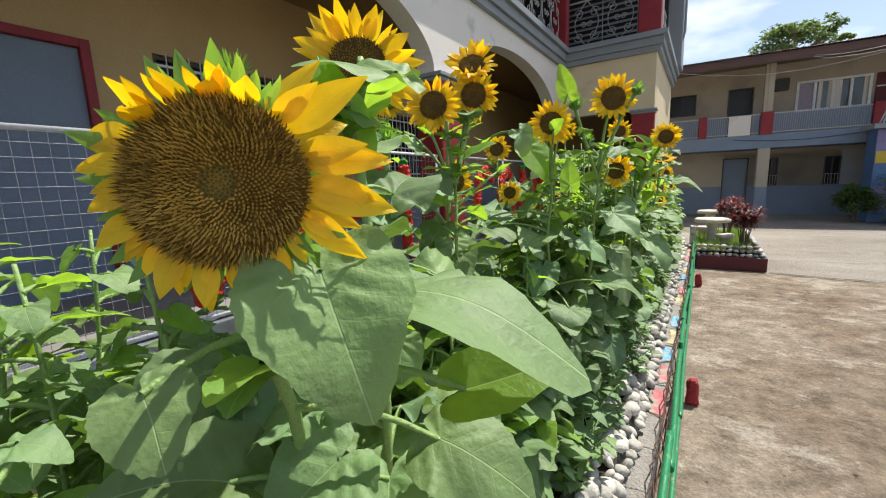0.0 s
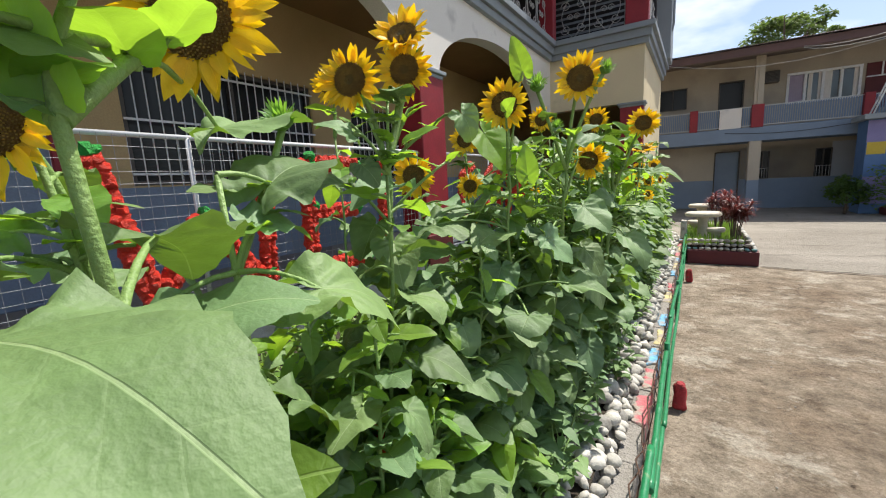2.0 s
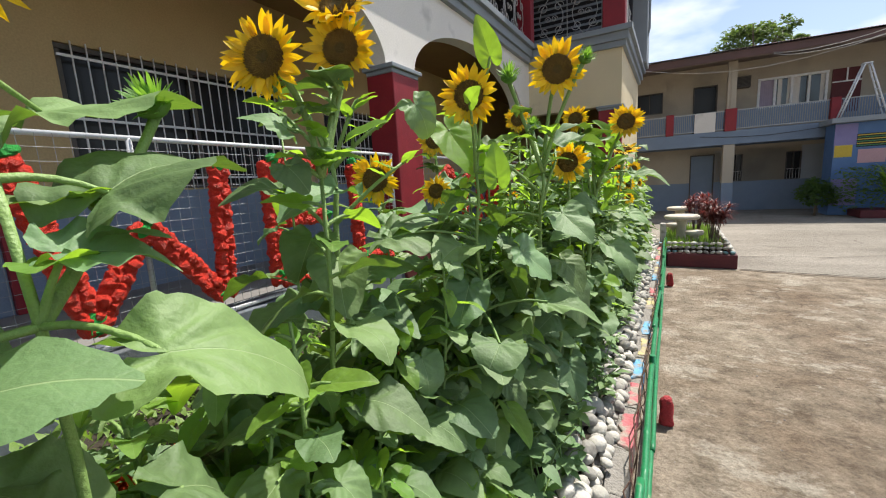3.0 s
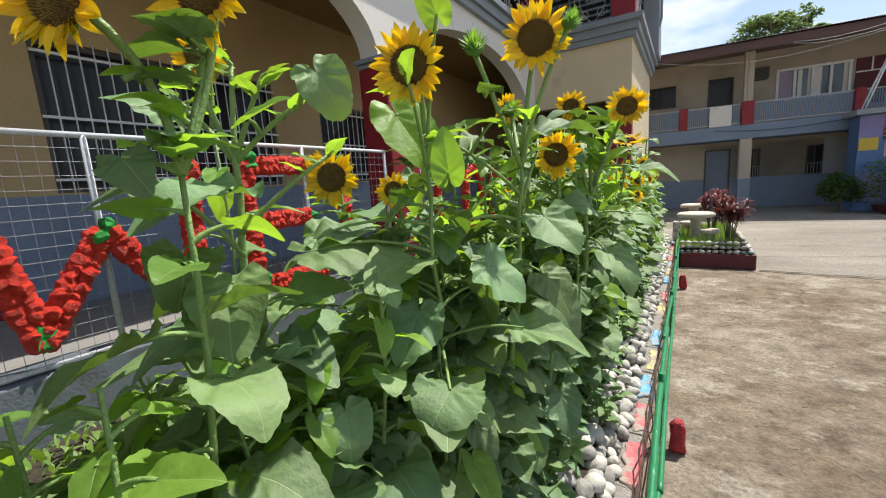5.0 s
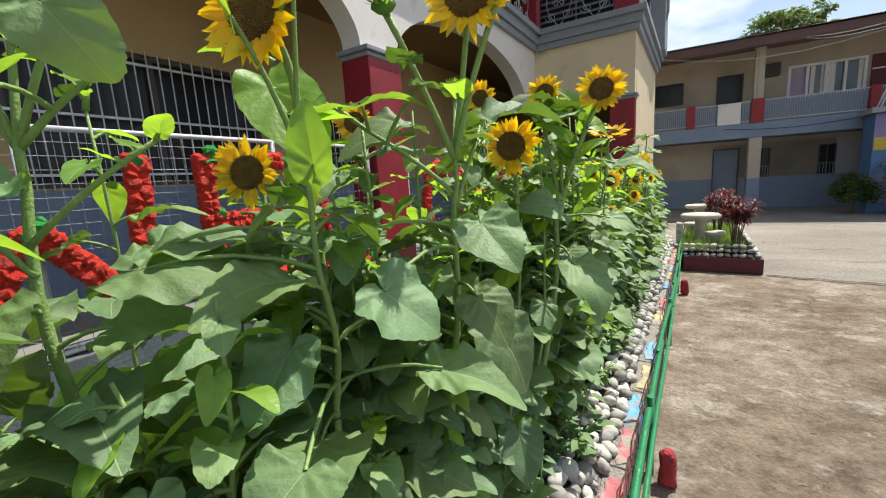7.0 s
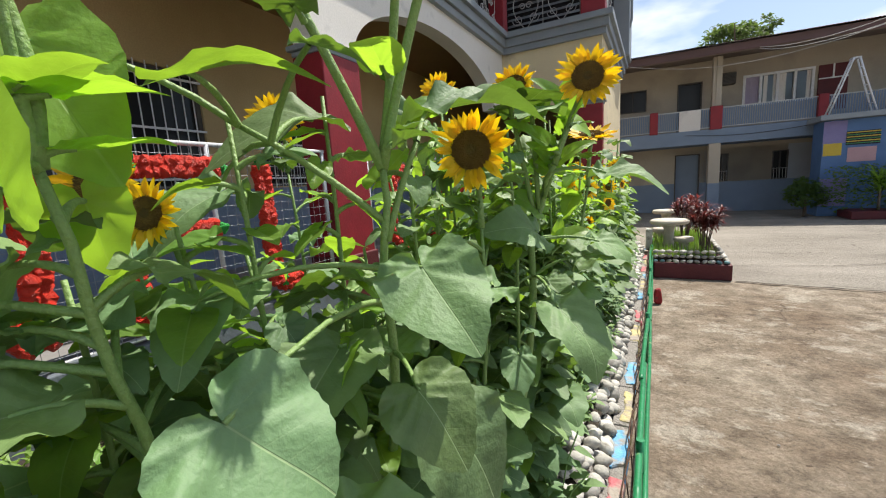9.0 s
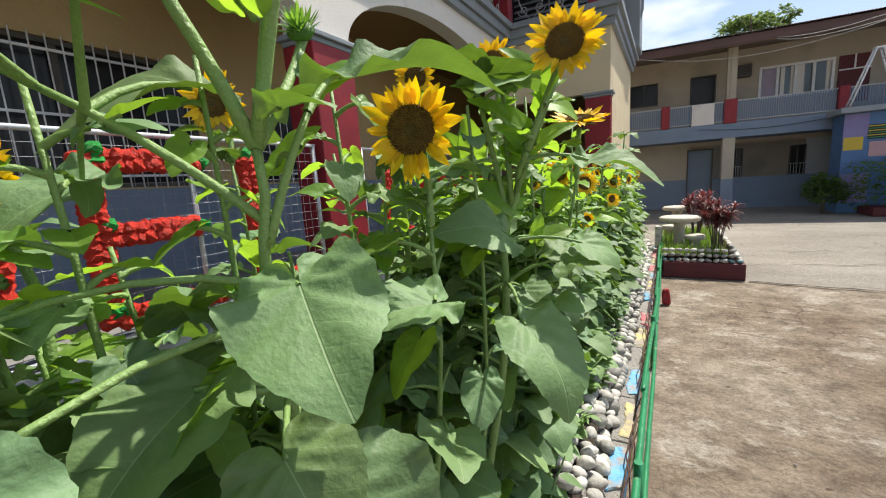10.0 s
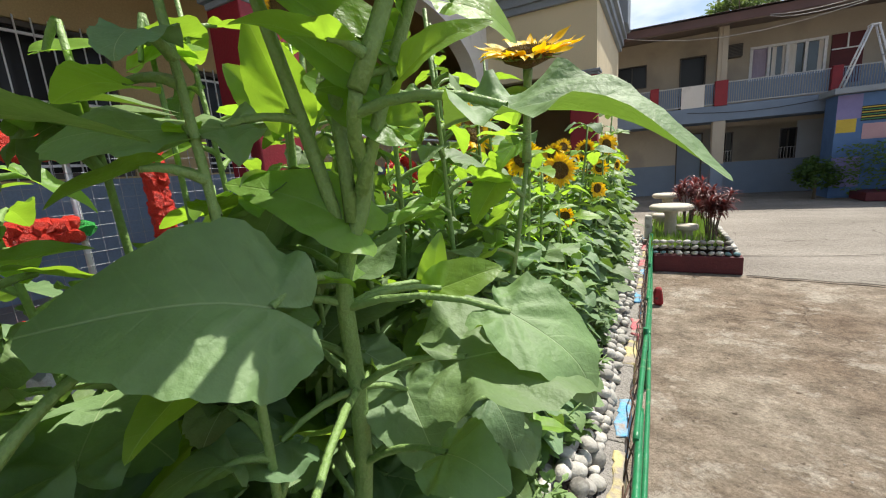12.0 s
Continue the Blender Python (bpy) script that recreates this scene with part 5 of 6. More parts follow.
# ---- sunflowers ----
LEAF, YLEAF = [], []
for s in range(14):
    r = random.Random(500 + s)
    bm = heart(bmesh.new(), None, 10, 52, r.uniform(0.92, 1.08), r.uniform(-0.1, 0.35), r.uniform(0.3, 1.25), r.uniform(0.035, 0.08), 0.024, s, r.uniform(-0.4, 0.4), 0.013)
    LEAF.append(mesh_of("leaf", bm, M_LEAF))
for s in range(4):
    r = random.Random(600 + s)
    bm = heart(bmesh.new(), None, 7, 36, r.uniform(0.72, 0.9), r.uniform(0.1, 0.45), r.uniform(0.1, 0.7), r.uniform(0.015, 0.035), 0.018, s, r.uniform(-0.3, 0.3))
    YLEAF.append(mesh_of("leaf", bm, M_LEAFY))
PETAL = []
for s in range(6):
    r = random.Random(700 + s)
    bm = blade(bmesh.new(), None, 8, 4, r.uniform(0.28, 0.42), r.uniform(0.1, 0.5), r.uniform(-0.3, 0.7), 0.02, 0.0, 0.75, 0.0, s, tipcurl=r.uniform(-0.4, 0.5))
    PETAL.append(mesh_of("petal", bm, M_PETAL))


def disc_meshes(n, fm=None, dm=None, spike=1.0, core=0.28):
    """Receptacle, florets and ring of sepals of a head of radius 1 (petals beyond)."""
    bm = bmesh.new()
    lathe(bm, [(0, 0.12), (0.3, 0.13), (0.7, 0.16), (0.95, 0.08), (1.02, -0.05), (0.9, -0.25), (0.5, -0.42), (0.14, -0.55)], 24)
    disc = mesh_of("flower_head", bm, dm or M_DISC)
    fl = bmesh.new()
    r = random.Random(n)
    g = math.pi * (3 - math.sqrt(5))
    for k in range(n):
        q = math.sqrt((k + 0.5) / n)
        a = k * g
        z = 0.12 + 0.05 * math.sin(min(1, q / 0.7) * 1.57) - (0.1 * ((q - 0.7) / 0.3) ** 2 if q > 0.7 else 0)
        h = (0.02 if q < core else r.uniform(0.05, 0.1) * spike)
        w = 0.75 / math.sqrt(n)
        c = Vector((q * math.cos(a), q * math.sin(a), z - 0.01))
        tip_v = fl.verts.new(c + Vector((q * math.cos(a) * 0.04 * spike + r.uniform(-.012, .012) * spike, q * math.sin(a) * 0.04 * spike + r.uniform(-.012, .012) * spike, h)))
        ring = [fl.verts.new(c + Vector((w * math.cos(t), w * math.sin(t), 0))) for t in (0.3, 1.87, 3.44, 5.01)]
        for i in range(4):
            f = fl.faces.new((ring[i], ring[(i + 1) % 4], tip_v))
            f.material_index = 1 if q < core else (0 if r.random() < 0.55 + 0.35 * (q < 0.62) else 2)
    florets = mesh_of("florets", fl, [fm or M_FLORET, M_FLORETC, dm or M_DISC])
    bm = bmesh.new()
    for k in range(22):
        a = 2 * math.pi * k / 22 + r.uniform(-.1, .1)
        d = Vector((math.cos(a), math.sin(a), r.uniform(-0.1, 0.45)))
        blade(bm, aim((math.cos(a) * 0.9, math.sin(a) * 0.9, -0.12), d, (0, 0, -1), r.uniform(0.45, 0.75)), 5, 2, 0.42, 0.2, r.uniform(-0.4, 0.8), 0, 0.0, 0.6, 0, k)
    return disc, florets, mesh_of("calyx", bm, M_SEPAL)


DISC_S, DISC_L = disc_meshes(420), disc_meshes(1500, M_FLORETL, M_DISCG, 1.5, 0.2)
bm = bmesh.new()
lathe(bm, [(0, 0.35), (0.45, 0.3), (0.75, 0.05), (0.8, -0.2), (0.5, -0.5), (0.14, -0.65)], 16)
BUD = mesh_of("flower_bud", bm, M_SEPAL)
bm = bmesh.new()
rb = random.Random(4)
for k in range(64):
    a, e = k * 2.4, 0.15 + 1.15 * (k / 64)
    d = Vector((math.cos(a) * math.cos(e), math.sin(a) * math.cos(e), math.sin(e)))
    blade(bm, aim(d * 0.55 + Vector((0, 0, -0.15)), d + Vector((0, 0, 0.25)), d, rb.uniform(0.7, 1.15)), 5, 2, 0.22, 0.2, rb.uniform(-0.5, 0.4), 0, 0, 0.6, 0, k)
BUDC = mesh_of("calyx", bm, M_SEPAL)
SEPAL = mesh_of("sepal", blade(bmesh.new(), None, 7, 4, 0.4, 0.3, -0.5, 0.02, 0.0, 0.5, 0.0, 3, tipcurl=1.2), M_SEPALB)
hn = [0]


def head(parent, at_w, normal, rad, base, petals=True, big=False, wither=0.0, split=True):
    """A flower head: rad is the whole radius with petals; at_w its centre."""
    hn[0] += 1
    r = random.Random(900 + hn[0])
    z = Vector(normal).normalized()
    x = z.orthogonal().normalized()
    x = (Matrix.Rotation(r.uniform(0, 6.28), 3, z) @ x)
    if big:
        x = Vector((0, 0, 1)).cross(z).normalized()
    y = z.cross(x)
    rd = rad * (0.58 if big else (0.5 if petals else 0.62))
    m = base.inverted() @ Matrix.Translation(at_w) @ Matrix((x, y, z)).transposed().to_4x4() @ Matrix.Diagonal((rd, rd, rd, 1))
    if not petals:
        hd = part("flower_bud", BUD, None, parent, m=m)
        part("calyx", BUDC, None, hd, "spiky green sepals")
        return hd
    d = DISC_L if big else DISC_S
    hd = part("flower_head", d[0], None, parent, m=m)
    tagged(part("floret_disc", d[1], None, hd, "dark brown seed disc with tan florets"), kind="stuff")
    part("calyx", d[2], None, hd, "ring of pointed green sepals")
    if petals:
        reach = rad / rd - 0.82
        joined = bmesh.new()
        if big:
            # an old head: petals gone on one flank, curled in over the top, hanging elsewhere
            for k in range(44):
                a = 2 * math.pi * k / 44 + r.uniform(-.1, .1)
                deg = math.degrees(a) % 360
                ca, sa = math.cos(a), math.sin(a)
                if deg < 55 or deg > 318:
                    dd, ln, wd = Vector((ca, sa - 0.25, r.uniform(-0.1, 0.5))), reach * r.uniform(0.85, 1.4), r.uniform(0.8, 1.1)
                elif deg < 145:
                    dd, ln, wd = Vector((ca * 0.5 + r.uniform(-.4, .4), 0.45 + r.uniform(-.35, .4), 0.8 + r.uniform(-.2, .3))), reach * r.uniform(0.5, 0.75), r.uniform(1.0, 1.5)
                elif deg < 225:
                    dd, ln, wd = Vector((ca, sa - 0.5, r.uniform(-0.3, 0.4))), reach * r.uniform(0.4, 0.75), r.uniform(1.0, 1.4)
                else:
                    dd, ln, wd = Vector((ca * 0.6, sa - 0.3, r.uniform(-0.3, 0.3))), reach * r.uniform(0.5, 0.8), r.uniform(1.0, 1.4)
                curl = (0.3 * ca, 1.0, -0.3) if 55 <= deg < 145 else (0, 0, 1)
                part("petal", PETAL[r.randrange(6)], None, hd, m=aim((ca * 0.92, sa * 0.92, 0.0), dd, curl, ln, wd))
            for k in range(26):
                a = radians(35 + k * 130 / 26 + r.uniform(-4, 4)) if k < 18 else radians(r.uniform(300, 380))
                part("sepal", SEPAL, None, hd, m=aim((math.cos(a) * 0.97, math.sin(a) * 0.97, -0.1 + r.uniform(-.12, .1)), (math.cos(a) + r.uniform(-.3, .3), math.sin(a), r.uniform(-.3, .4)), (r.uniform(-.4, .4), r.uniform(-.4, .4), 1), r.uniform(0.3, 0.62), r.uniform(0.5, 0.85)))
        for ring, n in () if big else ((0, 21), (1, 20)):
            for k in range(n):
                if r.random() < wither * 0.1:
                    continue
                a = 2 * math.pi * (k + 0.5 * ring) / n + r.uniform(-.12, .12)
                up = r.uniform(0.02, 0.4) + 0.12 * ring + wither * r.uniform(-0.9, 1.7)
                dd = Vector((math.cos(a), math.sin(a), up))
                pm = aim((math.cos(a) * 0.84, math.sin(a) * 0.84, -0.02 + 0.04 * ring), dd, (r.uniform(-.35, .35), r.uniform(-.35, .35), 1), reach * r.uniform(0.72 - 0.1 * wither, 1.14 + 0.15 * wither), r.uniform(0.8, 1.2 + 0.6 * wither))
                me = PETAL[r.randrange(6)]
                if split:
                    part("petal", me, None, hd, m=pm)
                else:
                    b2 = me.copy()
                    b2.transform(pm)
                    joined.from_mesh(b2)
                    bpy.data.meshes.remove(b2)
        if split:
            joined.free()
        else:
            part("petals", joined, M_PETAL, hd)
    return hd


SUNF = "dark green sunflower plant with a tall hairy stem and yellow flowers"


def leaf(parent, base, p0, p1, size, direction, up=(0, 0, 1), young=False, stem_bm=None, r=None, wide=1.0, which=None, join=False):
    """A petiole from p0 to p1 and a blade at its end."""
    inv = base.inverted()
    if stem_bm is not None:
        mid = Vector(p0).lerp(Vector(p1), 0.5) + Vector((0, 0, 0.18 * (Vector(p1) - Vector(p0)).length))
        pts = [inv @ q for q in curve_pts(p0, p1, mid, 4)]
        if join:
            tube(stem_bm, pts, [0.0055, 0.0048, 0.0042, 0.0038, 0.0034], 5, False)
        else:
            part("petiole", tube(bmesh.new(), pts, [0.0055, 0.0048, 0.0042, 0.0038, 0.0034], 6, False), M_STEM, parent)
    lib = YLEAF if young else LEAF
    me = lib[which if which is not None else (r or random).randrange(len(lib))]
    return part("leaf", me, None, parent, m=inv @ aim(p1, direction, up, size, wide))


def sunflower(pts, rad, heads=(), extra=(), n_leaf=16, seed=1, leaf_size=(0.10, 0.2), shoots=(), keep=0.30, label=SUNF, low=0.24, top_young=3, high=0.97, join=False, tuft=5):
    """pts: the stem from the soil up. heads: (centre, normal, radius, kind). extra: leaves set by hand (base, tip, up, young, wide)."""
    r = random.Random(seed)
    pts = [Vector(p) for p in pts]
    pts[0].x = min(pts[0].x, -0.42)
    for p in pts[1:]:
        if p.z < 1.25:
            p.x = min(p.x, -0.36 + 0.12 * (p.z - S) / (1.25 - S))
    base = Matrix.Translation(pts[0])
    inv = base.inverted()
    pl = thing("sunflower", base, label, "sunflower", "sunflowers in the bed")
    bm = bmesh.new()
    fine = []
    for i in range(len(pts) - 1):
        a, b = pts[i], pts[i + 1]
        for k in range(4):
            t = k / 4
            fine.append(a.lerp(b, t) + Vector((0.006 * math.sin(5 * (i + t)), 0.006 * math.cos(4 * (i + t)), 0)))
    fine.append(pts[-1])
    n = len(fine) - 1
    rad *= 0.85
    tube(bm, [inv @ p for p in fine], [rad * (1 - 0.55 * i / n) for i in range(n + 1)], 9)
    zt = pts[-1].z
    for c, nrm, hr, kind in heads:
        c, nrm = Vector(c), Vector(nrm).normalized()
        back = c - nrm * hr * 0.28
        start = min(fine, key=lambda p: abs(p.z - min(zt, c.z - 0.22)))
        if (start - pts[-1]).length < 0.12:
            start = pts[-1]
        part("flower_stalk", tube(bmesh.new(), [inv @ q for q in curve_pts(start, back, (start + back) / 2 + Vector((0, 0, 0.06)) - nrm * 0.06, 6)], [0.0088, 0.0082, .0075, .007, .007, .0072, 0.0085], 8), M_STEM, pl)
        head(pl, c, nrm, hr, base, kind != "bud", kind == "big", 0.8 if kind == "big" else (0.3 if kind == "old" else 0.0))
        for k in range(tuft):
            q = start.lerp(back, r.uniform(0.0, 0.75))
            a = r.uniform(0, 6.28)
            leaf(pl, base, q, q + Vector((math.cos(a) * .03, math.sin(a) * .03, .01)), r.uniform(0.055, 0.105), (math.cos(a), math.sin(a), 0.1), young=r.random() < 0.6, stem_bm=bm, r=r)
    forks = []
    for a, b, sr in shoots:
        a, b = Vector(a), Vector(b)
        forks += curve_pts(a, b, a.lerp(b, 0.5) + Vector((0, 0, 0.02)), 5)
        part("side_shoot", tube(bmesh.new(), [inv @ q for q in curve_pts(a, b, a.lerp(b, 0.5) + Vector((0, 0, 0.02)), 5)], [sr, sr * 0.95, sr * 0.9, sr * 0.84, sr * 0.78, sr * 0.7], 8), M_STEM, pl, "pale hairy side shoot")
        for k in range(min(3, tuft)):
            an = r.uniform(0, 6.28)
            q = a.lerp(b, 0.75 + 0.12 * k)
            leaf(pl, base, q, q + Vector((math.cos(an) * .02, math.sin(an) * .02, .01)), r.uniform(0.03, 0.06), (math.cos(an), math.sin(an), 0.5), young=True, stem_bm=bm, r=r)
    for k in range(n_leaf):
        t = low + (high - low) * (k + r.uniform(0, 0.6)) / n_leaf
        i = min(n - 1, int(t * n))
        p0 = fine[i].lerp(fine[i + 1], t * n - i)
        a = k * 2.4 + r.uniform(-.4, .4) + seed
        size = leaf_size[1] + (leaf_size[0] - leaf_size[1]) * max(0, (t - 0.45) / 0.55)
        size *= r.uniform(0.75, 1.15)
        out = Vector((math.cos(a), math.sin(a), r.uniform(0.15, 0.5)))
        reach = r.uniform(0.45, 0.8)
        p1 = p0 + out * size * reach
        tipp = p1 + Vector((out.x, out.y, -0.3)) * size
        if max(p1.x, tipp.x) > (-keep if p0.z > 1.12 and p1.y < 2.9 else (-0.22 if p0.y < 2.2 else -0.13)):
            out.x = -abs(out.x)
            size *= 0.8
            p1 = p0 + out * size * reach
            tipp = p1 + Vector((out.x, out.y, -0.3)) * size
        if max(p1.x, tipp.x) > -keep and p0.z > 1.12 and -0.2 < p1.y < 2.9:
            continue
        if max(p1.x, tipp.x) > ((-0.22 if p0.y < 2.2 else -0.13) if p0.z < 1.12 else 0.0):
            continue
        dirn = Vector((out.x, out.y, r.choice((r.uniform(-0.45, 0.2), r.uniform(-0.4, 0.25), r.uniform(-1.5, -0.3)))))
        up = Vector((0.25 * out.x + r.uniform(-.45, .45), 0.25 * out.y + r.uniform(-.45, .45), 1))
        leaf(pl, base, p0, p1, size, dirn, up, young=(k >= n_leaf - top_young and r.random() < 0.75) or r.random() < 0.08, stem_bm=bm, r=r, join=join)
    for e in extra:
        b, tp, up, young, wide = e[:5]
        b, tp = Vector(b), Vector(tp)
        stem_pt = min(fine + forks, key=lambda p: (p - b).length + 0.5 * max(0, p.z - b.z))
        leaf(pl, base, stem_pt, b, (tp - b).length * 1.03, tp - b, up, young, bm, r, wide, e[5] if len(e) > 5 else None)
    part("stem", bm, M_STEM, pl, smooth=True)
    return pl


FACE = Vector((0.34, -0.92, 0.06))
S = SOIL
# the near plants, along the bed
UPV = (.2, -.32, .92)
sunflower([(-.36, .44, S), (-.33, .41, .9), (-.31, .38, 1.36), (-.29, .33, 1.58)], 0.015,
          [((-.182, .255, 1.628), (.76, -.64, .02), .098, "big")],
          [((-0.180, 0.397, 1.525), (0.017, 0.437, 1.483), (-.1, -.06, 1), False, 0.8, 2),
           ((-.145, .300, 1.560), (-.085, .280, 1.465), (.6, -.45, .65), False, 1.1, 0),
           ((-.097, .426, 1.420), (-.008, .479, 1.451), (.1, -.6, .8), True, 1.0, 1),
           ((-.346, .300, 1.432), (-.366, .220, 1.39), (.3, -.4, .85), False, 1.2),
           ((-.144, .446, 1.336), (-.034, .470, 1.300), (0, -.5, .85), False, 1.1),
           ((-.26, .40, 1.30), (-.30, .30, 1.24), (.2, -.5, .85), False, 1.2), ((-.282, .224, 1.463), (-.235, .222, 1.416), (.4, -.4, .8), False, 1.3),
           ((-.22, .44, 1.26), (-.16, .36, 1.20), (.1, -.5, .85), False, 1.1)], 10, 1, keep=0.28, high=0.62, top_young=0)
sunflower([(-.27, .50, S), (-.27, .49, 1.0), (-.26, .47, 1.65), (-.28, .50, 1.78)], 0.0115,
          [((-.46, .685, 1.835), (.55, -.8, -.1), .115, ""), ((-.514, .47, 1.792), (.4, -.6, .6), .045, "bud")],
          [((-.27, .47, 1.68), (-.30, .45, 1.78), (.5, -.8, .1), True, 0.8, 1),
           ((-.213, .486, 1.748), (-.292, .402, 1.757), (.1, -.5, .85), False, 1.1),
           ((-.283, .428, 1.718), (-.25, .51, 1.70), (.1, -.5, .85), False, 1.1),
           ((-.600, .780, 1.710), (-.560, .960, 1.750), (.2, -.35, .95), False, 0.9),
           ((-.33, .60, 1.36), (-.30, .58, 1.28), (.5, -.5, .7), False, 1.0)], 9, 2, keep=0.27, high=0.6, top_young=0)
sunflower([(-.72, .62, S), (-.70, .60, 1.2), (-.66, .54, 1.7)], 0.013, [((-.64, .50, 1.70), (.6, -.7, .1), .10, "")], (), 20, 3, keep=0.3)
sunflower([(-.62, 1.22, S), (-.60, 1.2, 1.0), (-.58, 1.22, 1.62)], 0.012,
          [((-.577, 1.106, 1.845), FACE, .083, ""), ((-.534, 1.27, 1.892), FACE, .083, ""), ((-.546, 1.285, 1.987), (.3, -.8, .55), .085, "old")],
          [((-.607, 1.154, 1.648), (-.558, 1.16, 1.596), (.3, -.5, .8), False, 1.2)], 22, 4, keep=0.33)
sunflower([(-.52, .72, S), (-.50, .72, 1.0), (-.48, .70, 1.62)], 0.012, [((-.584, .903, 1.733), (.4, -.6, .6), .05, "bud")],
          [((-0.470, 0.561, 1.421), (-.315, .735, 1.450), (.14, -.06, 1), False, 0.85, 3), ((-.345, .765, 1.435), (-.305, .950, 1.335), (.54, .2, .78), False, 0.75, 4),
           ((-.482, .790, 1.603), (-.533, .990, 1.665), (.3, -.3, .9), False, 0.9), ((-.462, .738, 1.544), (-.455, .844, 1.518), (.3, -.5, .8), False, 1.0)], 12, 5, keep=0.32, high=0.7, top_young=0)
sunflower([(-.47, 1.75, S), (-.455, 1.745, 1.1), (-.445, 1.74, 1.34), (-.42, 1.69, 1.62)], 0.012,
          [((-.398, 1.615, 1.828), (.3, -.95, .0), .085, "")], [((-.37, 1.56, 1.80), (-.33, 1.53, 1.83), (.3, -.9, .3), True, 1.3), ((-.353, 1.666, 1.933), (-.368, 1.627, 2.032), (.3, -.95, .1), True, 0.8),
           ((-.334, 1.643, 1.598), (-.338, 1.640, 1.703), (.4, -.85, .2), True, 1.0, 1), ((-.619, 1.494, 1.446), (-.481, 1.648, 1.411), UPV, False, 1.0),
           ((-.648, 1.547, 1.474), (-.554, 1.661, 1.485), UPV, False, 1.0), ((-.300, 1.537, 1.154), (-.286, 1.434, 1.114), UPV, False, 1.5), ((-.251, 1.846, 1.189), (-.09, 1.885, 1.149), UPV, False, 0.8)], 20, 7, keep=0.28)
sunflower([(-.34, 2.42, S), (-.32, 2.42, 1.0), (-.30, 2.40, 1.48)], 0.011,
          [((-.295, 2.35, 1.656), (.3, -.95, .02), .088, "")], [((-.238, 2.297, 1.371), (-.314, 2.185, 1.356), (.2, -.3, .9), False, 1.1)], 20, 9, keep=0.3)
sunflower([(-.72, 1.98, S), (-.70, 1.95, .9), (-.69, 1.93, 1.42)], 0.009, [((-.686, 1.895, 1.568), (.4, -.85, .2), .06, "")], (), 20, 10)
sunflower([(-1.06, 2.08, S), (-1.06, 2.05, .9), (-1.05, 2.03, 1.46)], 0.010, [((-1.049, 1.987, 1.629), (.5, -.85, .1), .115, "")], [((-.86, 1.95, 1.50), (-.74, 1.88, 1.50), UPV, False, 1.0)], 18, 11)
# the branching plant with pale side shoots
sunflower([(-.73, 1.42, S), (-.72, 1.40, 1.0), (-.715, 1.39, 1.34), (-.725, 1.405, 1.67)], 0.0175,
          (),
          [((-.655, 1.342, 1.593), (-.658, 1.171, 1.553), UPV, False, 1.0), ((-.60, 1.36, 1.72), (-.52, 1.40, 1.76), (.1, -.4, .9), True, 1.0), ((-.80, 1.33, 1.76), (-.86, 1.24, 1.80), (.2, -.5, .8), False, 1.0),
           ((-.426, 1.382, 1.775), (-.415, 1.43, 1.692), (.5, -.6, .6), False, 1.1), ((-.82, 1.30, 1.60), (-.92, 1.18, 1.60), UPV, False, 1.0)], 14, 12, high=0.75, top_young=0,
          shoots=[((-.725, 1.405, 1.65), q, .0065) for q in ((-.84, 1.36, 1.80), (-.79, 1.37, 1.85), (-.73, 1.43, 1.86), (-.67, 1.46, 1.83), (-.61, 1.50, 1.77))] + [((-.715, 1.39, 1.50), (-.58, 1.54, 1.66), .006), ((-.715, 1.39, 1.45), (-.80, 1.30, 1.60), .006)])
sunflower([(-1.25, 1.68, S), (-1.24, 1.67, 1.1), (-1.23, 1.66, 1.81)], 0.010, [((-1.186, 1.625, 2.014), (.5, -.75, -.2), .085, "")], (), 14, 27)
sunflower([(-1.05, 2.56, S), (-1.04, 2.54, 1.0), (-1.03, 2.50, 1.66)], 0.011, [((-1.02, 2.466, 1.824), (.5, -.85, .1), .09, "")], (), 18, 13)
sunflower([(-.82, 3.25, S), (-.81, 3.22, 1.2), (-.80, 3.2, 1.8)], 0.011, [((-.794, 3.175, 1.982), FACE, .09, "")], (), 20, 14)
sunflower([(-.42, 3.05, S), (-.41, 3.02, 1.2), (-.39, 3.0, 1.75)], 0.011, [((-.386, 2.963, 1.912), (.1, -.95, .2), .08, "")], (), 20, 15, keep=.1)
sunflower([(-.2, 3.12, S), (-.18, 3.1, 1.0), (-.16, 3.08, 1.55)], 0.011, [((-.145, 3.05, 1.725), (.1, -.35, .92), .085, "")], (), 20, 16, keep=.05)
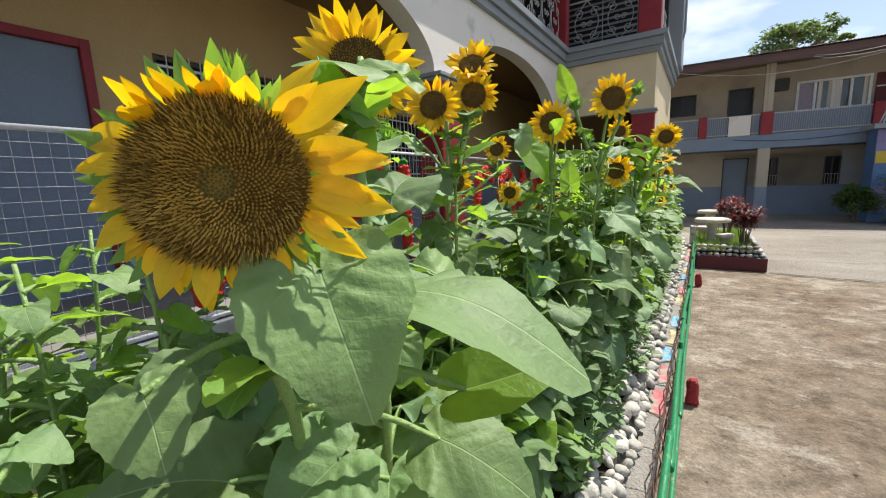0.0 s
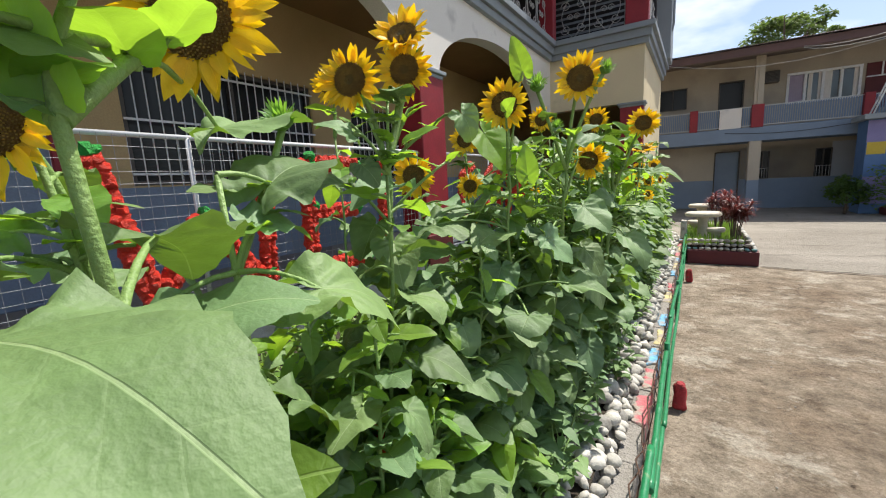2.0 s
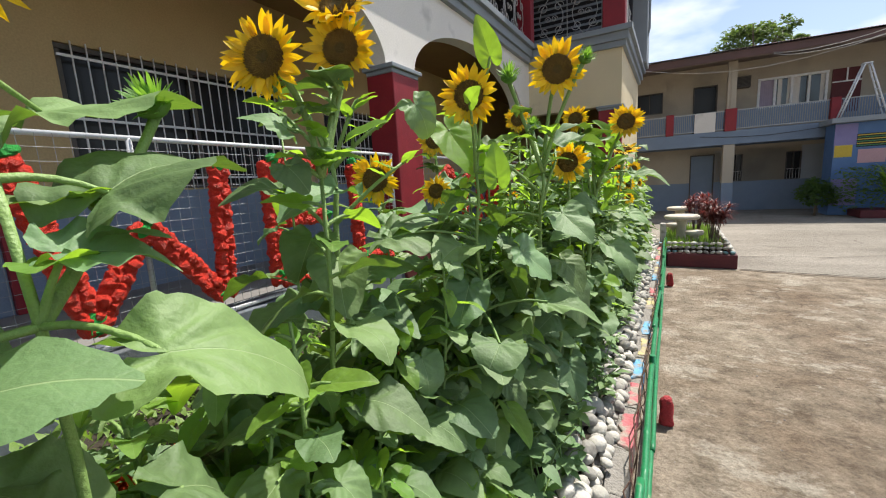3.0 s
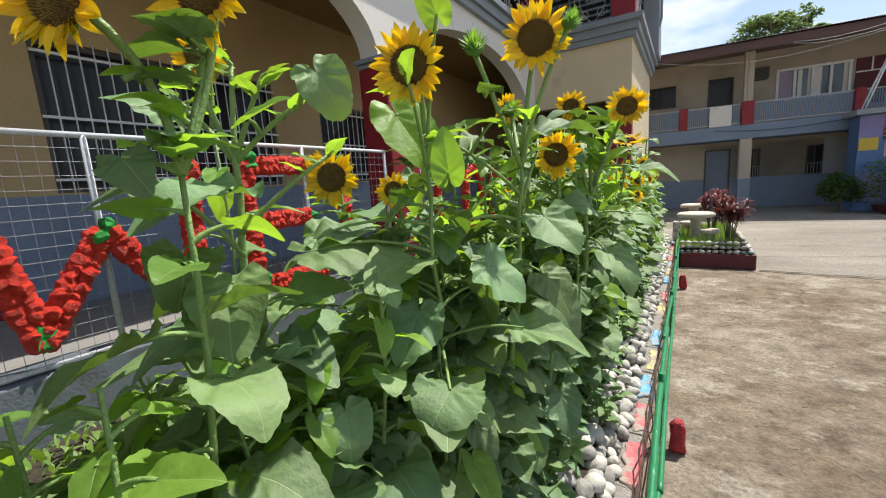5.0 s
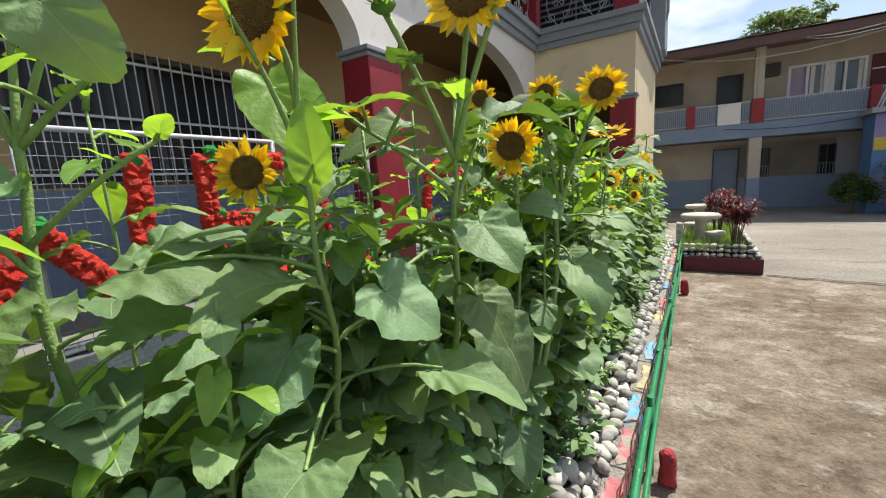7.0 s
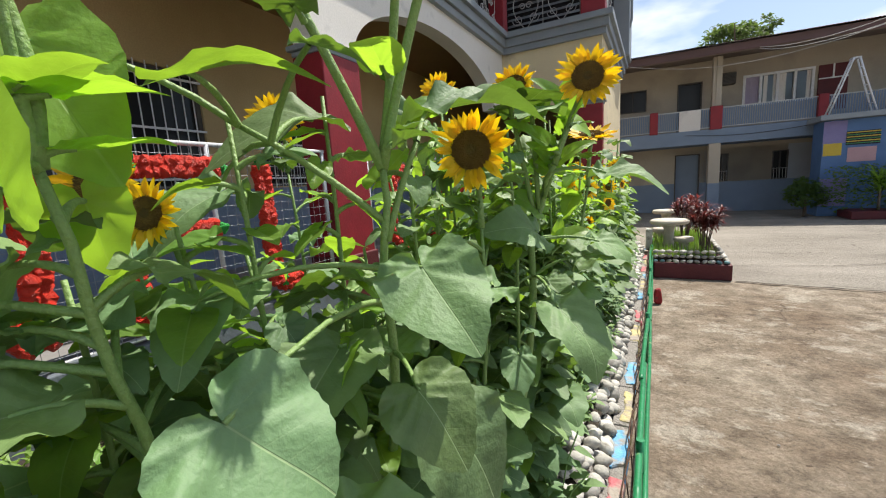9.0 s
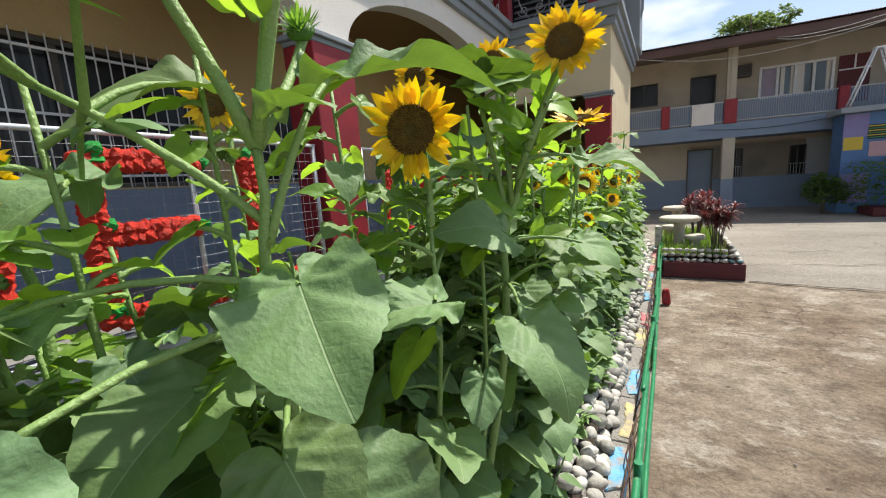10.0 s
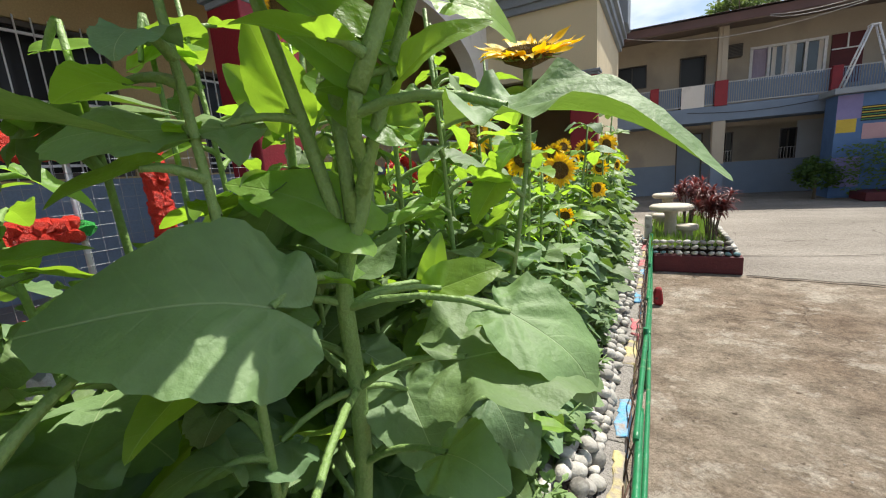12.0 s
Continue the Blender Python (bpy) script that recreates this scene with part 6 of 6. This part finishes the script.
# the tall forked plant with the heart-shaped leaf
sunflower([(-.42, 2.11, S), (-.38, 2.09, 1.0), (-.335, 2.07, 1.4), (-.322, 2.062, 1.616)], 0.0145,
          [((-.264, 2.052, 1.963), FACE, .105, ""), ((-.172, 2.06, 1.984), (.5, -.4, .7), .045, "bud"), ((-.392, 1.92, 1.936), (.2, -.5, .8), .055, "bud"), ((-.412, 2.235, 1.812), (.3, -.6, .7), .045, "bud")],
          [((-.245, 2.035, 1.465), (-.132, 1.971, 1.375), (.3, -.56, .77), False, 1.05, 1), ((-.231, 1.98, 1.30), (-.155, 1.975, 1.21), (.3, -.45, .8), False, 1.2),
           ((-.375, 1.804, 1.717), (-.301, 1.934, 1.732), (.1, -.1, 1), True, 0.9, 2),
           ((-.305, 1.914, 1.757), (-.256, 1.982, 1.740), (.1, -.3, .9), False, 0.7),
           ((-.501, 2.103, 1.716), (-.607, 1.942, 1.659), (.2, -.4, .9), False, 0.9),
           ((-.476, 1.839, 1.452), (-.421, 1.770, 1.381), (.4, -.4, .8), False, 1.0),
           ((-.370, 1.975, 1.348), (-.337, 1.846, 1.275), (.3, -.4, .9), False, 1.15),
           ((-.300, 1.745, 1.373), (-0.216, 1.798, 1.282), (.2, -.35, .9), False, 1.35)] + [((-.240, 2.080, 1.185), (-0.159, 2.128, 1.028), (.3, -.4, .85), False, 1.2), ((-0.534, 1.736, 1.762), (-0.428, 1.743, 1.609), (.5, -.5, .6), True, 1.0), ((-0.371, 2.214, 1.708), (-0.296, 2.290, 1.758), (.2, -.6, .7), True, 0.9), ((-.683, 2.024, 1.601), (-.681, 1.891, 1.516), (.3, -.4, .9), False, 1.0),
           ((-.317, 2.218, 1.726), (-0.150, 2.393, 1.738), (.1, -.4, .9), False, 0.55),
           ((-.40, 2.15, 1.60), (-.36, 2.20, 1.66), (0, -.6, .8), True, 1.0)], 12, 17, keep=0.33, high=0.72, top_young=0, tuft=1,
          shoots=[((-.325, 2.064, 1.53), (-0.464, 1.924, 1.685), .006), ((-.325, 2.064, 1.50), (-0.287, 2.113, 1.656), .006)])
# the thick stem reached last
sunflower([(-.29, 2.68, S), (-.275, 2.67, 1.0), (-.262, 2.69, 1.4), (-.23, 2.70, 1.55), (-.185, 2.65, 1.62)], 0.0165, [((-.097, 2.637, 1.829), (.1, -.97, .25), .080, "")],
          [((-.142, 2.47, 1.281), (.0, 2.386, 1.157), (.3, -.3, .9), False, 0.8), ((-.080, 2.724, 1.403), (.03, 2.721, 1.335), UPV, False, 0.9),
           ((-.056, 2.665, 1.592), (.085, 2.657, 1.556), (0, -.35, .95), False, 0.8, 5),
           ((-.216, 2.556, 1.453), (-.299, 2.442, 1.479), (.3, -.55, .75), False, 1.1, 6),
           ((-.112, 2.683, 1.369), (.020, 2.80, 1.35), (-.1, -.4, .9), False, 1.0, 7),
           ((-.188, 2.778, 1.404), (-.119, 2.817, 1.427), (.1, -.7, .7), True, 1.1), ((-.214, 2.80, 1.403), (-.20, 2.81, 1.47), (.3, -.9, .2), True, 0.8),
           ((-.205, 2.685, 1.638), (-.253, 2.624, 1.682), (.4, -.7, .5), True, 0.8)] + [((-.179, 2.704, 1.637), (-.094, 2.732, 1.685), (.2, -.7, .6), True, 0.6),
           ((-.207, 2.686, 1.629), (-.237, 2.659, 1.635), (.3, -.8, .5), True, 1.2), ((-.21, 2.70, 1.68), (-.30, 2.60, 1.74), (.3, -.6, .7), True, 0.8),
           ((-.18, 2.73, 1.72), (-.11, 2.66, 1.80), (.3, -.7, .6), True, 0.8), ((-.17, 2.74, 1.78), (-.24, 2.66, 1.86), (.3, -.7, .6), True, 0.8), ((-.16, 2.74, 1.82), (-.08, 2.76, 1.90), (.1, -.8, .6), True, 0.8),
           ((-.20, 2.71, 1.60), (-.30, 2.70, 1.66), (.2, -.7, .7), True, 0.8), ((-.24, 2.69, 1.50), (-.33, 2.62, 1.56), (.3, -.6, .7), True, 0.9)] + [((-.30, 2.60, 1.60), (-.40, 2.50, 1.60), (.2, -.3, .9), False, 0.9),            ((-.27, 2.67, 1.79), (-.17, 2.57, 1.81), (.1, -.2, .95), False, 1.5), ((-.29, 2.62, 1.83), (-.38, 2.53, 1.83), (.1, -.2, .95), False, 1.3), ((-.20, 2.62, 1.76), (-.24, 2.50, 1.75), (.1, -.2, .95), False, 1.1),
           ((-.268, 2.73, 1.673), (-.184, 2.833, 1.709), (0, -.5, .85), False, 1.1), ((-.25, 2.815, 1.638), (-.283, 2.721, 1.656), (.1, -.8, .6), True, 1.3), ((-.191, 2.87, 1.759), (-.122, 2.932, 1.72), (.1, -.7, .7), True, 1.2),
                                 ((-.298, 2.605, 1.279), (-.303, 2.514, 1.29), (.2, -.3, .95), False, 1.3)] + [((-.232, 2.747, 1.273), (-.150, 2.683, 1.214), (.2, -.4, .9), False, 1.0), ((-.150, 2.832, 1.234), (-.103, 2.807, 1.176), (.3, -.4, .9), False, 1.0), ((-.133, 2.666, 1.270), (-.064, 2.652, 1.267), (.1, -.3, .95), False, 1.3)], 18, 18, keep=0.3, high=0.72, top_young=0, tuft=2,
          shoots=[((-.25, 2.69, 1.46), (-.30, 2.63, 1.80), .008), ((-.24, 2.69, 1.50), (-.26, 2.70, 1.84), .008), ((-.225, 2.69, 1.53), (-.13, 2.74, 1.80), .0075)])
sunflower([(-.52, 2.62, S), (-.50, 2.60, 1.1), (-.48, 2.57, 1.72)], 0.009, (), [((-.470, 2.536, 1.628), (-.425, 2.628, 1.648), (.1, -.4, .9), False, 1.0), ((-.473, 2.536, 1.608), (-.466, 2.655, 1.657), (.3, -.3, .9), False, 0.9), ((-.46, 2.54, 1.62), (-.427, 2.44, 1.635), (.3, -.3, .9), False, 1.0), ((-.501, 2.563, 1.694), (-.477, 2.608, 1.707), (.2, -.6, .8), True, 1.3)], 12, 40, (0.05, 0.1), keep=0.3, label="leafy sunflower plant, not yet in flower", low=0.4, high=0.7, top_young=0)
sunflower([(-.44, 2.78, S), (-.42, 2.77, 1.1), (-.39, 2.75, 1.70)], 0.009, (), [((-.354, 2.729, 1.636), (-.355, 2.692, 1.728), (.6, -.8, .1), True, 0.9), ((-.404, 2.746, 1.641), (-.425, 2.703, 1.696), (.5, -.8, .3), True, 1.1)], 12, 41, (0.05, 0.1), keep=0.3, label="leafy sunflower plant, not yet in flower", low=0.4, high=0.7, top_young=0)
sunflower([(-.60, 2.74, S), (-.59, 2.72, 1.1), (-.57, 2.70, 1.78)], 0.009, (), [((-.56, 2.70, 1.75), (-.638, 2.818, 1.764), (.3, -.7, .6), True, 1.2), ((-.555, 2.679, 1.715), (-.512, 2.737, 1.743), (.2, -.6, .8), True, 1.2)], 12, 42, (0.05, 0.1), keep=0.3, label="leafy sunflower plant, not yet in flower", low=0.4, high=0.7, top_young=0)

# plants without a flower that fill the bed nearby
r = random.Random(77)
FILL = [
        (-0.50, 1.02, 1.35), (-0.36, 1.35, 1.20), (-0.62, 1.62, 1.30), (-0.44, 1.98, 1.35), (-0.90, 1.25, 1.20), (-0.55, 2.30, 1.45), (-0.62, 2.80, 1.55), (-0.50, 2.62, 1.45), (-0.28, 1.75, 1.10), (-0.27, 2.30, 1.15), (-0.30, 2.95, 1.40), (-0.30, 1.20, 1.00),
        (-0.45, 0.25, 1.30), (-0.62, 0.35, 1.40), (-0.85, 0.90, 1.30), (-0.52, 3.30, 1.55), (-0.30, 3.40, 1.50), (-0.75, 3.50, 1.60), (-0.40, 0.95, 1.15), (-0.55, 1.45, 1.30), (-0.34, 1.55, 1.10), (-0.60, 1.85, 1.30), (-0.82, 1.70, 1.20), (-0.40, 2.25, 1.30),
        (-0.66, 2.15, 1.30), (-0.88, 2.25, 1.15), (-0.42, 2.80, 1.50), (-0.60, 3.10, 1.60)] + [(-0.28, 2.60, 1.10), (-0.29, 3.20, 1.45), (-0.80, 0.50, 1.30), (-1.00, 0.70, 1.15), (-0.72, 1.00, 1.30), (-1.05, 1.50, 1.05), (-1.10, 1.85, 1.05), (-0.25, 2.00, 0.95),
]
FILL += [
        (-0.24, 1.50, 0.85), (-0.42, 0.55, 1.15), (-0.95, 3.40, 1.55), (-0.45, 3.50, 1.60), (-0.72, 0.75, 1.10), (-0.95, 1.00, 0.95), (-0.85, 1.15, 1.00), (-1.10, 1.20, 0.90), (-0.62, 1.30, 1.15), (-0.75, 1.55, 1.10), (-0.95, 1.75, 1.00), (-1.20, 1.60, 0.85),
        (-1.25, 2.00, 0.90), (-0.80, 2.05, 1.15), (-0.98, 2.30, 1.10), (-1.20, 2.40, 1.00), (-0.70, 2.30, 1.15), (-0.50, 1.20, 1.05), (-0.42, 1.70, 1.10), (-0.48, 2.10, 1.20), (-0.36, 2.70, 1.20), (-0.85, 2.70, 1.15), (-0.55, 0.95, 1.00), (-0.95, 0.45, 1.10),
        (-1.15, 0.80, 0.90), (-0.78, 0.28, 1.52), (-0.95, 0.22, 1.58), (-0.70, 0.10, 1.42)] + [(-1.08, 0.38, 1.55), (-0.90, 0.02, 1.45), (-0.60, 0.16, 1.38), (-1.25, 0.30, 1.55), (-0.66, 0.36, 1.50), (-1.15, 1.00, 1.15), (-1.30, 1.40, 1.05), (-1.00, 1.30, 1.15),
]
FILL += [
        (-0.52, 1.90, 1.55), (-0.62, 2.05, 1.50), (-0.48, 2.45, 1.60), (-0.58, 2.55, 1.65), (-0.36, 2.85, 1.60), (-0.50, 2.95, 1.70), (-0.34, 3.25, 1.65), (-0.62, 3.35, 1.70), (-0.22, 2.90, 1.30), (-0.90, 3.20, 1.70), (-0.24, 3.50, 1.55), (-0.56, 1.75, 1.50),
        (-0.44, 1.50, 1.40),
]
for k, (x, y, h) in enumerate(FILL):
    if x > -0.43 and h < 1.36:
        x -= 0.17
    sunflower([(x, y, S), (x + r.uniform(-.03, .03), y + r.uniform(-.03, .03), S + (h - S) * .6), (x + r.uniform(-.05, .05), y + r.uniform(-.05, .05), h)], 0.009, (), (), 29, 100 + k, (0.06, 0.15), join=True, keep=0.24 if y > 1.4 else 0.3, low=0.16, label="leafy sunflower plant, not yet in flower", top_young=6)

TALL = [(-.30, 2.58, 1.72), (-.45, 2.36, 1.76), (-.55, 2.78, 1.84), (-.25, 3.0, 1.8), (-.40, 3.22, 1.86), (-.72, 3.12, 1.86), (-.22, 3.38, 1.76), (-.36, 3.5, 1.85), (-.52, 1.95, 1.7), (-.85, 3.4, 1.9), (-.55, 3.55, 1.9), (-.48, 2.12, 1.75)]
for k, (x, y, h) in enumerate(TALL):
    sunflower([(x, y, S), (x + r.uniform(-.03, .03), y, 1.0), (x + r.uniform(-.04, .04), y - .03, h)], 0.009, (), (), 18, 260 + k, (0.06, 0.12), join=True, keep=0.2, low=0.55, label="leafy sunflower plant, not yet in flower", top_young=9)

# the rows further on: a few plants built once, then repeated
def far_plant(seed, flower):
    r = random.Random(seed)
    h = r.uniform(1.4, 1.7)
    pl = thing("sunflower", pose(0, 0, S), SUNF if flower else "leafy sunflower plant, not yet in flower", "sunflower", "sunflowers in the bed")
    sb, pb, lb, yb = bmesh.new(), bmesh.new(), bmesh.new(), bmesh.new()
    fine = [Vector((0.03 * math.sin(i * .7 + seed), 0.03 * math.cos(i * .6 + seed) - 0.03, (h - S) * i / 8)) for i in range(9)]
    tube(sb, fine, [0.012 * (1 - .5 * i / 8) for i in range(9)], 7)
    for k in range(42):
        t = 0.12 + 0.86 * (k + r.random() * .6) / 42
        p0 = fine[min(8, int(t * 8.9))]
        a = k * 2.4 + r.uniform(-.4, .4)
        size = (0.17 - 0.08 * t) * r.uniform(.8, 1.2)
        out = Vector((math.cos(a), math.sin(a), r.uniform(0.1, .5)))
        p1 = p0 + out * size * r.uniform(.5, .9)
        tube(pb, curve_pts(p0, p1, p0.lerp(p1, .5) + Vector((0, 0, .02)), 3), [.004, .0036, .0032, .003], 5)
        yg = k > 29 and r.random() < .75
        heart(yb if yg else lb, aim(p1, (out.x, out.y, r.uniform(-.7, .15)), (.3 * out.x + r.uniform(-.4, .4), .3 * out.y + r.uniform(-.4, .4), 1), size), 4, 16, r.uniform(.85, 1.05), r.uniform(-.05, .3), r.uniform(.3, 1.1), .055, .04, seed * 50 + k, r.uniform(-.3, .3))
    part("stem", sb, M_STEM, pl)
    tagged(part("leaf_stalk_mass", pb, M_STEM, pl), kind="stuff")
    tagged(part("foliage", lb, M_LEAF, pl), kind="stuff")
    tagged(part("young_foliage", yb, M_LEAFY, pl), kind="stuff")
    if flower:
        c = Vector((0.04, -0.06, h + 0.12))
        tube_b = bmesh.new()
        tube(tube_b, curve_pts(fine[-1], c - FACE * 0.02 - Vector((0, 0, S)), fine[-1] + Vector((0, 0, .08)), 4), .007, 6)
        part("flower_stalk", tube_b, M_STEM, pl)
        head(pl, c, (FACE.x + r.uniform(-.4, .4), FACE.y, FACE.z + r.uniform(-.1, .5)), r.uniform(.075, .095), pose(0, 0, S), split=False)
    return pl


protos = [far_plant(800 + k, k in (0, 2, 5, 7)) for k in range(9)]
r = random.Random(99)
spots = []
y = 3.55
while y < 9.3:
    for x in ((-0.42, -0.7, -0.98) if y < 4.4 else (-0.3, -0.56, -0.85)):
        if r.random() < 0.88:
            spots.append((min(-0.37, x + r.uniform(-.12, .1)), y + r.uniform(-.12, .12)))
    y += 0.23
for k, (x, y) in enumerate(spots):
    s = r.uniform(0.8, 1.12)
    src = protos[r.randrange(9)]
    m = pose(x, y, S, 0, 0, r.uniform(-50, 50)) @ Matrix.Diagonal((s, s, s, 1))
    if k < 9:
        protos[k].matrix_basis = m
    else:
        copy_thing(src, m)

# ---- low weeds, red flowers and small white-green shrubs at the edge ----
bm = bmesh.new()
r = random.Random(120)
for k in range(9500):
    x, y = r.uniform(-2.75, -0.42), r.uniform(-0.6, 6.5)
    if x > -1.0 and r.random() < 0.55:
        continue
    a = r.uniform(0, 6.28)
    blade(bm, aim((x, y, SOIL + r.uniform(-0.02, 0.1)), (math.cos(a) * .6, math.sin(a) * .6, r.uniform(.3, 1.2)), (math.cos(a) * .3, math.sin(a) * .3, 1), r.uniform(0.05, 0.15)), 3, 2, r.uniform(.12, .4), .1, .8, 0, 0, .6, 0, k)
tagged(part("weeds", bm, M_WEED), "low bright green grass and weeds between the stems", "weeds", kind="stuff")


def red_flower(x, y, h, seed):
    c = thing("red_flower_plant", pose(x, y, SOIL), "small bedding plant with orange-red ragged flower heads", "flower", "red flowers in the bed")
    r = random.Random(seed)
    sb, lb, fb = bmesh.new(), bmesh.new(), bmesh.new()
    for s in range(5):
        top = Vector((r.uniform(-.08, .08), r.uniform(-.08, .08), h * r.uniform(.8, 1.05)))
        tube(sb, curve_pts((0, 0, 0), top, (0, 0, h * .5), 4), .004, 5)
        for k in range(8):
            a, t = r.uniform(0, 6.28), r.uniform(.2, .9)
            blade(lb, aim(top * t, (math.cos(a), math.sin(a), r.uniform(-.3, .4)), (0, 0, 1), r.uniform(.05, .09)), 4, 2, .4, .2, .6, 0, 0, .6, 0, k)
        for k in range(34):
            v = Vector((r.gauss(0, 1), r.gauss(0, 1), abs(r.gauss(0, 1)) + .2)).normalized()
            blade(fb, aim(top + v * .01, v, v.orthogonal(), r.uniform(.025, .045)), 3, 2, .5, .2, .5, 0, 0, .7, 0, k)
    part("stalk", sb, M_STEM, c)
    part("leaves", lb, M_WEED, c)
    tagged(part("petals", fb, M_REDFL, c), kind="stuff")


RED = [(-.42, .62, .75), (-.52, .75, .7), (-.6, 1.1, .6), (-.55, 1.9, .6), (-.62, 2.6, .5), (-.5, 1.6, .55)]
RED += [(-1.22 + 0.1 * math.sin(k * 2.3), 0.72 + k * 0.22, 0.44 + 0.06 * math.sin(k * 1.7)) for k in range(15)]
for k, (x, y, h) in enumerate(RED):
    red_flower(x, y, h, 130 + k)


def edge_weed(x, y, s, seed):
    c = thing("edge_weed", pose(x, y, SOIL), "small grey-green leafy weed behind the cobbles", "weed", "weeds along the cobbles")
    r = random.Random(seed)
    sb, lb = bmesh.new(), bmesh.new()
    for k in range(5):
        a = r.uniform(0, 6.28)
        top = Vector((math.cos(a) * .1 * s, math.sin(a) * .1 * s, r.uniform(.15, .35) * s))
        tube(sb, curve_pts((0, 0, 0), top, (0, 0, top.z * .7), 3), .003, 5)
        for q in range(9):
            b, t = r.uniform(0, 6.28), r.uniform(.3, 1)
            blade(lb, aim(top * t, (math.cos(b), math.sin(b), r.uniform(-.5, .3)), (0, 0, 1), r.uniform(.04, .075) * s), 4, 2, .6, .2, .5, 0, .05, .55, 0, q)
    part("stalk", sb, M_STEM, c)
    part("leaves", lb, M_LEAF, c)


r = random.Random(150)
for k in range(48):
    edge_weed((-0.42, -0.31, -0.25)[k % 3] + r.uniform(-.04, .03), 1.5 + k * 0.12 + r.uniform(-.08, .08), r.uniform(.8, 1.3), 200 + k)
